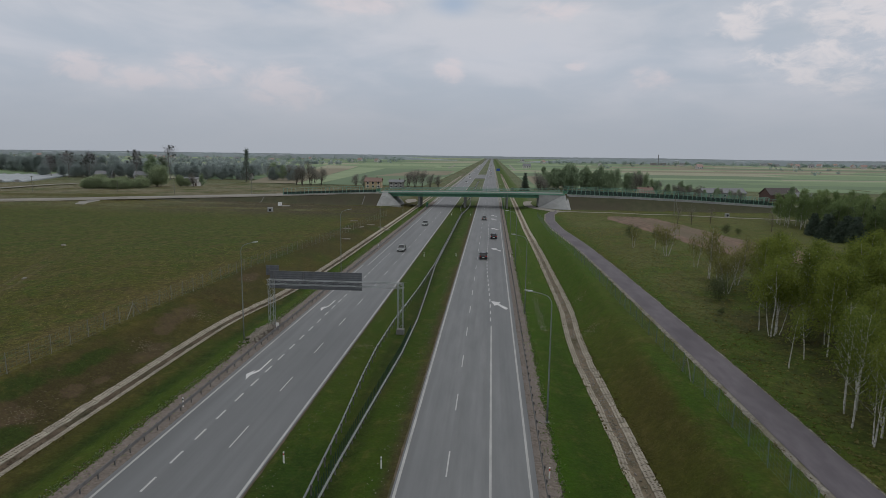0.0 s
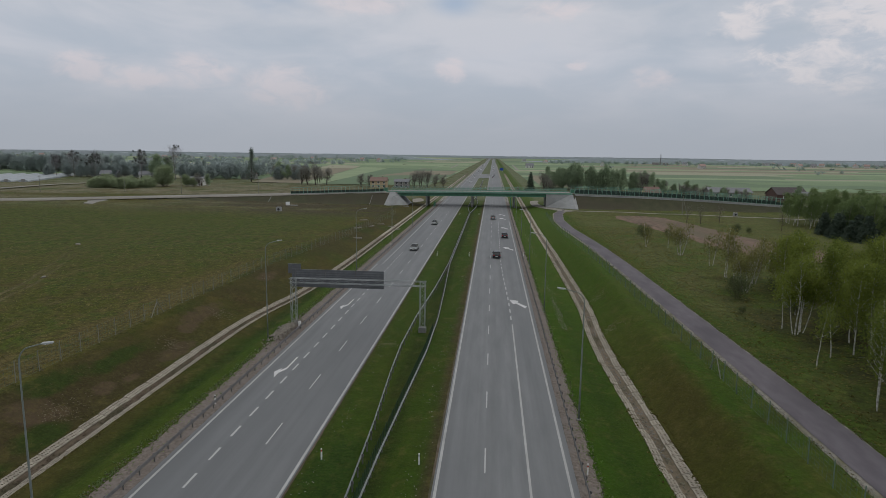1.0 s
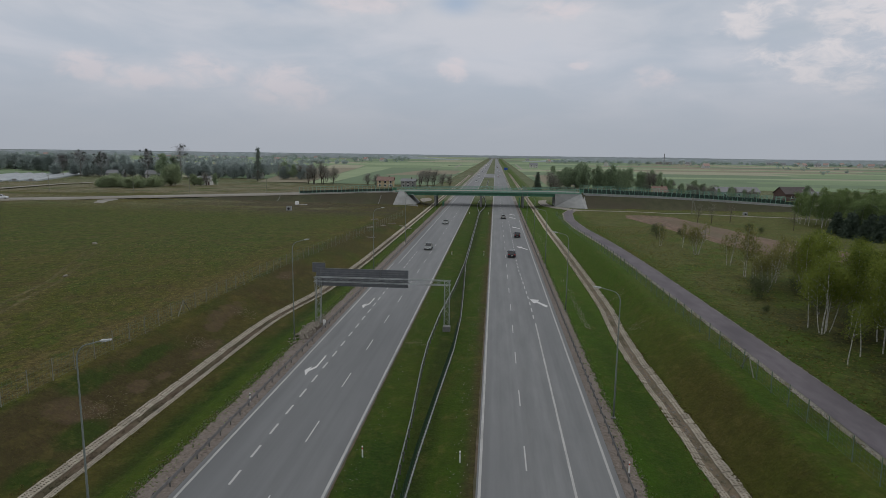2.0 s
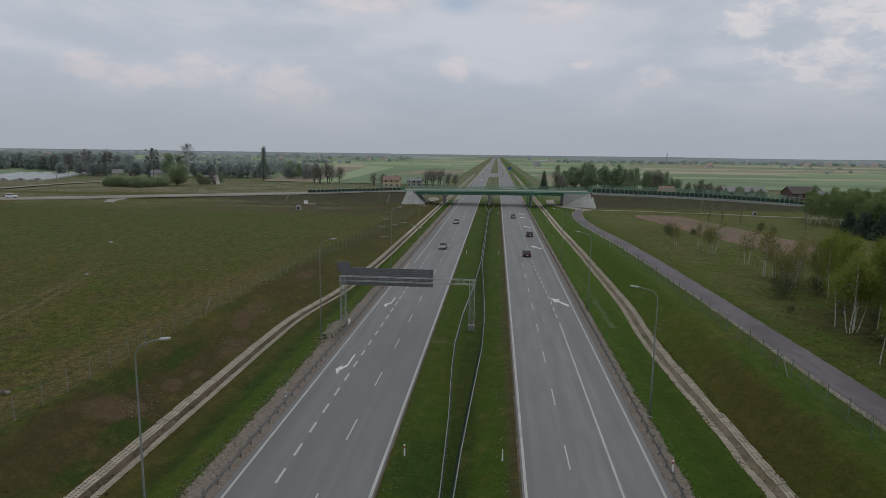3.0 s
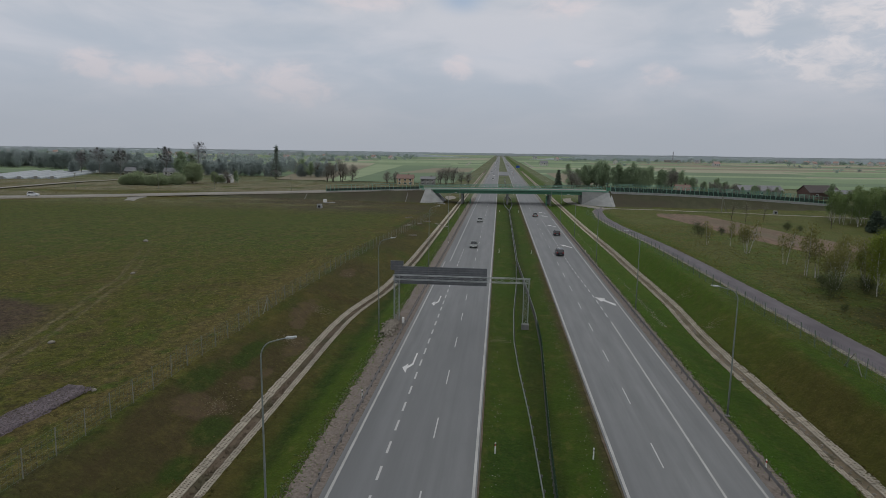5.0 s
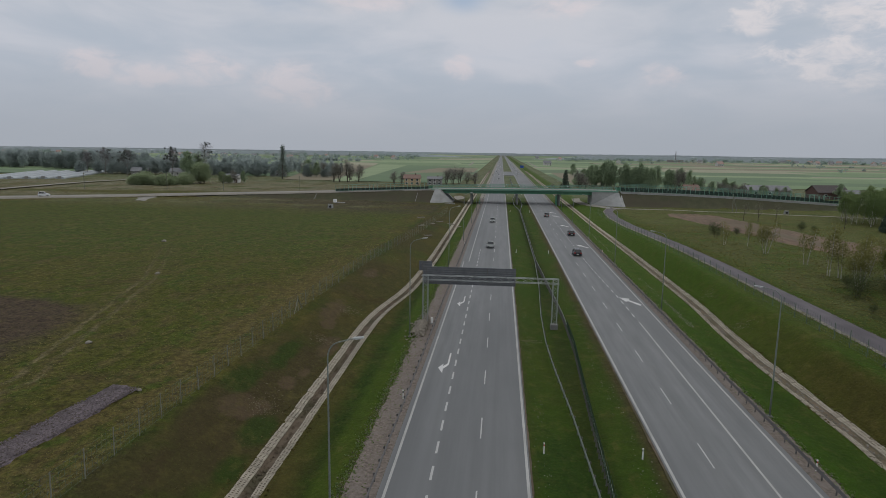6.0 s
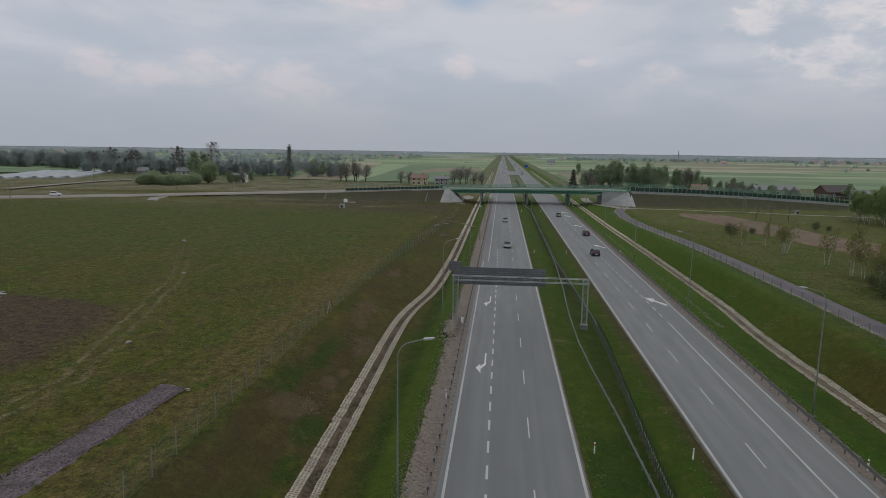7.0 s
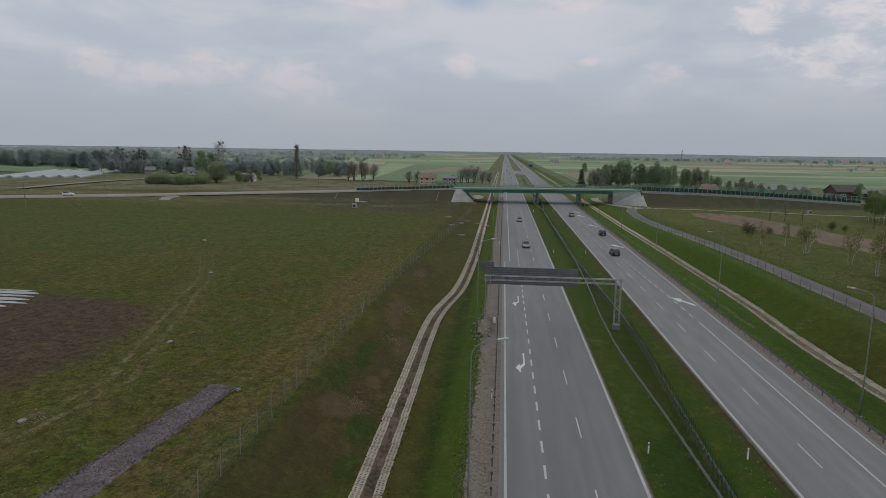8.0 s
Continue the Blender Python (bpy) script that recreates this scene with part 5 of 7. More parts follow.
def car(name, label, paint, m, length=4.4, width=1.78, height=1.48, estate=True, roof_rails=False):
    """A car, its nose towards +y, standing on z 0."""
    c = thing(name, label, "car", "", m)
    L, W, H = length / 2, width / 2, height
    belt = H * 0.62

    def sec(y, w, z0, z1, t=0.9):
        return [(-w * 0.92, y, z0), (-w, y, z0 + 0.16), (-w, y, z1 - 0.14), (-w * t, y, z1), (w * t, y, z1), (w, y, z1 - 0.14), (w, y, z0 + 0.16), (w * 0.92, y, z0)]

    bm = bmesh.new()
    bl = belt
    loft(bm, [sec(-L, W * 0.84, 0.34, bl * 0.80), sec(-L + 0.12, W * 0.95, 0.24, bl * 0.97), sec(-L + 0.6, W, 0.2, bl), sec(-0.3, W, 0.2, bl), sec(L - 1.45, W, 0.2, bl * 0.98), sec(L - 0.75, W * 0.98, 0.2, bl * 0.88),
              sec(L - 0.2, W * 0.92, 0.22, bl * 0.74), sec(L, W * 0.78, 0.30, bl * 0.62)])
    bmesh.ops.bevel(bm, geom=[e for e in bm.edges if e.calc_face_angle(0) > 0.7], offset=0.02, segments=1, affect="EDGES")
    body = part("body", bm, paint, c, shade=False)
    # greenhouse: a glazed band and a painted roof
    rear = -L + (0.22 if estate else 0.75)
    rb = rear + (0.32 if estate else 0.55)
    front, fb = L - 1.35, L - 2.15
    gw, rw = W * 0.93, W * 0.74
    bm = bmesh.new()
    vs = [bm.verts.new(p) for p in ((-gw, rear, bl - 0.01), (gw, rear, bl - 0.01), (gw, front, bl - 0.03), (-gw, front, bl - 0.03), (-rw, rb, H - 0.06), (rw, rb, H - 0.06), (rw, fb, H - 0.06), (-rw, fb, H - 0.06))]
    for f in ((0, 1, 5, 4), (1, 2, 6, 5), (2, 3, 7, 6), (3, 0, 4, 7), (4, 5, 6, 7)):
        bm.faces.new([vs[i] for i in f])
    part("glazing", bm, "glass_dark", c, "dark tinted windows")
    bm = bmesh.new()
    loft(bm, [[(-rw * 0.96, y, H - 0.07), (-rw, y, H - 0.03), (-rw * 0.7, y, H + dz), (rw * 0.7, y, H + dz), (rw, y, H - 0.03), (rw * 0.96, y, H - 0.07)] for y, dz in ((rb - 0.06, -0.01), (rb + 0.3, 0.02), ((rb + fb) / 2, 0.03), (fb - 0.1, 0.015), (fb + 0.05, -0.02))])
    part("roof", bm, paint, c)
    for s in (-1, 1):
        for ya, yb in ((front, fb), (rear, rb)):
            bm = bmesh.new()
            tube(bm, [(s * gw, ya, bl - 0.02), (s * rw, yb, H - 0.04)], 0.045, 5)
            part("pillar", bm, paint, c)
        bm = bmesh.new()
        ym = (front + rear) / 2
        tube(bm, [(s * gw * 1.0, ym, bl - 0.02), (s * rw * 1.0, ym, H - 0.05)], 0.04, 5)
        part("pillar", bm, "black", c)
        bm = bmesh.new()
        box(bm, s * W * 1.0 - 0.02 if s > 0 else -W - 0.18, W + 0.18 if s > 0 else -W + 0.02, front - 0.42, front - 0.27, bl, bl + 0.14, 0.03)
        part("mirror", bm, paint, c)
        bm = bmesh.new()
        box(bm, s * W * 0.72 - 0.17, s * W * 0.72 + 0.17, -L - 0.015, -L + 0.1, bl * 0.72, bl * 0.95, 0.02)
        part("tail_light", bm, "light_red", c, "red tail light")
        bm = bmesh.new()
        box(bm, s * W * 0.68 - 0.2, s * W * 0.68 + 0.2, L - 0.2, L + 0.005, bl * 0.56, bl * 0.70, 0.02)
        part("headlight", bm, "light_clear", c, "clear headlight")
        for yw in (-L + 0.85, L - 0.85):
            wheel(c, s * (W - 0.1), yw, 0.31, 0.2, s)
        if roof_rails:
            bm = bmesh.new()
            tube(bm, [(s * rw * 0.92, rb + 0.2, H + 0.02), (s * rw * 0.92, rb + 0.3, H + 0.06), (s * rw * 0.92, fb - 0.3, H + 0.06), (s * rw * 0.92, fb - 0.2, H + 0.02)], 0.022, 5)
            part("roof_rail", bm, "galvanised", c)
    for y, z, w in ((-L - 0.012, bl * 0.55, 0.26), (L - 0.0, 0.42, 0.26)):
        bm = bmesh.new()
        box(bm, -w, w, y - 0.015, y + 0.015, z - 0.055, z + 0.055)
        part("plate", bm, "plastic_white", c, "blank white plate")
    bm = bmesh.new()
    box(bm, -W * 0.9, W * 0.9, -L + 0.0, -L + 0.2, 0.22, 0.42, 0.03)
    part("bumper", bm, "black", c)
    bm = bmesh.new()
    box(bm, -W * 0.55, W * 0.55, L - 0.12, L + 0.012, 0.36, bl * 0.55, 0.02)
    part("grille", bm, "black", c)
    return c


car("estate_car", "dark grey estate car driving in the slow lane", "car_dark", pose(-1.7, 141, 0), 4.55, 1.82, 1.5, True, True)
car("city_car", "small black hatchback in the merging lane", "car_black", pose(0.75, 175.5, 0), 4.0, 1.74, 1.5, True, False)
car("estate_car", "black estate car in the overtaking lane beside the truck", "car_black", pose(-4.75, -36.0, 0, 0, 0, 1), 4.75, 1.82, 1.40, True, True)
car("saloon_car", "silver-green saloon car coming the other way", "car_silver", pose(-22.2, 205, 0, 0, 0, 180), 4.5, 1.76, 1.42, False, False)
car("saloon_car", "light silver car coming the other way", "car_silver", pose(-21.9, 149, 0, 0, 0, 180), 4.4, 1.76, 1.44, False, True)
car("saloon_car", "pale silver car far down the lane", "car_silver", pose(-2.6, 226, 0), 4.3, 1.74, 1.45, False, False)
car("delivery_van", "small white van on the country road", "car_white", pose(-212, lerp_table(CROSS_Y, -212) - 1.4, lerp_table(CROSS_Z, -212) + 0.26, 0, 0, -65), 4.4, 1.8, 1.85, True, False)


def road_train(m):
    t = thing("truck", "white box truck with a blue cab and a matching white trailer", "truck", "", m)
    W = 1.2
    # trailer (rear) and rigid body boxes, y from the tail towards the front
    for nm, y0, y1, z0 in (("trailer_box", 0.25, 7.95, 0.98), ("body_box", 8.85, 16.35, 1.0)):
        bm = bmesh.new()
        box(bm, -W, W, y0, y1, z0, 3.45, 0.035)
        b = part(nm, bm, "truck_white", t, "white box with grey lettering")
        for s in (-1, 1):
            bm = bmesh.new()
            box(bm, s * (W + 0.006) - 0.008, s * (W + 0.006) + 0.008, y0 + 0.1, y1 - 0.1, z0 - 0.02, z0 + 0.10)
            part("side_trim", bm, "black", b)
            bm = bmesh.new()
            box(bm, s * (W + 0.004) - 0.008, s * (W + 0.004) + 0.008, y1 - 4.2, y1 - 0.3, 3.18, 3.32)
            part("side_trim", bm, "car_dark", b)
        # lettering that cannot be read: bars
        for i, (ya, wl) in enumerate(((2.0, 0.30), (2.4, 0.34), (2.85, 0.26), (3.25, 0.36), (3.75, 0.3), (4.3, 0.32), (4.75, 0.4))):
            bm = bmesh.new()
            box(bm, -W - 0.011, -W - 0.003, y0 + ya, y0 + ya + wl, 2.35, 2.35 + (0.2 if i % 3 else 0.3))
            part("lettering", bm, "lettering_grey", b)
        for i in range(3):
            bm = bmesh.new()
            box(bm, -W - 0.011, -W - 0.003, y0 + 3.0 + i * 0.15, y0 + 4.3 - i * 0.2, 1.95 - i * 0.14, 2.0 - i * 0.14)
            part("lettering", bm, "lettering_grey", b)
    # rear doors
    for s in (-1, 1):
        bm = bmesh.new()
        box(bm, min(s * 0.02, s * 1.13), max(s * 0.02, s * 1.13), 0.19, 0.26, 1.08, 3.36, 0.01)
        d = part("rear_door", bm, "truck_white", t)
        for xx in (0.16, 0.34):
            bm = bmesh.new()
            tube(bm, [(s * xx, 0.16, 1.05), (s * xx, 0.16, 3.38)], 0.022, 6)
            part("lock_bar", bm, "galvanised", d)
        for zz in (1.3, 1.9, 2.5, 3.15):
            bm = bmesh.new()
            box(bm, s * 1.10 - 0.09, s * 1.10 + 0.09, 0.165, 0.195, zz - 0.05, zz + 0.05)
            part("hinge", bm, "black", d)
        bm = bmesh.new()
        box(bm, s * 1.17 - 0.04, s * 1.17 + 0.04, 0.18, 0.24, 0.95, 3.45)
        part("corner_trim", bm, "black", t)
        bm = bmesh.new()
        box(bm, s * 1.0 - 0.13, s * 1.0 + 0.13, 0.10, 0.20, 1.0, 1.55)
        part("marker_board", bm, "amber", t, "amber marker board")
        bm = bmesh.new()
        box(bm, s * 0.95 - 0.22, s * 0.95 + 0.22, 0.10, 0.24, 0.62, 0.78)
        part("tail_light", bm, "light_red", t, "red tail light")
    bm = bmesh.new()
    box(bm, -1.17, 1.17, 0.05, 0.18, 0.48, 0.64, 0.02)
    part("rear_bumper", bm, "truck_white", t)
    bm = bmesh.new()
    box(bm, -0.26, 0.26, 0.03, 0.05, 0.66, 0.78)
    part("plate", bm, "plastic_white", t, "blank white plate")
    # chassis
    bm = bmesh.new()
    for x in (-0.42, 0.42):
        box(bm, x - 0.05, x + 0.05, 0.3, 7.9, 0.72, 0.97)
        box(bm, x - 0.05, x + 0.05, 8.6, 18.2, 0.72, 0.99)
    box(bm, -0.06, 0.06, 7.5, 9.0, 0.62, 0.74)
    part("chassis", bm, "black", t)
    for s in (-1, 1):
        for y0, y1 in ((5.3, 7.5), (13.8, 15.9)):
            bm = bmesh.new()
            box(bm, s * 1.2 - 0.03, s * 1.2 + 0.03, y0, y1, 0.42, 0.92, 0.01)
            part("side_guard", bm, "truck_white", t)
        for y in (3.3, 4.6, 11.9, 13.1, 17.75):
            wheel(t, s * 1.02, y, 0.48, 0.34, s)
    # cab
    bm = bmesh.new()
    prof = [(16.55, 0.45), (18.55, 0.45), (18.72, 0.75), (18.72, 1.6), (18.42, 2.6), (18.0, 2.95), (17.2, 3.2), (16.55, 3.25)]
    prism(bm, prof, "x", -1.17, 1.17)
    bmesh.ops.bevel(bm, geom=[e for e in bm.edges if e.calc_face_angle(0) > 0.6], offset=0.05, segments=2, affect="EDGES")
    cab = part("cab", bm, "truck_blue", t, "blue cab")
    bm = bmesh.new()
    vs = [bm.verts.new(p) for p in ((-1.08, 18.735, 1.68), (1.08, 18.735, 1.68), (1.0, 18.46, 2.55), (-1.0, 18.46, 2.55))]
    bm.faces.new(vs)
    bmesh.ops.solidify(bm, geom=bm.faces[:], thickness=0.02)
    part("windscreen", bm, "glass_dark", cab)
    for s in (-1, 1):
        bm = bmesh.new()
        box(bm, s * 1.175 - 0.01, s * 1.175 + 0.01, 17.35, 18.3, 1.75, 2.6)
        part("side_window", bm, "glass_dark", cab)
        bm = bmesh.new()
        box(bm, s * 1.42 - 0.1, s * 1.42 + 0.1, 18.5, 18.62, 1.8, 2.5, 0.03)
        part("mirror", bm, "black", cab)
        bm = bmesh.new()
        box(bm, s * 0.95 - 0.2, s * 0.95 + 0.2, 18.68, 18.76, 0.62, 0.82)
        part("headlight", bm, "light_clear", cab)
        bm = bmesh.new()
        box(bm, min(s * 1.0, s * 1.24), max(s * 1.0, s * 1.24), 16.5, 16.85, 0.6, 3.1)
        part("air_fairing", bm, "truck_white", cab)
    return t


road_train(pose(-1.33, -49.0, 0))


# ---- roadside things ----
def delineator(m, side, group="marker posts along the motorway"):
    g = thing("marker_post", "white plastic marker post with a dark band and reflector", "marker post", group, m)
    bm = bmesh.new()
    prism(bm, [(-0.055, -0.05), (0.055, -0.05), (0.045, 0.05), (-0.045, 0.05)], "z", -0.35, 0.62)
    part("post", bm, "plastic_white", g)
    bm = bmesh.new()
    prism(bm, [(-0.058, -0.053), (0.058, -0.053), (0.048, 0.053), (-0.048, 0.053)], "z", 0.62, 0.76)
    band = part("band", bm, "black", g)
    bm = bmesh.new()
    box(bm, -0.04, 0.04, -0.066, -0.052, 0.63, 0.75)
    part("reflector", bm, "red_reflector" if side > 0 else "light_clear", band)
    bm = bmesh.new()
    prism(bm, [(-0.055, -0.05), (0.055, -0.05), (0.045, 0.05), (-0.045, 0.05)], "z", 0.76, 0.86)
    part("cap", bm, "plastic_white", g)
    return g


d1 = delineator(pose(-15.75, 44.0, -0.12), 1)
d2 = delineator(pose(-8.12, 44.0, -0.12), -1)
for y in (142.4, 242.4, 342.4, 442.4):
    copy_thing(d1, pose(-15.65, y, -0.12))
    copy_thing(d2, pose(-8.12, y, -0.12))
d3 = delineator(pose(4.55, 43.5, 0.0), 1)
copy_thing(d3, pose(4.55, 143.5, 0))
copy_thing(d3, pose(-28.45, 53.0, 0, 0, 0, 180))
copy_thing(d3, pose(-28.45, 153.0, 0, 0, 0, 180))

box1 = thing("control_box", "small white control cabinet at the foot of the gantry", "cabinet", "", pose(-28.6, 79.0, 0))
bm = bmesh.new()
box(bm, -0.16, 0.16, -0.12, 0.12, 0.12, 0.85, 0.02)
part("body", bm, "plastic_white", box1)
bm = bmesh.new()
box(bm, -0.19, 0.19, -0.15, 0.15, -0.1, 0.12)
part("plinth", bm, "bare_concrete", box1)
bm = bmesh.new()
box(bm, -0.13, 0.13, -0.128, -0.12, 0.18, 0.8)
part("door", bm, "plastic_white", box1)

# heap of rubble at the gantry's foot
hr = random.Random(21)
bm = bmesh.new()
for _ in range(640):
    r = abs(hr.gauss(0, 0.62))
    a = hr.uniform(0, 6.28)
    x, y = -29.9 + r * math.cos(a), 77.0 + 5.0 * r * math.sin(a)
    if x < -28.8:
        add_stone(bm, (x, y, max(0.0, 0.45 - 0.3 * r) + hr.uniform(-0.05, 0.05)), hr.uniform(0.05, 0.24) * (1.0 if hr.random() < 0.94 else 1.8), hr)
tagged(part("rubble_heap", bm, "rubble"), "heap of grey and brown rubble at the gantry foot", "rubble", kind="stuff")


# fences
def field_fence(label, xs, y0, y1, gap, h, wire, paint):
    g = thing("field_fence", label, "fence", "fences along the motorway")
    bm = bmesh.new()
    tube(bm, [(0, 0, -0.3), (0, 0, h)], 0.039, 6)
    pm = finish(bm, "post", paint)
    y, pts = y0, []
    while y < y1:
        x = lerp_table(xs, y)
        z = land(x, y)
        piece("post", pm, g, pose(x, y, z, 0, RNG.uniform(-2, 2), 0))
        pts.append((x, y, z))
        y += gap
    for k in range(wire):
        bm = bmesh.new()
        tube(bm, [(p[0], p[1], p[2] + 0.12 + (h - 0.2) * k / (wire - 1)) for p in pts], 0.007, 4, False)
        part("wire", bm, "fence_wire", g)
    bm = bmesh.new()
    for a, b in zip(pts, pts[1:]):
        if a[1] > 130:
            break
        for i in range(6):
            t = (i + 0.5) / 6
            p = [a[j] + (b[j] - a[j]) * t for j in range(3)]
            tube(bm, [(p[0], p[1], p[2] + 0.1), (p[0], p[1], p[2] + h - 0.1)], 0.008, 3, False)
    tagged(part("mesh_wire", bm, "fence_wire", g), kind="stuff")
    return g, pts


fl, _ = field_fence("wire game fence on weathered posts along the field edge", [(0, -45.5), (75, -45.7), (110, -44.5), (160, -42), (235, -40)], -58, 236, 3.0, 2.1, 6, "fence_post")
fr, _ = field_fence("green wire fence beside the service road", [(0, 19.3), (60, 19.1), (120, 18.2), (180, 16.8), (240, 17.6)], -55.9, 240, 3.15, 2.0, 7, "fence_green")
for par, x, y, s in ((fl, -45.7, 74.0, 1), (fr, 19.1, 59.6, -1)):
    z = land(x, y)
    for dy in (-1.6, 1.6):
        bm = bmesh.new()
        tube(bm, [(x, y, z + 1.8), (x, y + dy, z - 0.1)], 0.05, 6)
        part("brace", bm, "fence_post", par)


cr = random.Random(5)


def clods(name, label, n, where, r0, r1, mat, lift=0.02):
    bm = bmesh.new()
    for _ in range(n):
        x, y = where()
        add_stone(bm, (x, y, land(x, y) + lift), cr.uniform(r0, r1), cr)
    return tagged(part(name, bm, mat), label, "stones", kind="stuff")


def sheet_between(name, left, right, y0, y1, dy, mat, label, category, lift=0.12, n=6, amp=0.6, kind="structure"):
    """A patch of ground that follows the land, between two wavering edges given along y."""
    rows = []
    for y in steps((y0, y1, dy)):
        a = lerp_table(left, y) + edge_jitter(y, amp, y0) + amp * 0.5 * noise.noise((y * 3.3, y0, 1))
        b = lerp_table(right, y) + edge_jitter(y, amp, y0 + 3) + amp * 0.5 * noise.noise((y * 3.3, y0, 6))
        rows.append([(a + (b - a) * i / n, y, land(a + (b - a) * i / n, y) + (lift + 0.03 * noise.noise((i * 2.3, y * 1.7, y0)) if 1 < i < n - 1 else lift * 0.45 + 0.05 * noise.noise((i, y * 2.2, y0)) if 0 < i < n else -0.12)) for i in range(n + 1)])
    return tagged(new(name, ribbon(name, rows, mat)), label, category, kind=kind)


sheet_between("gravel_bed", [(16, -56.5), (30, -55.3), (40, -54.6), (47.2, -54.0)], [(16, -53.6), (30, -52.4), (40, -51.6), (46, -51.2), (47.2, -52.2)], 16, 47.2, 0.35, "dark_gravel", "strip of dark crushed gravel on the grass", "gravel", 0.15, 14, 0.42)
clods("gravel_stones", "loose stones on the crushed gravel strip", 3200, lambda: (lambda y: (-53.2 + 0.11 * (y - 38) + cr.uniform(-1.45, 1.3), y))(cr.uniform(26, 47.0)), 0.04, 0.11, "dark_gravel", 0.15)
sheet_between("ploughed_field", [(130, 54.5), (137, 51.8), (152, 49.8), (174, 48.4), (198, 46.3), (234, 42.4), (243, 44)], [(130, 84), (160, 73.5), (172, 70.5), (201, 68), (240, 64), (243, 58)], 130, 243, 3.0, "ploughed", "strip of reddish brown ploughed soil", "soil", 0.22, 10, 0.8)
for i, (xa, xb, ya, w) in enumerate(((-112, -92.9, 69.6, 0.8), (-113, -91.4, 71.5, 0.55), (-114, -92.6, 73.3, 0.75), (-114, -93.4, 75.2, 0.45), (-113, -94.0, 76.9, 0.7), (-111, -95.4, 78.2, 0.3))):
    rows = []
    n = 26
    for k in range(n + 1):
        x = xa + (xb - xa) * k / n
        q = math.sin(math.pi * min(1.0, (n - k + 0.6) / 5) / 2)
        y0 = ya - w * q * (1 + 0.35 * noise.noise((x * 0.9, i, 2))) - 0.05 * (x - xb)
        y1 = ya + w * q * (1 + 0.45 * noise.noise((x * 0.8, i, 5))) - 0.05 * (x - xb)
        rows.append([(x, y0, land(x, y0) + 0.05), (x, (y0 + y1) / 2, land(x, ya) + 0.10 + 0.04 * noise.noise((x * 1.3, i, 7))), (x, y1, land(x, y1) + 0.05)])
    tagged(new("fleece_strip", ribbon("fleece_strip", rows, "tunnel_foil")), "pale crop fleece strip lying on the soil", "fleece", "fleece strips on the soil")
# junction of a gravel track with the country road
rows = []
for i in range(27):
    t = i / 26
    x, y = out(-163 - 12 * t, 231 + 27 * t)
    w = 1.8 + 4.0 * t * t + 0.9 * noise.noise((t * 9, 2, 0))
    w2 = 1.8 + 17.0 * t ** 4 + 0.9 * noise.noise((t * 9, 7, 0))
    rows.append([(x - w - 0.6, y, land(x - w, y) - 0.1), (x - w, y, land(x - w, y) + 0.06), (x, y, land(x, y) + 0.2), (x + w2, y, land(x + w2, y) + 0.06), (x + w2 + 0.6, y, land(x + w2, y) - 0.1)])
tagged(new("track_mouth", ribbon("track_mouth", rows, "old_asphalt")), "pale gravel mouth of a farm track", "gravel", kind="structure")

# wheel ruts and clods in the field
TRACK = [(30, -65.0), (37.5, -63.7), (47.4, -62.4), (59, -66.6), (67, -68.8), (85, -74.6), (91.5, -76.4), (122, -90.7), (128, -92.4)]
def pick_y(p=1.8, a=28, b=150):
    return a + (b - a) * cr.random() ** p


def near_track():
    y = 30 + 98 * cr.random()
    return lerp_table(TRACK, y) + cr.choice((-0.9, 0.9)) + cr.gauss(0, 0.28) * (1 if cr.random() < 0.8 else 5), y


clods("clods", "clods and stones strewn along the field track", 2600, near_track, 0.03, 0.085, "rut")
clods("rubble_trail", "pale stones heaped beside the field track", 60, lambda: (-64.4 + cr.gauss(0, 0.9), 38.8 + cr.gauss(0, 0.6)), 0.03, 0.11, "rubble")
clods("clods", "clods strewn along the fence", 700, lambda: (-47.6 + cr.gauss(0, 1.5), 30 + 60 * cr.random() ** 1.5), 0.02, 0.08, "mud")
def by_service():
    y = pick_y(1.5, 24, 150)
    return lerp_table(SERVICE, y) + cr.choice((-2.0, 1.85)) + cr.gauss(0, 0.2), y


clods("margin_stones", "loose stones along the edges of the service road", 2600, by_service, 0.02, 0.07, "rubble")
clods("verge_specks", "trail of pale stones in the verge", 420, lambda: (lambda y: (7.5 + 0.28 * cr.gauss(0, 1), y))(cr.choice((cr.uniform(84, 118), cr.uniform(84, 100), cr.uniform(146, 188)))), 0.03, 0.09, "sandy_gravel")
clods("shoulder_clods", "dark crumbs of earth along the gravel shoulders", 2400, lambda: (cr.choice((cr.gauss(-30.2, 0.35), cr.gauss(-28.4, 0.25), cr.gauss(-29.3, 0.5), cr.gauss(5.1, 0.2), cr.gauss(4.2, 0.2))), 28 + 130 * cr.random() ** 1.5), 0.03, 0.09, "bark")
clods("bed_crumbs", "dark crumbs on the crushed gravel strip", 420, lambda: (lambda y: (-53.2 + 0.11 * (y - 38) + cr.uniform(-1.5, 1.5), y))(cr.uniform(26, 46.5)), 0.05, 0.13, "bark", 0.15)
clods("shoulder_stones", "loose stones on the gravel shoulders", 3600, lambda: (cr.choice((cr.uniform(-30.5, -28.4), cr.gauss(-30.2, 0.3), cr.uniform(4.3, 5.5))), 28 + 130 * cr.random() ** 1.5), 0.025, 0.085, "rubble")
clods("median_specks", "pale chips and litter along the edges of the median", 420, lambda: (cr.choice((-15.9, -8.0, -8.6)) + cr.gauss(0, 0.35), pick_y(1.5, 30, 120)), 0.02, 0.06, "sandy_gravel")
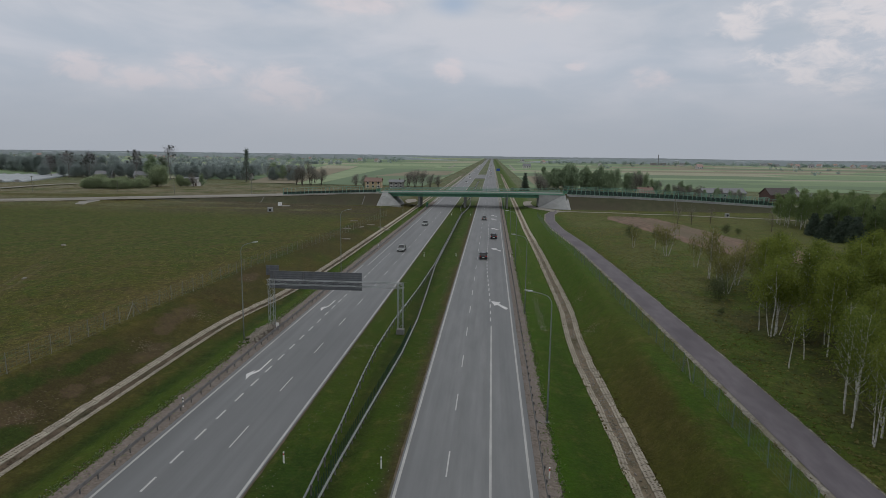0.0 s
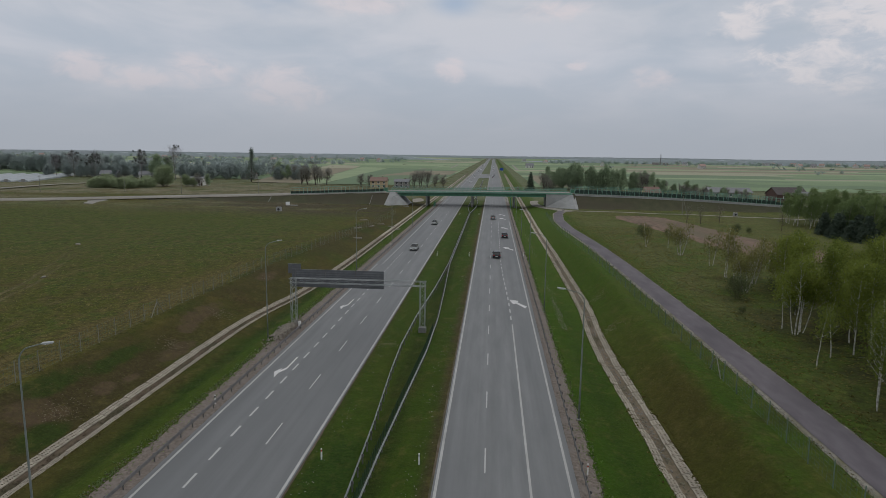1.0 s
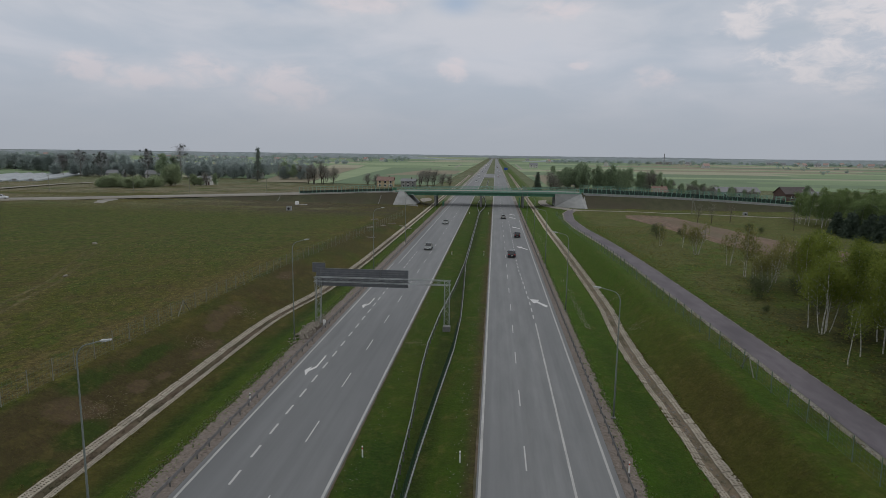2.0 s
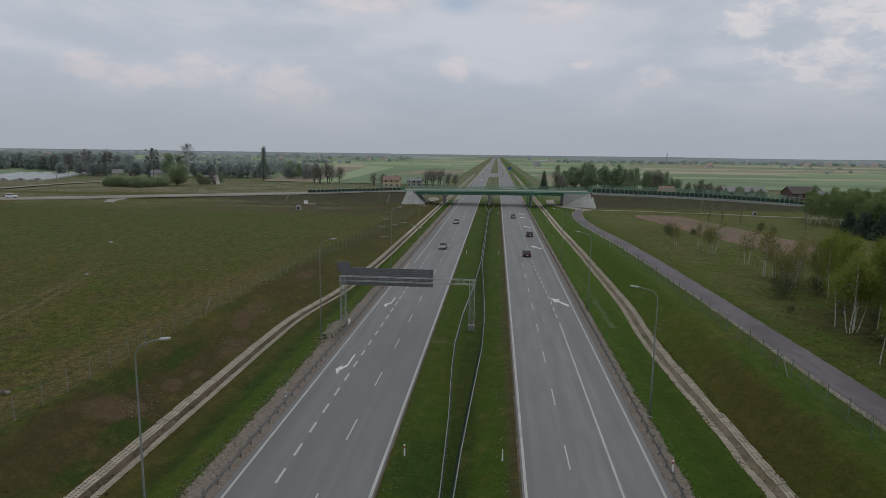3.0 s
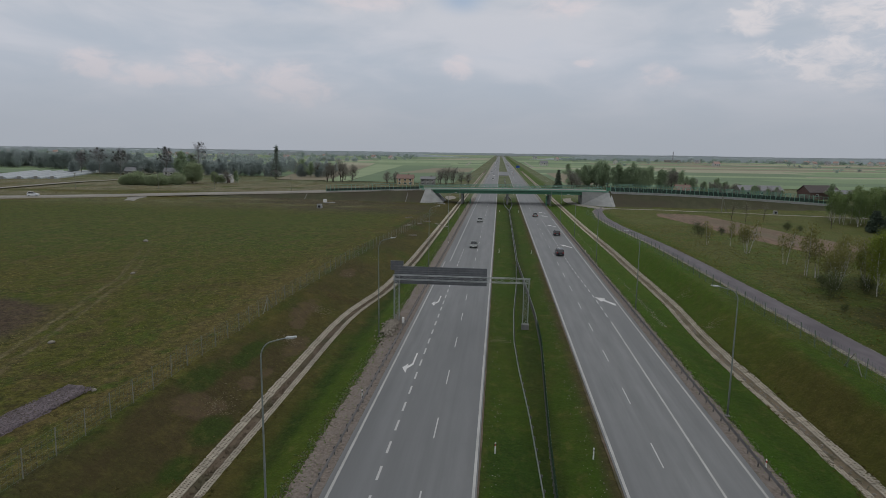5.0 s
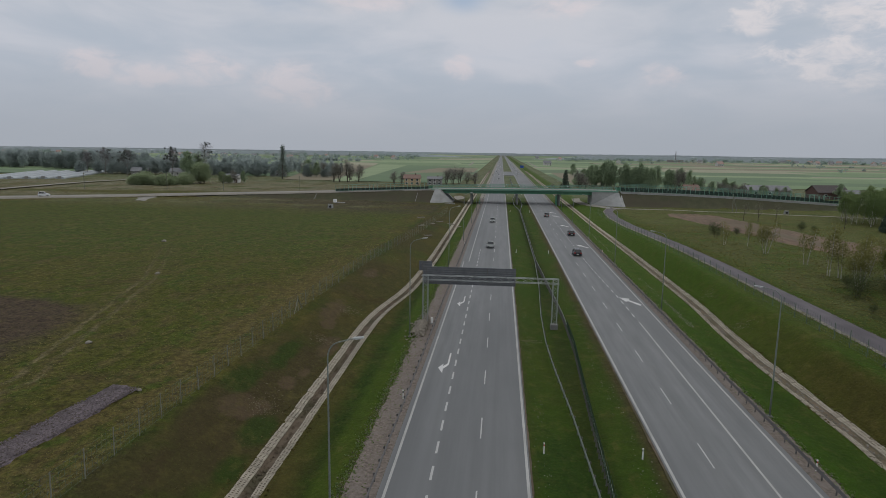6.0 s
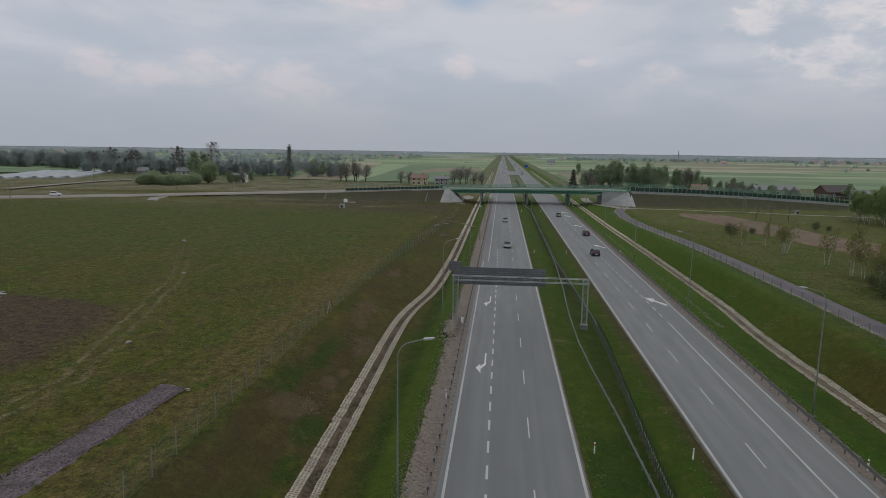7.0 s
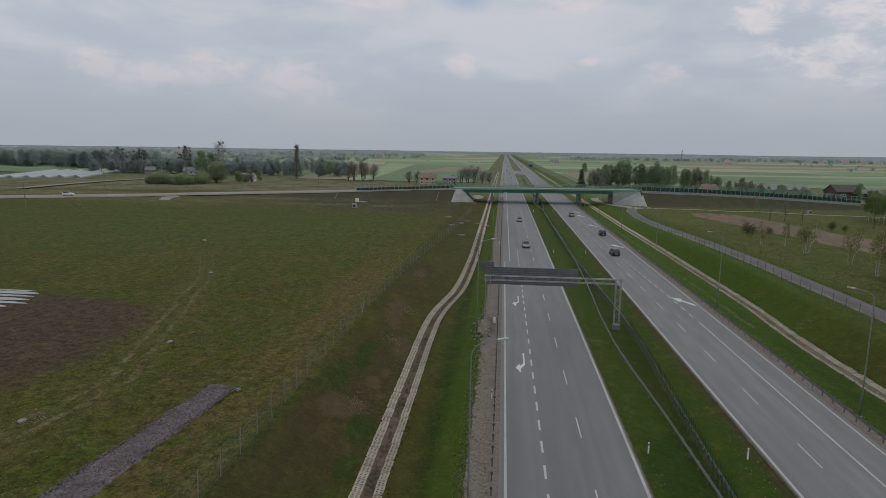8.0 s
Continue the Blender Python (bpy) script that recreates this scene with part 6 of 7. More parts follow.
clods("median_specks", "line of pale chips across the median", 80, lambda: (-16.6 + 2.6 * cr.random() ** 1.2, 73.6 + cr.gauss(0, 0.7)), 0.025, 0.08, "fallow")
clods("bank_specks", "pale bare patches of dug earth on the bank", 500, lambda: (lambda q: (q[0] + cr.gauss(0, 0.7), q[1] + cr.gauss(0, 1.0)))(cr.choice(((-40.5, 48.5), (-40.8, 68.0), (-41.0, 82.0), (13.6, 83.0), (14.5, 100.0)))), 0.02, 0.07, "fallow")
for x, y, r in ((-77.0, 94.6, 0.36), (-63.9, 58.4, 0.34), (-96.0, 130.3, 0.5), (-50.9, 46.6, 0.22), (-64.6, 38.2, 0.3)):
    bm = bmesh.new()
    bmesh.ops.create_icosphere(bm, subdivisions=3, radius=r)
    for v in bm.verts:
        v.co *= 1 + 0.45 * noise.noise(v.co * 1.3 / r + Vector((x, y, 0))) + 0.12 * noise.noise(v.co * 4 / r)
        v.co.z = v.co.z * 0.62 + r * 0.25
    b = tagged(part("boulder", bm, "sandy_gravel"), "pale boulder lying in the field", "boulder", "boulders in the field")
    b.location = (x, y, land(x, y))


# tufts of grass and weeds
def tufts(name, label, n, where, s0, s1, mat="grass_blade", up=1.0):
    v, f = [], []
    for _ in range(n):
        x, y = where()
        z = land(x, y)
        s = cr.uniform(s0, s1)
        for _k in range(3):
            a = cr.uniform(0, 6.28)
            dx, dy = math.cos(a) * s * 0.5, math.sin(a) * s * 0.5
            lx, ly = cr.gauss(0, 0.3) * s * (2 - up), cr.gauss(0, 0.3) * s * (2 - up)
            i = len(v)
            v += [(x - dx, y - dy, z - 0.03), (x + dx, y + dy, z - 0.03), (x + dx * 0.4 + lx, y + dy * 0.4 + ly, z + s * cr.uniform(0.5, 0.9) * up), (x - dx * 0.6 + lx, y - dy * 0.6 + ly, z + s * cr.uniform(0.4, 0.8) * up)]
            f.append((i, i + 1, i + 2, i + 3))
    return tagged(new(name, mesh_of(name, v, f, mat)), label, "grass", kind="stuff")


def by_ditch():
    y = pick_y()
    return (lerp_table(DITCH_L, y) + cr.choice((-1, 1)) * (1.15 + abs(cr.gauss(0, 0.22))), y) if cr.random() < 0.5 else (lerp_table(DITCH_R, y) + cr.choice((-1, 1)) * (1.0 + abs(cr.gauss(0, 0.22))), y)


tufts("ditch_weeds", "weeds along the edges of the ditches", 1300, by_ditch, 0.08, 0.24, "bank_blade", 0.6)
tufts("shoulder_weeds", "weeds along the gravel shoulders", 4200, lambda: (cr.choice((-30.45 + cr.gauss(0, 0.25), -30.3 + cr.gauss(0, 0.4), 5.4 + cr.gauss(0, 0.25), cr.uniform(-30, -28.3), cr.uniform(4.1, 5.3))), pick_y()), 0.06, 0.18, "grove_leaf")


def in_field():
    while True:
        x, y = -46.5 - 75 * cr.random() ** 1.7, pick_y(1.6, 27, 135)
        if not (x < -70 and 38 < y < 79) and not (-57 < x < -51 and y < 48):
            return x, y


def on_bank():
    y = pick_y(1.5, 27, 150)
    dl, dr = lerp_table(DITCH_L, y), lerp_table(DITCH_R, y)
    return (cr.uniform(-45.4, dl - 1.4), y) if cr.random() < 0.55 else (cr.uniform(dr + 1.2, 17.2), y)


def in_meadow():
    y = pick_y(1.3, 36, 200)
    x = lerp_table(SERVICE, y) + 2.4 + 34 * cr.random() ** 1.3
    return x, y


def on_verge():
    y = pick_y(1.5, 27, 140)
    k = cr.random()
    if k < 0.45:
        return cr.choice((cr.uniform(-16.3, -12.6), cr.uniform(-11.2, -7.5))), y
    return (cr.uniform(lerp_table(DITCH_L, y) + 1.3, -30.7), y) if k < 0.7 else (cr.uniform(5.6, lerp_table(DITCH_R, y) - 1.2), y)


tufts("margin_weeds", "weeds along the edges of the service road", 1500, lambda: (lambda q: (q[0] + cr.gauss(0, 0.15), q[1]))(by_service()), 0.06, 0.16, "bank_blade", 0.6)
tufts("field_grass", "tufts of dry and green grass in the field", 16000, in_field, 0.06, 0.19, "grass_blade", 0.3)
tufts("bank_grass", "tufts of grass on the banks", 4500, on_bank, 0.05, 0.13, "bank_blade", 0.35)
tufts("meadow_grass", "tufts of rough grass in the meadow", 9000, in_meadow, 0.09, 0.32, "grass_blade", 0.4)
tufts("verge_grass", "short grass of the verges and the median", 4500, on_verge, 0.03, 0.09, "verge_blade", 0.35)

# pale beams lying on the bank by the ditch
beam1 = None
for x, y, a in ((-45.7, 201.3, 35), (-40.1, 186.9, 70), (-39.0, 195.4, 20), (-35.1, 192.7, -30), (-32.1, 186.7, 60), (-42.5, 178.0, 50), (-38.8, 160.0, 12)):
    x, y = out(x, y)
    m = pose(x, y, land(x, y) + 0.12, 0, 0, a)
    if beam1 is None:
        beam1 = thing("beam", "weathered pale timber beams lying on the bank", "beam", "beams lying on the bank", m)
        for off, yaw in ((0.0, 0), (0.45, 5)):
            bm = bmesh.new()
            box(bm, -1.3, 1.3, -0.1, 0.1, -0.12, 0.12, 0.02)
            part("timber", bm, "sandy_gravel", beam1).matrix_basis = pose(0, off, 0, 0, 0, yaw)
    else:
        copy_thing(beam1, m)

# dry sticks raked together on the banks
bm = bmesh.new()
for cx, cy, n in ((-40.5, 48.5, 26), (-40.5, 51.0, 12), (-40.8, 68.0, 26), (-41.0, 82.0, 22), (-42.5, 103.0, 16), (-41.5, 122.0, 14), (13.6, 83.0, 12), (14.5, 100.0, 10)):
    for _ in range(n):
        x, y = cx + cr.gauss(0, 0.7), cy + cr.gauss(0, 0.9)
        a, ln = cr.uniform(0, 6.28), cr.uniform(0.12, 0.45)
        x2, y2 = x + ln * math.cos(a), y + ln * math.sin(a)
        tube(bm, [(x, y, land(x, y) + 0.05), (x2, y2, land(x2, y2) + 0.09)], [0.018, 0.01], 4, False)
tagged(part("dry_sticks", bm, "fallow"), "heaps of dry pale sticks raked together on the banks", "sticks", kind="stuff")


# ---- trees ----
def crown_mesh(name, centres, per, spread, size, mat, rng, flat=0.8):
    """Many small leaves scattered round clump centres."""
    n = len(centres) * per
    c = np.repeat(np.array(centres, float), per, axis=0)
    p = c + rng.normal(0, 1, (n, 3)) * np.array([spread, spread, spread * flat])
    u = rng.normal(0, 1, (n, 3))
    u /= np.linalg.norm(u, axis=1, keepdims=True)
    w = np.cross(u, rng.normal(0, 1, (n, 3)))
    w /= np.linalg.norm(w, axis=1, keepdims=True)
    s = size * rng.uniform(0.6, 1.3, (n, 1))
    v = np.stack([p - u * s - w * s * 0.6, p + u * s - w * s * 0.6, p + u * s + w * s * 0.6, p - u * s + w * s * 0.6], 1).reshape(-1, 3)
    f = np.arange(n * 4).reshape(-1, 4)
    return mesh_of(name, v.tolist(), f.tolist(), mat)


def limb(bm, p, d, length, r, rng, bend=0.25, up=0.15, n=4, sides=5):
    pts, rad = [Vector(p)], [r]
    d = Vector(d).normalized()
    for i in range(n):
        d = (d + Vector((rng.uniform(-bend, bend), rng.uniform(-bend, bend), up + rng.uniform(-bend, bend) * 0.5))).normalized()
        pts.append(pts[-1] + d * length / n)
        rad.append(r * (1 - (i + 1) / n * 0.8))
    tube(bm, pts, rad, sides)
    return pts


def broadleaf(name, label, category, group, height, crown_w, bark, leaf, seed, m, first=0.3, limbs=11, per=26, size=0.16, trunk_r=None, stems=1, leafy=1.0, spread=0.55, droop=0.0, fan=0.14):
    """A tree: tapered stems, limbs with twigs, and a crown of leaf clumps round the twigs."""
    rng = random.Random(seed)
    nrg = np.random.default_rng(seed)
    g = thing(name, label, category, group, m)
    centres = []
    wood = bmesh.new()
    for s in range(stems):
        a = 6.28 * s / max(1, stems) + rng.uniform(-0.4, 0.4)
        lean = 0.0 if stems == 1 else fan
        r = (trunk_r or height * 0.011) * (1.0 if s == 0 else 0.75)
        hh = height * (1.0 if s == 0 else rng.uniform(0.75, 0.95))
        pts = limb(wood, (0.25 * math.cos(a) * (stems > 1), 0.25 * math.sin(a) * (stems > 1), -0.3), (lean * math.cos(a) + rng.uniform(-0.05, 0.05), lean * math.sin(a) + rng.uniform(-0.05, 0.05), 1), hh * 0.94, r, rng, 0.07, 0.1, 8, 7)
        for k in range(limbs):
            t = first + (0.97 - first) * (k + rng.random()) / limbs
            i = min(len(pts) - 2, int(t * 8))
            q = pts[i].lerp(pts[i + 1], t * 8 - i)
            b = rng.uniform(0, 6.28)
            ln = crown_w * 0.5 * (1.15 - 0.85 * max(0.0, (t - first) / (1 - first))) * rng.uniform(0.7, 1.1)
            lp = limb(wood, q, (math.cos(b), math.sin(b), 0.75 - droop), ln, r * 0.42 * (1.2 - t), rng, 0.3, 0.12 - droop * 0.2, 4, 4)
            for j in (2, 3, 4):
                centres.append(lp[j])
                if rng.random() < 0.7:
                    tw = limb(wood, lp[j], (rng.uniform(-1, 1), rng.uniform(-1, 1), rng.uniform(-0.3, 0.8)), ln * 0.35, r * 0.14, rng, 0.3, 0.0, 2, 3)
                    centres.append(tw[-1])
        centres.append(pts[-1])
    part("trunk", wood, bark, g)
    keep = [tuple(c) for c in centres if rng.random() < leafy]
    if keep:
        part("crown", crown_mesh("crown", keep, per, spread, size, leaf, nrg), leaf, g)
    return g


def conifer(label, height, w, seed, m, group=""):
    rng = random.Random(seed)
    g = thing("spruce", label, "tree", group, m)
    wood = bmesh.new()
    tube(wood, [(0, 0, -0.3), (0, 0, height * 0.96)], [height * 0.014, 0.02], 6)
    centres = []
    tiers = 13
    for k in range(tiers):
        t = k / tiers
        z = height * (0.08 + 0.9 * t)
        ln = w * 0.5 * (1 - t) + 0.1
        nb = 7 if t < 0.7 else 4
        for b in range(nb):
            a = 6.28 * b / nb + rng.uniform(-0.3, 0.3)
            l2 = ln * rng.uniform(0.75, 1.1)
            tube(wood, [(0, 0, z), (l2 * math.cos(a), l2 * math.sin(a), z - 0.22 * l2)], [0.03, 0.01], 3, False)
            for q in (0.35, 0.65, 0.95):
                centres.append((l2 * q * math.cos(a), l2 * q * math.sin(a), z - 0.2 * l2 * q))
    part("trunk", wood, "bark", g)
    part("crown", crown_mesh("crown", centres, 18, 0.26, 0.20, "needle", np.random.default_rng(seed), 0.5), "needle", g)
    return g


def stand_at(x, y, rng, s0=0.85, s1=1.15):
    s = rng.uniform(s0, s1) * (1.05 if y > 300 else 1.0)
    x, y = out(x, y)
    return pose(x, y, land(x, y) - 0.05, rng.uniform(-2, 2), rng.uniform(-2, 2), rng.uniform(0, 360)) @ Matrix.Diagonal((s, s, s * rng.uniform(0.92, 1.08), 1))


tr = random.Random(31)
# birches beside the service road
BIRCH = "birches beside the service road"
birches = [
    broadleaf("birch", "white birch with several leaning stems and fresh green leaves", "tree", BIRCH, 11.2, 4.6, "birch_bark", "birch_leaf", 1, stand_at(33.6, 74.5, tr, 1.0, 1.0), 0.42, 13, 30, 0.08, 0.09, 3, 0.85, 0.48, 0.0, 0.24),
    broadleaf("birch", "white birch with long bare side limbs and sparse leaves", "tree", BIRCH, 9.8, 4.6, "birch_bark", "birch_leaf", 2, stand_at(29.8, 52.0, tr, 1.0, 1.0), 0.30, 16, 15, 0.07, 0.085, 2, 0.85, 0.45, 0.0, 0.16),
    broadleaf("birch", "thin young birch with sparse green leaves", "tree", BIRCH, 6.6, 2.2, "birch_bark", "birch_leaf", 3, stand_at(30.3, 63.0, tr, 1.0, 1.0), 0.42, 11, 13, 0.07, 0.07, 1, 0.9, 0.38),
    broadleaf("birch", "tall birch with a full green crown", "tree", BIRCH, 10.6, 4.6, "birch_bark", "birch_leaf", 4, stand_at(38.5, 68.0, tr, 1.0, 1.0), 0.24, 20, 40, 0.08, 0.09, 1, 0.9, 0.52),
    broadleaf("birch", "birch just coming into leaf, bare twigs showing", "tree", BIRCH, 8.4, 4.6, "birch_bark", "olive_leaf", 5, stand_at(37.4, 134.0, tr, 1.0, 1.0), 0.32, 14, 9, 0.095, 0.10, 4, 0.8, 0.5, 0.0, 0.3),
    broadleaf("birch", "young birch with sparse brownish olive leaves", "tree", BIRCH, 7.6, 2.4, "birch_bark", "olive_leaf", 6, stand_at(39.4, 120.8, tr, 1.0, 1.0), 0.34, 13, 9, 0.09, 0.08, 2, 0.85, 0.42),
]
for x, y, k, q in ((33.2, 77.2, 2, 1.2), (34.6, 75.6, 0, 0.92), (33.2, 66.0, 2, 1.05), (28.8, 49.3, 1, 1.0), (31.0, 52.6, 2, 1.35), (28.5, 46.0, 1, 0.92), (30.0, 47.4, 2, 1.3), (31.6, 49.6, 1, 0.95), (32.4, 55.0, 3, 0.85), (29.4, 43.6, 3, 0.9), (31.0, 44.8, 1, 1.0),
                   (33.0, 146.0, 5, 0.75), (37.6, 144.5, 5, 0.85), (38.4, 110.6, 5, 1.15), (39.4, 108.6, 5, 1.2), (41.3, 105.6, 4, 1.0), (42.2, 98.7, 5, 1.2), (36.9, 98.2, 4, 0.95), (43.5, 101.0, 0, 0.8), (45.0, 113.0, 5, 1.0), (49.0, 119.0, 5, 0.9), (47.0, 108.0, 4, 1.0)):
    copy_thing(birches[k], stand_at(x, y, tr, q * 0.96, q * 1.04))
placed = [(33.6, 74.5), (29.8, 52.0), (30.3, 63.0), (38.5, 68.0)]
tries = 0
while len(placed) < 105 and tries < 4000:
    tries += 1
    y = tr.uniform(44, 104)
    x = lerp_table([(44, 32.0), (52, 34.0), (60, 36.0), (76, 36.0), (92, 39.5), (104, 43.5)], y) + 30 * tr.random() ** 1.1
    if all((x - a) ** 2 + (y - b) ** 2 > 2.2 ** 2 for a, b in placed):
        placed.append((x, y))
        copy_thing(birches[tr.choice((0, 1, 3, 3, 3, 3, 2))], stand_at(x, y, tr, 0.84, 1.06))
# undergrowth
shrub = broadleaf("shrub", "dark twiggy shrub beside the birches", "shrub", "shrubs in the meadow", 4.2, 3.4, "bark", "dull_leaf", 9, stand_at(33.8, 93.0, tr), 0.15, 10, 11, 0.075, 0.05, 3)
for x, y, s in ((36.6, 162.6, 1.1), (44.5, 169.5, 0.6), (36.0, 99.5, 0.6), (68.6, 186.2, 0.75), (71.6, 184.4, 0.55), (31.0, 84.0, 0.3), (40.5, 96.0, 0.7), (44, 93, 0.8), (38.5, 78, 0.7), (36, 58, 0.7), (40, 64, 0.8), (34, 52, 0.6), (36.5, 73, 0.6), (37.5, 84, 0.7), (41, 72, 0.9), (43, 82, 0.9), (46, 90, 0.9), (38, 54, 0.8), (44, 60, 0.9), (35, 47, 0.7), (48, 74, 1.0), (46, 66, 1.0), (50, 84, 1.0)):
    copy_thing(shrub, stand_at(x, y, tr, s * 0.95, s * 1.05))
bare = broadleaf("bare_tree", "small leafless tree beside the sandy path", "tree", "bare trees by the path", 6.0, 4.0, "bark", "bud_leaf", 12, stand_at(67.0, 212.5, tr), 0.3, 12, 8, 0.07, 0.11, 1, 0.7)
for x, y in ((75.0, 218.0), (63.5, 216.0), (86.0, 196.0)):
    copy_thing(bare, stand_at(x, y, tr, 0.8, 1.0))

# the wood at the end of the path
WOOD = "trees of the wood by the path"
wood_trees = [
    broadleaf("wood_tree", "tall slender green tree at the edge of a wood", "tree", WOOD, 13.0, 4.2, "birch_bark", "grove_leaf", 21, stand_at(101, 226, tr), 0.25, 14, 34, 0.11, 0.11),
    broadleaf("wood_tree", "dense green tree in a wood", "tree", WOOD, 12.4, 5.0, "birch_bark", "grove_leaf", 22, stand_at(104, 215, tr), 0.2, 14, 38, 0.115, 0.12),
]
placed = [(101, 226), (104, 215)]
tries = 0
while len(placed) < 160 and tries < 6000:
    tries += 1
    y = tr.uniform(150, 236)
    x = lerp_table([(150, 108), (178, 98), (200, 97), (228, 100), (236, 104)], y) + 48 * tr.random() ** 1.3
    if all((x - a) ** 2 + (y - b) ** 2 > 2.3 ** 2 for a, b in placed):
        placed.append((x, y))
        copy_thing(wood_trees[tr.random() < 0.55], stand_at(x, y, tr, 0.8, 1.12))
thick = conifer("dark low conifer at the edge of the wood", 6.5, 5.0, 41, stand_at(95, 183, tr), "conifers at the edge of the wood")
for x, y, s in ((104, 189, 1.3), (108, 186, 1.4), (112, 183, 1.3), (116, 180, 1.3), (120, 178, 1.2), (94.5, 188, 0.9), (93.5, 178.5, 1.0), (97, 176, 1.1), (96.5, 192.5, 0.85), (92.5, 171, 0.9), (95, 168, 1.0), (98, 185, 1.15)):
    copy_thing(thick, stand_at(x, y, tr, s, s))

# woodland and rows of trees beyond the crossing road, colours lightened to imitate distance haze
FAR = "trees beyond the crossing road"
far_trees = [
    broadleaf("roadside_tree", "green tree dulled by painted haze beyond the country road", "tree", FAR, 12.0, 8.5, "haze_bark", "mid_haze_leaf", 51, stand_at(60, 392, tr), 0.08, 13, 22, 0.28, 0.16, 1, 1.0, 0.8),
    broadleaf("roadside_tree", "green tree beyond the country road", "tree", FAR, 11.0, 7.0, "haze_bark", "mid_haze_leaf", 52, stand_at(70, 388, tr), 0.08, 13, 24, 0.26, 0.15, 1, 1.0, 0.7),
    broadleaf("roadside_tree", "broad green tree beyond the country road", "tree", FAR, 12.0, 9.0, "haze_bark", "mid_haze_leaf", 53, stand_at(-249, 431, tr), 0.08, 14, 26, 0.26, 0.16, 1, 1.0, 0.7),
    broadleaf("bare_tree", "brown tree just coming into bud", "tree", FAR, 10.0, 8.5, "bark", "far_haze_bud", 54, stand_at(-124, 425, tr), 0.22, 20, 9, 0.15, 0.26, 2, 0.8, 0.75, 0.0, 0.2),
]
def mistletoe_tree(label, height, w, balls, seed, m):
    """A tall leafless tree: fine twigs round the limbs, and dark round clumps of mistletoe."""
    g = broadleaf("bare_tree", label, "tree", "tall bare trees by the farm", height, w, "haze_bark", "twig_haze", seed, m, 0.34, 26, 16, 0.15, height * 0.016, 1, 1.0, 1.0)
    rng = random.Random(seed)
    for _ in range(balls):
        a, r, z = rng.uniform(0, 6.28), w * 0.36 * rng.random() ** 0.6, height * rng.uniform(0.55, 1.0)
        part("mistletoe_ball", crown_mesh("mistletoe_ball", [(r * math.cos(a), r * math.sin(a), z)], 80, rng.uniform(0.32, 0.5), 0.17, "mistletoe", np.random.default_rng(seed + _), 1.0), "mistletoe", g)["kind"] = "stuff"
    return g


for i, (x, y, hh, w, nb) in enumerate(((-338, 450, 18.0, 13, 12), (-318, 442, 21.0, 17, 12), (-292, 428, 18.0, 17, 26), (-262, 436, 20.5, 15, 26))):
    mistletoe_tree("tall bare tree with dark balls of mistletoe", hh, w, nb, 90 + i, stand_at(x, y, tr, 1.0, 1.0))
mistletoe_tree("tall round-crowned bare tree behind a green willow", 24.0, 21, 8, 99, stand_at(-235.5, 436, tr, 1.0, 1.0))
hazy = broadleaf("belt_tree", "woodland belt tree with haze put into its leaf colour", "tree", "trees of the hazy belt", 13.0, 9.5, "haze_bark", "far_haze_leaf", 55, stand_at(-330, 490, tr), 0.04, 15, 30, 0.26, 0.16, 1, 1.0, 1.0)
farm = broadleaf("farm_tree", "leafy tree in haze-paled colour in the old trees round the farm", "tree", "trees round the farm", 12.0, 9.0, "haze_bark", "farm_haze_leaf", 57, stand_at(-270, 456, tr), 0.06, 15, 30, 0.22, 0.2, 2, 1.0, 0.95)
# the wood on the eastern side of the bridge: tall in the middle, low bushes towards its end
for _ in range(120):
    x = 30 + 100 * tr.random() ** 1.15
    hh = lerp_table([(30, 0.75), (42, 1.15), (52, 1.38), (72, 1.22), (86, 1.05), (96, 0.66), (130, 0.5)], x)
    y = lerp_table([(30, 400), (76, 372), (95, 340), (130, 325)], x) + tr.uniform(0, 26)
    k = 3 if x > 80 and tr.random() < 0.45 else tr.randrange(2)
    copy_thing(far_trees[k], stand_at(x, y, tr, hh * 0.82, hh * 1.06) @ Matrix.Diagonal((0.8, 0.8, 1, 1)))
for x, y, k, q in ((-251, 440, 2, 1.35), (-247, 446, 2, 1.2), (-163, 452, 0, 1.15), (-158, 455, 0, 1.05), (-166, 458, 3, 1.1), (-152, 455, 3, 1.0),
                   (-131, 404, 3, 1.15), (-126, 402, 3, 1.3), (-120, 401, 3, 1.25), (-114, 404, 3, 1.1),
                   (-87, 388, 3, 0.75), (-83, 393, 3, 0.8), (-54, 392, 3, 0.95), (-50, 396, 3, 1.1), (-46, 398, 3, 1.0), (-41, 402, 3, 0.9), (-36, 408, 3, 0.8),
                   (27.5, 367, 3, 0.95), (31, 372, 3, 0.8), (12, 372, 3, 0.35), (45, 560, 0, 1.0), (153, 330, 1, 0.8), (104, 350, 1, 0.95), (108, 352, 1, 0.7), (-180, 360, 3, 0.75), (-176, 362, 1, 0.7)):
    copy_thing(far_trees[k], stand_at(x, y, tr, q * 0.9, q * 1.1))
# the old trees round the farm, leaf colour made bluish and pale for haze
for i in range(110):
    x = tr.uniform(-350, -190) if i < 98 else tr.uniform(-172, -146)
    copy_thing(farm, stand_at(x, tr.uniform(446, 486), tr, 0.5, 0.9))
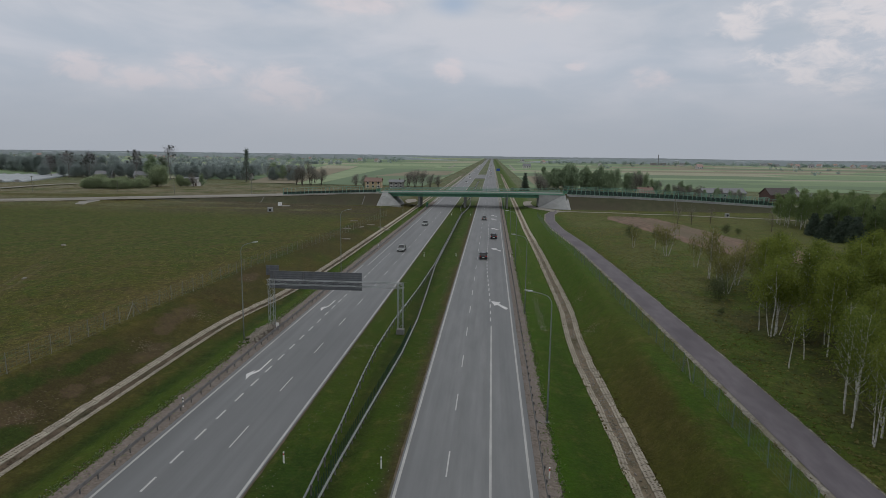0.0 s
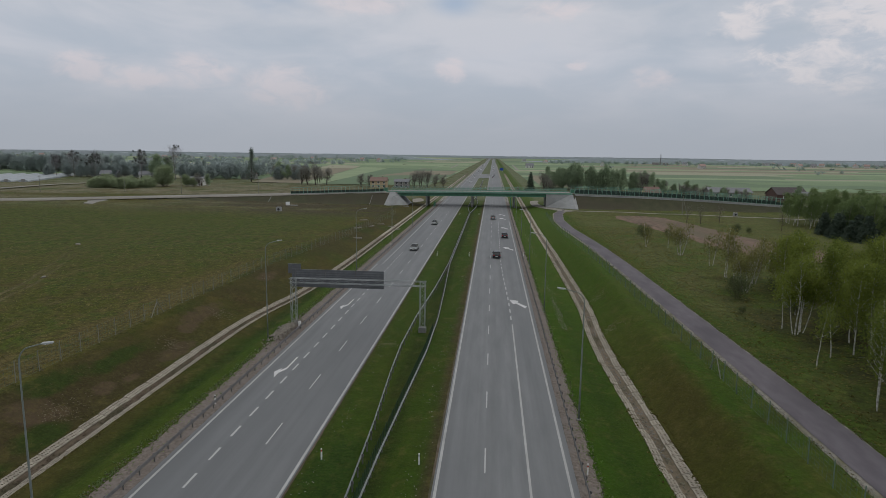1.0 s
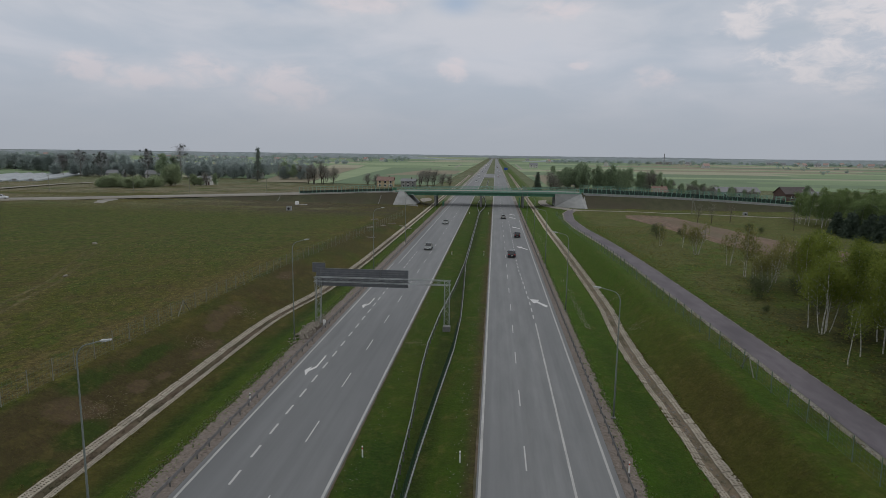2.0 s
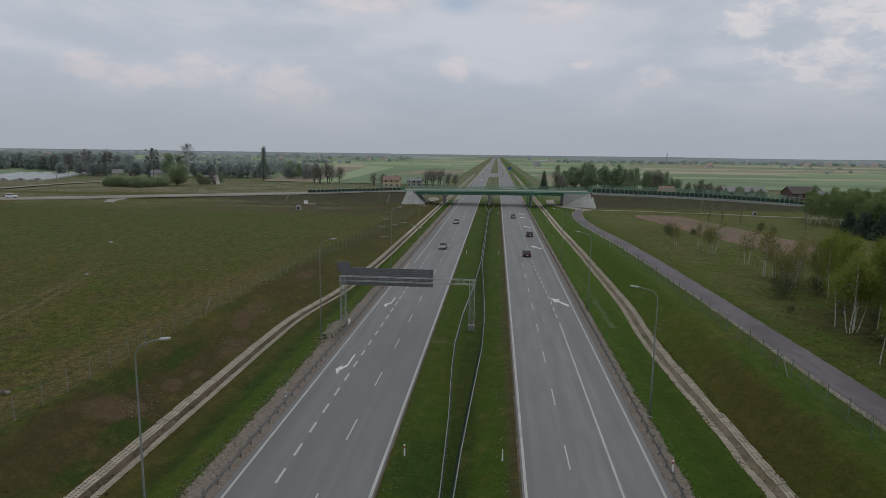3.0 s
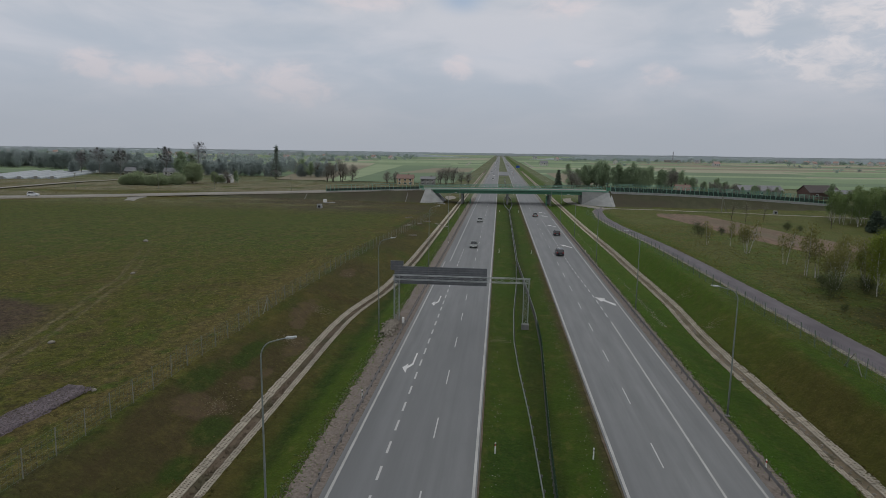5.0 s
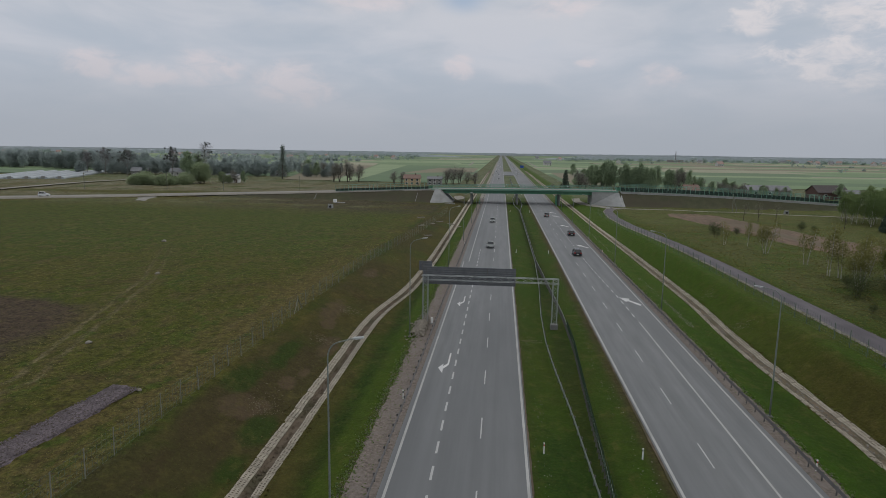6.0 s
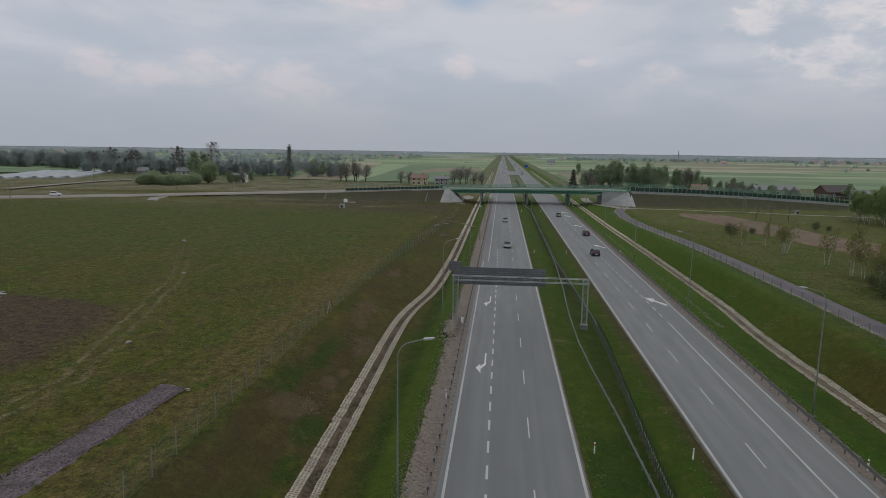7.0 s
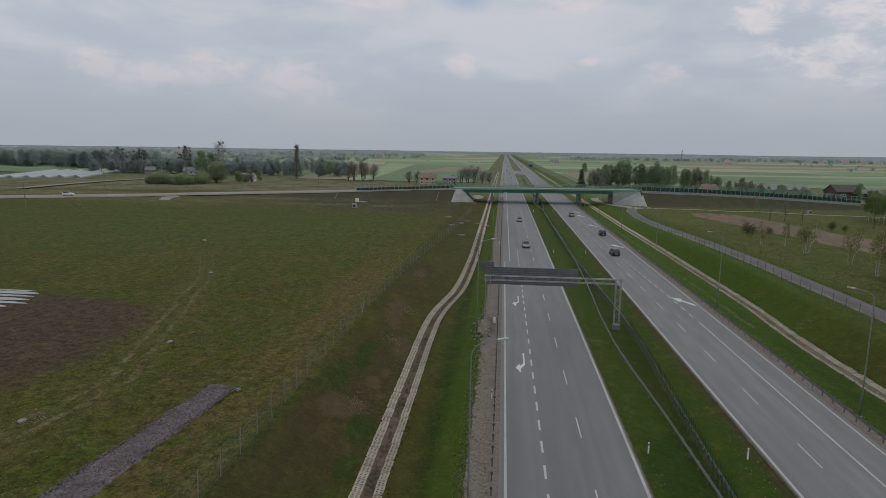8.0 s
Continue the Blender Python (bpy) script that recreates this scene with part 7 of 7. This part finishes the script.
# dense belts of woodland behind, with still more haze in the leaf colour
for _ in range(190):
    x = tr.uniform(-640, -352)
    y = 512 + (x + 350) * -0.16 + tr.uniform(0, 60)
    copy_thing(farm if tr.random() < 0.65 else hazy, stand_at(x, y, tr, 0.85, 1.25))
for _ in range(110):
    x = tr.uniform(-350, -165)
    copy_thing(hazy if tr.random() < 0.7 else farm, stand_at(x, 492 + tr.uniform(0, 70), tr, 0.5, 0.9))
hedge = broadleaf("hedge_bush", "rounded yellow-green bush in a hedge", "shrub", "hedge bushes by the country road", 6.0, 6.5, "bark", "spring_haze_leaf", 61, stand_at(-219, 334, tr), 0.08, 12, 34, 0.17, 0.08, 4, 1.0, 0.9)
for i in range(30):
    copy_thing(hedge, stand_at(-226 + i * 0.9 + tr.uniform(-1.5, 1.5), 330 + tr.uniform(-6, 18), tr, 0.45, 1.2))
willow = broadleaf("willow", "tall yellow-green willow bush by the country road", "tree", "willows by the country road", 10.0, 8.0, "bark", "spring_haze_leaf", 62, stand_at(-198, 352, tr, 1.12, 1.12), 0.05, 14, 44, 0.15, 0.1, 4, 1.0, 0.8)
for x, y, q in ((-200, 354, 1.08), (-196, 352, 1.0), (-186, 356, 0.6), (-183, 358, 0.5)):
    copy_thing(willow, stand_at(x, y, tr, q, q))
# poplar
pop = thing("poplar", "tall narrow dark poplar", "tree", "", stand_at(-173.5, 424, tr, 1.25, 1.25))
bm = bmesh.new()
tube(bm, [(0, 0, -0.3), (0, 0, 17)], [0.3, 0.04], 7)
part("trunk", bm, "bark", pop)
pc = [(3.8 * math.sin(3.1 * k) * (1.02 - k / 60) ** 0.8 * min(1.0, 0.5 + k / 20) * tr.random(), 3.8 * math.cos(3.1 * k) * (1.02 - k / 60) ** 0.8 * min(1.0, 0.5 + k / 20) * tr.random(), 1.5 + 16.0 * k / 60) for k in range(60)]
part("crown", crown_mesh("crown", pc, 40, 0.55, 0.2, "poplar_haze_leaf", np.random.default_rng(71), 1.2), "poplar_haze_leaf", pop)
conifer("dark spruce beyond the bridge", 12.5, 6.4, 81, stand_at(18.8, 370, tr, 1.0, 1.0))


# ---- buildings ----
def house(name, label, m, w, d, eave, ridge, wall, roof, storeys=1, cols=3, chimney=True):
    """A gabled house: walls, roof with overhang, windows with frames, a door."""
    h = thing(name, label, "house", "", m)
    bm = bmesh.new()
    prism(bm, [(-d / 2, 0), (d / 2, 0), (d / 2, eave), (0, ridge - 0.15), (-d / 2, eave)], "x", -w / 2, w / 2)
    part("wall", bm, wall, h)
    bm = bmesh.new()
    o, t = 0.5, 0.18
    dz = (ridge - eave) / (d / 2) * o
    prism(bm, [(-d / 2 - o, eave - dz), (0, ridge), (d / 2 + o, eave - dz), (d / 2 + o, eave - dz + t), (0, ridge + t), (-d / 2 - o, eave - dz + t)], "x", -w / 2 - o, w / 2 + o)
    rf = part("roof", bm, roof, h)
    if chimney:
        bm = bmesh.new()
        box(bm, w * 0.18, w * 0.18 + 0.6, -0.3, 0.3, ridge - 0.8, ridge + 0.9, 0.02)
        part("chimney", bm, "brick_dark", rf)
    for s in range(storeys):
        zc = eave / storeys * (s + 0.55)
        for c in range(cols):
            x = -w / 2 + w * (c + 0.5) / cols
            bm = bmesh.new()
            box(bm, x - 0.75, x + 0.75, -d / 2 - 0.05, -d / 2 + 0.02, zc - 0.75, zc + 0.75)
            win = part("window", bm, "plastic_white", h)
            bm = bmesh.new()
            box(bm, x - 0.63, x + 0.63, -d / 2 - 0.06, -d / 2 - 0.045, zc - 0.63, zc + 0.63)
            part("pane", bm, "window_dark", win)
    bm = bmesh.new()
    box(bm, w * 0.33, w * 0.33 + 1.0, -d / 2 - 0.04, -d / 2 + 0.02, 0, 2.1)
    part("door", bm, "brick_dark", h)
    return h


def at(x, y, rz=0):
    x, y = out(x, y)
    return pose(x, y, land(x, y) - 0.05, 0, 0, rz)


house("dwelling_house", "two-storey cream house with a dull red-brown roof", at(-75, 386, 4), 10.8, 8.5, 4.6, 6.8, "plaster_cream", "roof_dull", 2, 3)
house("dwelling_house", "grey plastered house with a low pitched roof", at(-61, 390, 2), 9.5, 8, 4.2, 5.6, "plaster_grey", "roof_grey", 2, 3)
house("farm_house", "low house with a grey roof among trees", at(-296, 452, 15), 13, 9, 3.0, 5.6, "plaster_grey", "roof_grey", 1, 3)
house("farm_house", "grey gabled house among bare trees", at(-276, 462, 60), 9, 8, 3.2, 6.4, "plaster_grey", "roof_dark", 1, 2)
house("farm_house", "grey house behind the poplar", at(-190, 462, 5), 12, 8, 3.0, 5.4, "plaster_grey", "roof_dark", 1, 3)
house("barn", "dark red-brown barn with a broad roof", at(151, 338, 8), 17, 11, 4.0, 7.4, "brick_dark", "roof_dark", 1, 2, False)
house("barn", "long low shed with a grey sheet roof", at(126, 352, 5), 24, 10, 3.6, 6.0, "plaster_grey", "roof_grey", 1, 3, False)
house("barn", "small brick shed with a pale roof", at(160, 334, -10), 9, 7, 3.4, 5.2, "brick_dark", "roof_grey", 1, 2, False)
house("shed", "small pale ruined shed by the willow", at(-187, 372, 5), 9, 6, 4.6, 5.6, "plaster_white", "roof_grey", 1, 2, False)
house("farm_house", "pale farm house among bare trees", at(-262, 446, 12), 12, 8, 3.4, 6.0, "plaster_white", "roof_grey", 1, 3)
house("cottage", "small red-roofed cottage among the trees", at(80, 333, 10), 8, 6, 4.0, 6.6, "plaster_cream", "roof_dull", 1, 2)


def foil_tunnel(m, length, w):
    g = thing("foil_tunnel", "long plastic foil greenhouse tunnel", "greenhouse", "foil tunnels", m)
    bm = bmesh.new()
    prism(bm, [(w / 2 * math.cos(math.pi * k / 12), 0.4 + 1.25 * math.sin(math.pi * k / 12) - (0.5 if k in (0, 12) else 0)) for k in range(13)], "x", 0, length)
    part("cover", bm, "tunnel_foil", g)
    for x in (0, length):
        bm = bmesh.new()
        box(bm, x - 0.05, x + 0.05, -1.1, 1.1, 0, 1.9)
        part("end_door", bm, "plaster_grey", g)
    return g


t1 = foil_tunnel(at(-306, 376, 112), 132, 6)
for i in range(1, 6):
    copy_thing(t1, at(-306 - i * 7.5, 376 - i * 5.0, 112))

# small things on the embankment and by the path
for nm, lab, x, y, s in (("inspection_chamber", "pale concrete inspection chamber at the embankment foot", -84.5, 229, 1.0), ("inspection_chamber", "pale concrete culvert head", 92.0, 249, 0.8)):
    g = thing(nm, lab, "chamber", "concrete chambers", at(x, y))
    bm = bmesh.new()
    prism(bm, [(-1.0 * s, 0), (1.0 * s, 0), (0.9 * s, 1.7 * s), (-0.9 * s, 1.7 * s)], "y", -0.5, 0.6)
    part("body", bm, "bare_concrete", g)
    bm = bmesh.new()
    tube(bm, [(0, -0.54, 0.75 * s), (0, -0.46, 0.75 * s)], 0.5 * s, 14)
    part("pipe_mouth", bm, "black", g)
for x, y in ((-89.0, 254),):
    g = thing("utility_box", "white utility box with a pale outlet slab on the slope", "cabinet", "", at(x, y))
    bm = bmesh.new()
    box(bm, -1.2, 0.2, -0.6, 0.6, -0.3, 1.5, 0.05)
    part("body", bm, "plastic_white", g)
    bm = bmesh.new()
    box(bm, 0.3, 4.0, -1.4, 0.2, -0.3, 0.25, 0.05)
    part("outlet_slab", bm, "bare_concrete", g)
for x in (-104.6, -57.5):
    rows = []
    for k in range(5):
        y = 271.6 + k * 1.2
        xx = x - 0.4 + 0.13 * k
        rows.append([(xx - 0.14, y, land(xx - 0.14, y) + 0.12), (xx + 0.14, y, land(xx + 0.14, y) + 0.12)])
    tagged(new("drain_chute", ribbon("drain_chute", rows, "dark_concrete")), "concrete drain chute down the embankment", "drain", "drain chutes on the embankment")
for x in (72.0,):
    g = thing("pole", "wooden A-frame power pole by the path", "pole", "", at(x, 250))
    for a, b in (((0, 0, -0.3), (0, 0, 7.5)), ((2.0, 0, -0.3), (0.1, 0, 6.5))):
        bm = bmesh.new()
        tube(bm, [a, b], [0.16, 0.11], 7)
        part("timber", bm, "fence_post", g)
first_pole = thing("wooden_pole", "wooden power pole by the country road", "pole", "power poles by the country road", at(-190, 300))
bm = bmesh.new()
tube(bm, [(0, 0, -0.4), (0, 0, 8.5)], [0.16, 0.11], 7)
part("timber", bm, "fence_post", first_pole)
bm = bmesh.new()
box(bm, -0.9, 0.9, -0.06, 0.06, 8.0, 8.15)
part("cross_arm", bm, "fence_post", first_pole)
for x, y in ((-158, 296), (-228, 290), (-192.3, 194.2), (-120, 300)):
    copy_thing(first_pole, at(x, y))
# distant chimney stack
g = thing("chimney_stack", "thin tall chimney far off on the horizon", "chimney", "", pose(482, 1850, 0))
bm = bmesh.new()
tube(bm, [(0, 0, -1), (0, 0, 31)], [1.6, 1.0], 12)
part("shaft", bm, "tall_stack", g)
bm = bmesh.new()
box(bm, -22, 20, -8, 8, -1, 7)
part("hall", bm, "plaster_grey", g)


# a village far off, and scattered farms
vr = random.Random(77)
v0 = house("far_house", "white house with a haze-paled red roof far across the fields", pose(800, 1700, 0, 0, 0, 20), 13, 10, 5.5, 10, "plaster_white", "roof_red_haze", 2, 3, False)
v0["group"] = "houses far across the fields"
v1 = house("far_house", "white house with a grey roof far across the fields", pose(850, 1730, 0, 0, 0, -10), 13, 10, 5.0, 9, "plaster_white", "roof_grey", 2, 3, False)
v1["group"] = "houses far across the fields"
for _ in range(34):
    copy_thing((v0, v1)[vr.random() < 0.5], pose(vr.uniform(760, 1500), vr.uniform(1680, 2000), 0, 0, 0, vr.uniform(0, 180)))
for _ in range(30):
    copy_thing((v0, v1)[vr.random() < 0.6], pose(vr.uniform(-1500, -300), vr.uniform(1150, 2100), 0, 0, 0, vr.uniform(0, 180)))
for _ in range(8):
    copy_thing((v0, v1)[vr.random() < 0.5], pose(vr.uniform(60, 600), vr.uniform(1300, 2400), 0, 0, 0, vr.uniform(0, 180)))
copy_thing(v1, pose(62, 1120, 0, 0, 0, 10))

# ---- fields to the horizon ----
fr2 = random.Random(9)


def parcel(name, label, x0, x1, y0, y1, skew, mat, z):
    ob = new(name, ribbon(name, [[(x0 + skew * t, y0 + (y1 - y0) * t, land((x0 + x1) / 2, y0 + (y1 - y0) * t) + z) for x0 in (x0, (x0 + x1) / 2, x1)] for t in (0, 0.33, 0.67, 1)], mat))
    return tagged(ob, label, "field", kind="structure")


CROPS = (("crop_green", "field of young green crops"), ("crop_pale", "pale green field"), ("crop_dark", "dark green crop field"), ("fallow", "straw-coloured fallow strip"), ("crop_green", "field of young green crops"), ("crop_dark", "dark green crop field"), ("crop_green", "field of young green crops"), ("crop_pale", "pale green field"))
n = 0
for x0, x1, ya in ((-1500, -46, 500), (28, 1700, 450)):
    y = ya
    while y < 3900:
        dy = fr2.uniform(30, 70) * (1 + (y - ya) / 800)
        x = x0
        while x < x1:
            wx = fr2.uniform(110, 420)
            c, lab = fr2.choice(CROPS) if fr2.random() < 0.93 else ("dry_strip", "pale dry strip of stubble")
            parcel("field_parcel", lab, x, min(x + wx, x1), y, y + dy, 0 if x == x0 or x + wx >= x1 else fr2.uniform(-8, 8), c, 0.25 + 0.01 * (n % 5))
            n += 1
            x += wx
        y += dy
for lab, mat, corners, lift in (
        ("dark green crop field behind the houses", "crop_dark", ((-118, 410), (-46, 410), (-52, 800), (-150, 860)), 0.93),
        ("pale green strip of young crops", "crop_pale", ((-134, 410), (-119, 410), (-151, 860), (-196, 900)), 0.95),
        ("pale brown fallow field", "fallow", ((-170, 415), (-135, 415), (-197, 880), (-240, 740)), 0.97),
        ("pale dry strip of stubble", "dry_strip", ((-235, 800), (-190, 820), (-215, 985), (-275, 1020)), 0.99),
        ("field of young green crops behind the tunnels", "crop_dark", ((-520, 420), (-352, 440), (-380, 505), (-560, 500)), 1.03),
        ("pale dry strip of stubble", "dry_strip", ((150, 1010), (560, 1010), (600, 1075), (160, 1070)), 0.70),
        ("pale dry strip of stubble", "dry_strip", ((280, 620), (420, 640), (430, 668), (290, 650)), 0.66),
        ("pale dry strip of stubble", "dry_strip", ((460, 1320), (1100, 1320), (1160, 1480), (500, 1450)), 0.74),
        ("pale brown fallow field", "fallow", ((30, 420), (58, 430), (62, 640), (32, 650)), 0.66),
        ("pale brown fallow field", "fallow", ((-110, 560), (-46, 620), (-46, 760), (-95, 740)), 1.01)):
    corners = [out(*c) for c in corners]
    ob = new("field_parcel", ribbon("field_parcel", [[(a[0] + (b[0] - a[0]) * t, a[1] + (b[1] - a[1]) * t, lift) for a, b in ((corners[0], corners[3]), (corners[1], corners[2]))] for t in (0, 0.5, 1)], mat))
    tagged(ob, lab, "field", kind="structure")


# woods far off: loose clumps of foliage, their leaf colour paled for haze
def far_woods(name, label, spots, size, mat, seed):
    nrg = np.random.default_rng(seed)
    rng = random.Random(seed)
    cs = []
    for x, y, h in spots:
        for _ in range(5):
            cs.append((x + rng.gauss(0, h * 0.28), y + rng.gauss(0, h * 0.28), h * rng.uniform(0.15, 0.85)))
    return tagged(new(name, crown_mesh(name, cs, 9, size * 1.5, size, mat, nrg)), label, "wood", kind="stuff")


def belt(n, x0, x1, y0, y1, h0, h1, seed):
    rng = random.Random(seed)
    return [(rng.uniform(x0, x1), rng.uniform(y0, y1), rng.uniform(h0, h1)) for _ in range(n)]


far_woods("far_hedges", "hedges and tree rows between the far fields", belt(50, -1100, -300, 640, 1300, 5, 10, 1) + belt(30, 200, 1000, 800, 1700, 4, 9, 2), 1.0, "hedge_haze_leaf", 3)
far_woods("far_copses", "copses far across the plain", belt(200, -1900, -250, 1300, 2500, 7, 14, 4) + belt(160, 150, 1900, 1750, 2000, 7, 12, 5), 1.5, "hedge_haze_leaf", 6)


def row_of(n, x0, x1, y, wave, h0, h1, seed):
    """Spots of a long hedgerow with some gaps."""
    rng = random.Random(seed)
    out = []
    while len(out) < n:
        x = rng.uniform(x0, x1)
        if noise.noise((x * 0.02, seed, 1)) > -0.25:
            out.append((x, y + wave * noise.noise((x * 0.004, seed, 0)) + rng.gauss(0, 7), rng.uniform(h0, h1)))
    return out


far_woods("far_hedgerow", "hedgerows and wood edges across the plain, haze put into the leaf colour", row_of(150, -900, -300, 640, 60, 4, 9, 11) + row_of(210, -1200, -360, 860, 80, 5, 11, 12) + row_of(260, -1600, -300, 1200, 120, 6, 12, 13), 1.3, "far_haze_leaf", 14)


def backdrop_wood(name, y, x0, x1, h0, h1, seed, mat):
    """A long ragged belt of forest closing the plain; it thins out towards its ends."""
    rows = []
    for x in steps((x0, x1, y * 0.004)):
        h = h0 + (h1 - h0) * (0.5 + 0.5 * noise.noise((x * 0.0022, seed, 0))) + 1.2 * noise.noise((x * 0.03, seed, 2)) + 1.2 * noise.noise((x * 0.09, seed, 7)) + 1.0 * noise.noise((x * 0.31, seed, 9))
        h *= smooth(0, y * 0.16, x - x0) * smooth(0, y * 0.16, x1 - x)
        yy = y + min(120, y * 0.06) * noise.noise((x * 0.0015, seed, 4))
        rows.append([(x, yy, -2), (x, yy + 6, max(-1.0, h)), (x, yy + y * 0.03, max(-1.0, h * 0.97)), (x, yy + y * 0.05, -2)])
    return tagged(new(name, ribbon(name, rows, mat)), "belt of forest on the horizon, haze painted into its colour", "forest", kind="structure")


backdrop_wood("backdrop_forest_near", 2300, -2600, -75, 11, 16, 3.3, "far_haze_wood")
backdrop_wood("backdrop_forest_mid", 2050, 45, 2400, 12, 16, 5.1, "far_haze_wood")
backdrop_wood("backdrop_forest_far", 4100, -4300, 4300, 12, 17, 9.4, "far_haze_wood")

# far traffic, a blue direction board and the paths beside the motorway beyond the bridge
far_car = car("distant_car", "small pale car far down the motorway", "car_white", pose(-21.5, 520, 0, 0, 0, 180), 4.4, 1.78, 1.5)
far_car["group"] = "distant cars on the motorway"
for x, y, r in ((-25.0, 700, 180), (-3.0, 640, 0), (-1.2, 820, 0), (-21.8, 960, 180), (-2.8, 1050, 0), (-24.5, 1250, 180), (-21.9, 610, 180), (-22.4, 800, 180), (-1.4, 700, 0), (-2.9, 900, 0), (-1.2, 980, 0), (-24.6, 1050, 180), (-3.1, 1180, 0), (-22.0, 1380, 180), (-1.5, 1400, 0)):
    copy_thing(far_car, pose(x, y, 0, 0, 0, r))
op = thing("far_overpass", "pale concrete overpass far down the motorway", "bridge", "", pose(-12, 2450, 0))
bm = bmesh.new()
box(bm, -75, 75, -5, 5, 6.5, 8.6, 0.1)
part("deck", bm, "bare_concrete", op)
for x in (-40, -18, 0, 18, 40):
    bm = bmesh.new()
    box(bm, x - 0.8, x + 0.8, -3, 3, 0, 6.6)
    part("pier", bm, "bare_concrete", op)
board = thing("direction_sign", "large plain blue motorway direction board on posts", "sign", "", pose(8.5, 855, 0))
bm = bmesh.new()
box(bm, -2.4, 2.4, -0.05, 0.05, 2.0, 5.2)
part("board", bm, "sign_blue", board)
for x in (-1.6, 1.6):
    bm = bmesh.new()
    tube(bm, [(x, 0.15, -0.5), (x, 0.15, 5.0)], 0.1, 8)
    part("post", bm, "galvanised", board)
for nm, pts in (("slip_road", [(-71, 1000), (-74, 1150), (-79, 1347)]), ("slip_road", [(35, 954), (37, 1150), (40, 1430)])):
    rows = []
    for i in range(13):
        t = i / 12 * (len(pts) - 1)
        k = min(int(t), len(pts) - 2)
        x = pts[k][0] + (pts[k + 1][0] - pts[k][0]) * (t - k)
        y = pts[k][1] + (pts[k + 1][1] - pts[k][1]) * (t - k)
        rows.append([(x - 2.0, y, land(x - 2.0, y) + 0.5), (x + 2.0, y, land(x + 2.0, y) + 0.5)])
    tagged(new(nm, ribbon(nm, rows, "sandy_gravel")), "pale service track beside the motorway", "road", kind="structure")
for x0, y0, x1, y1 in ((-105, 830, -85, 930), (-259.5, 272, -262.5, 347), (-262.5, 347, -256, 380)):
    rows = []
    for i in range(9):
        t = i / 8
        x, y = out(x0 + (x1 - x0) * t, y0 + (y1 - y0) * t)
        rows.append([(x - 2.5, y - 1, land(x, y) + 0.6), (x + 2.5, y + 1, land(x, y) + 0.6)])
    tagged(new("farm_track", ribbon("farm_track", rows, "sandy_gravel")), "pale farm track between the fields", "road", kind="structure")
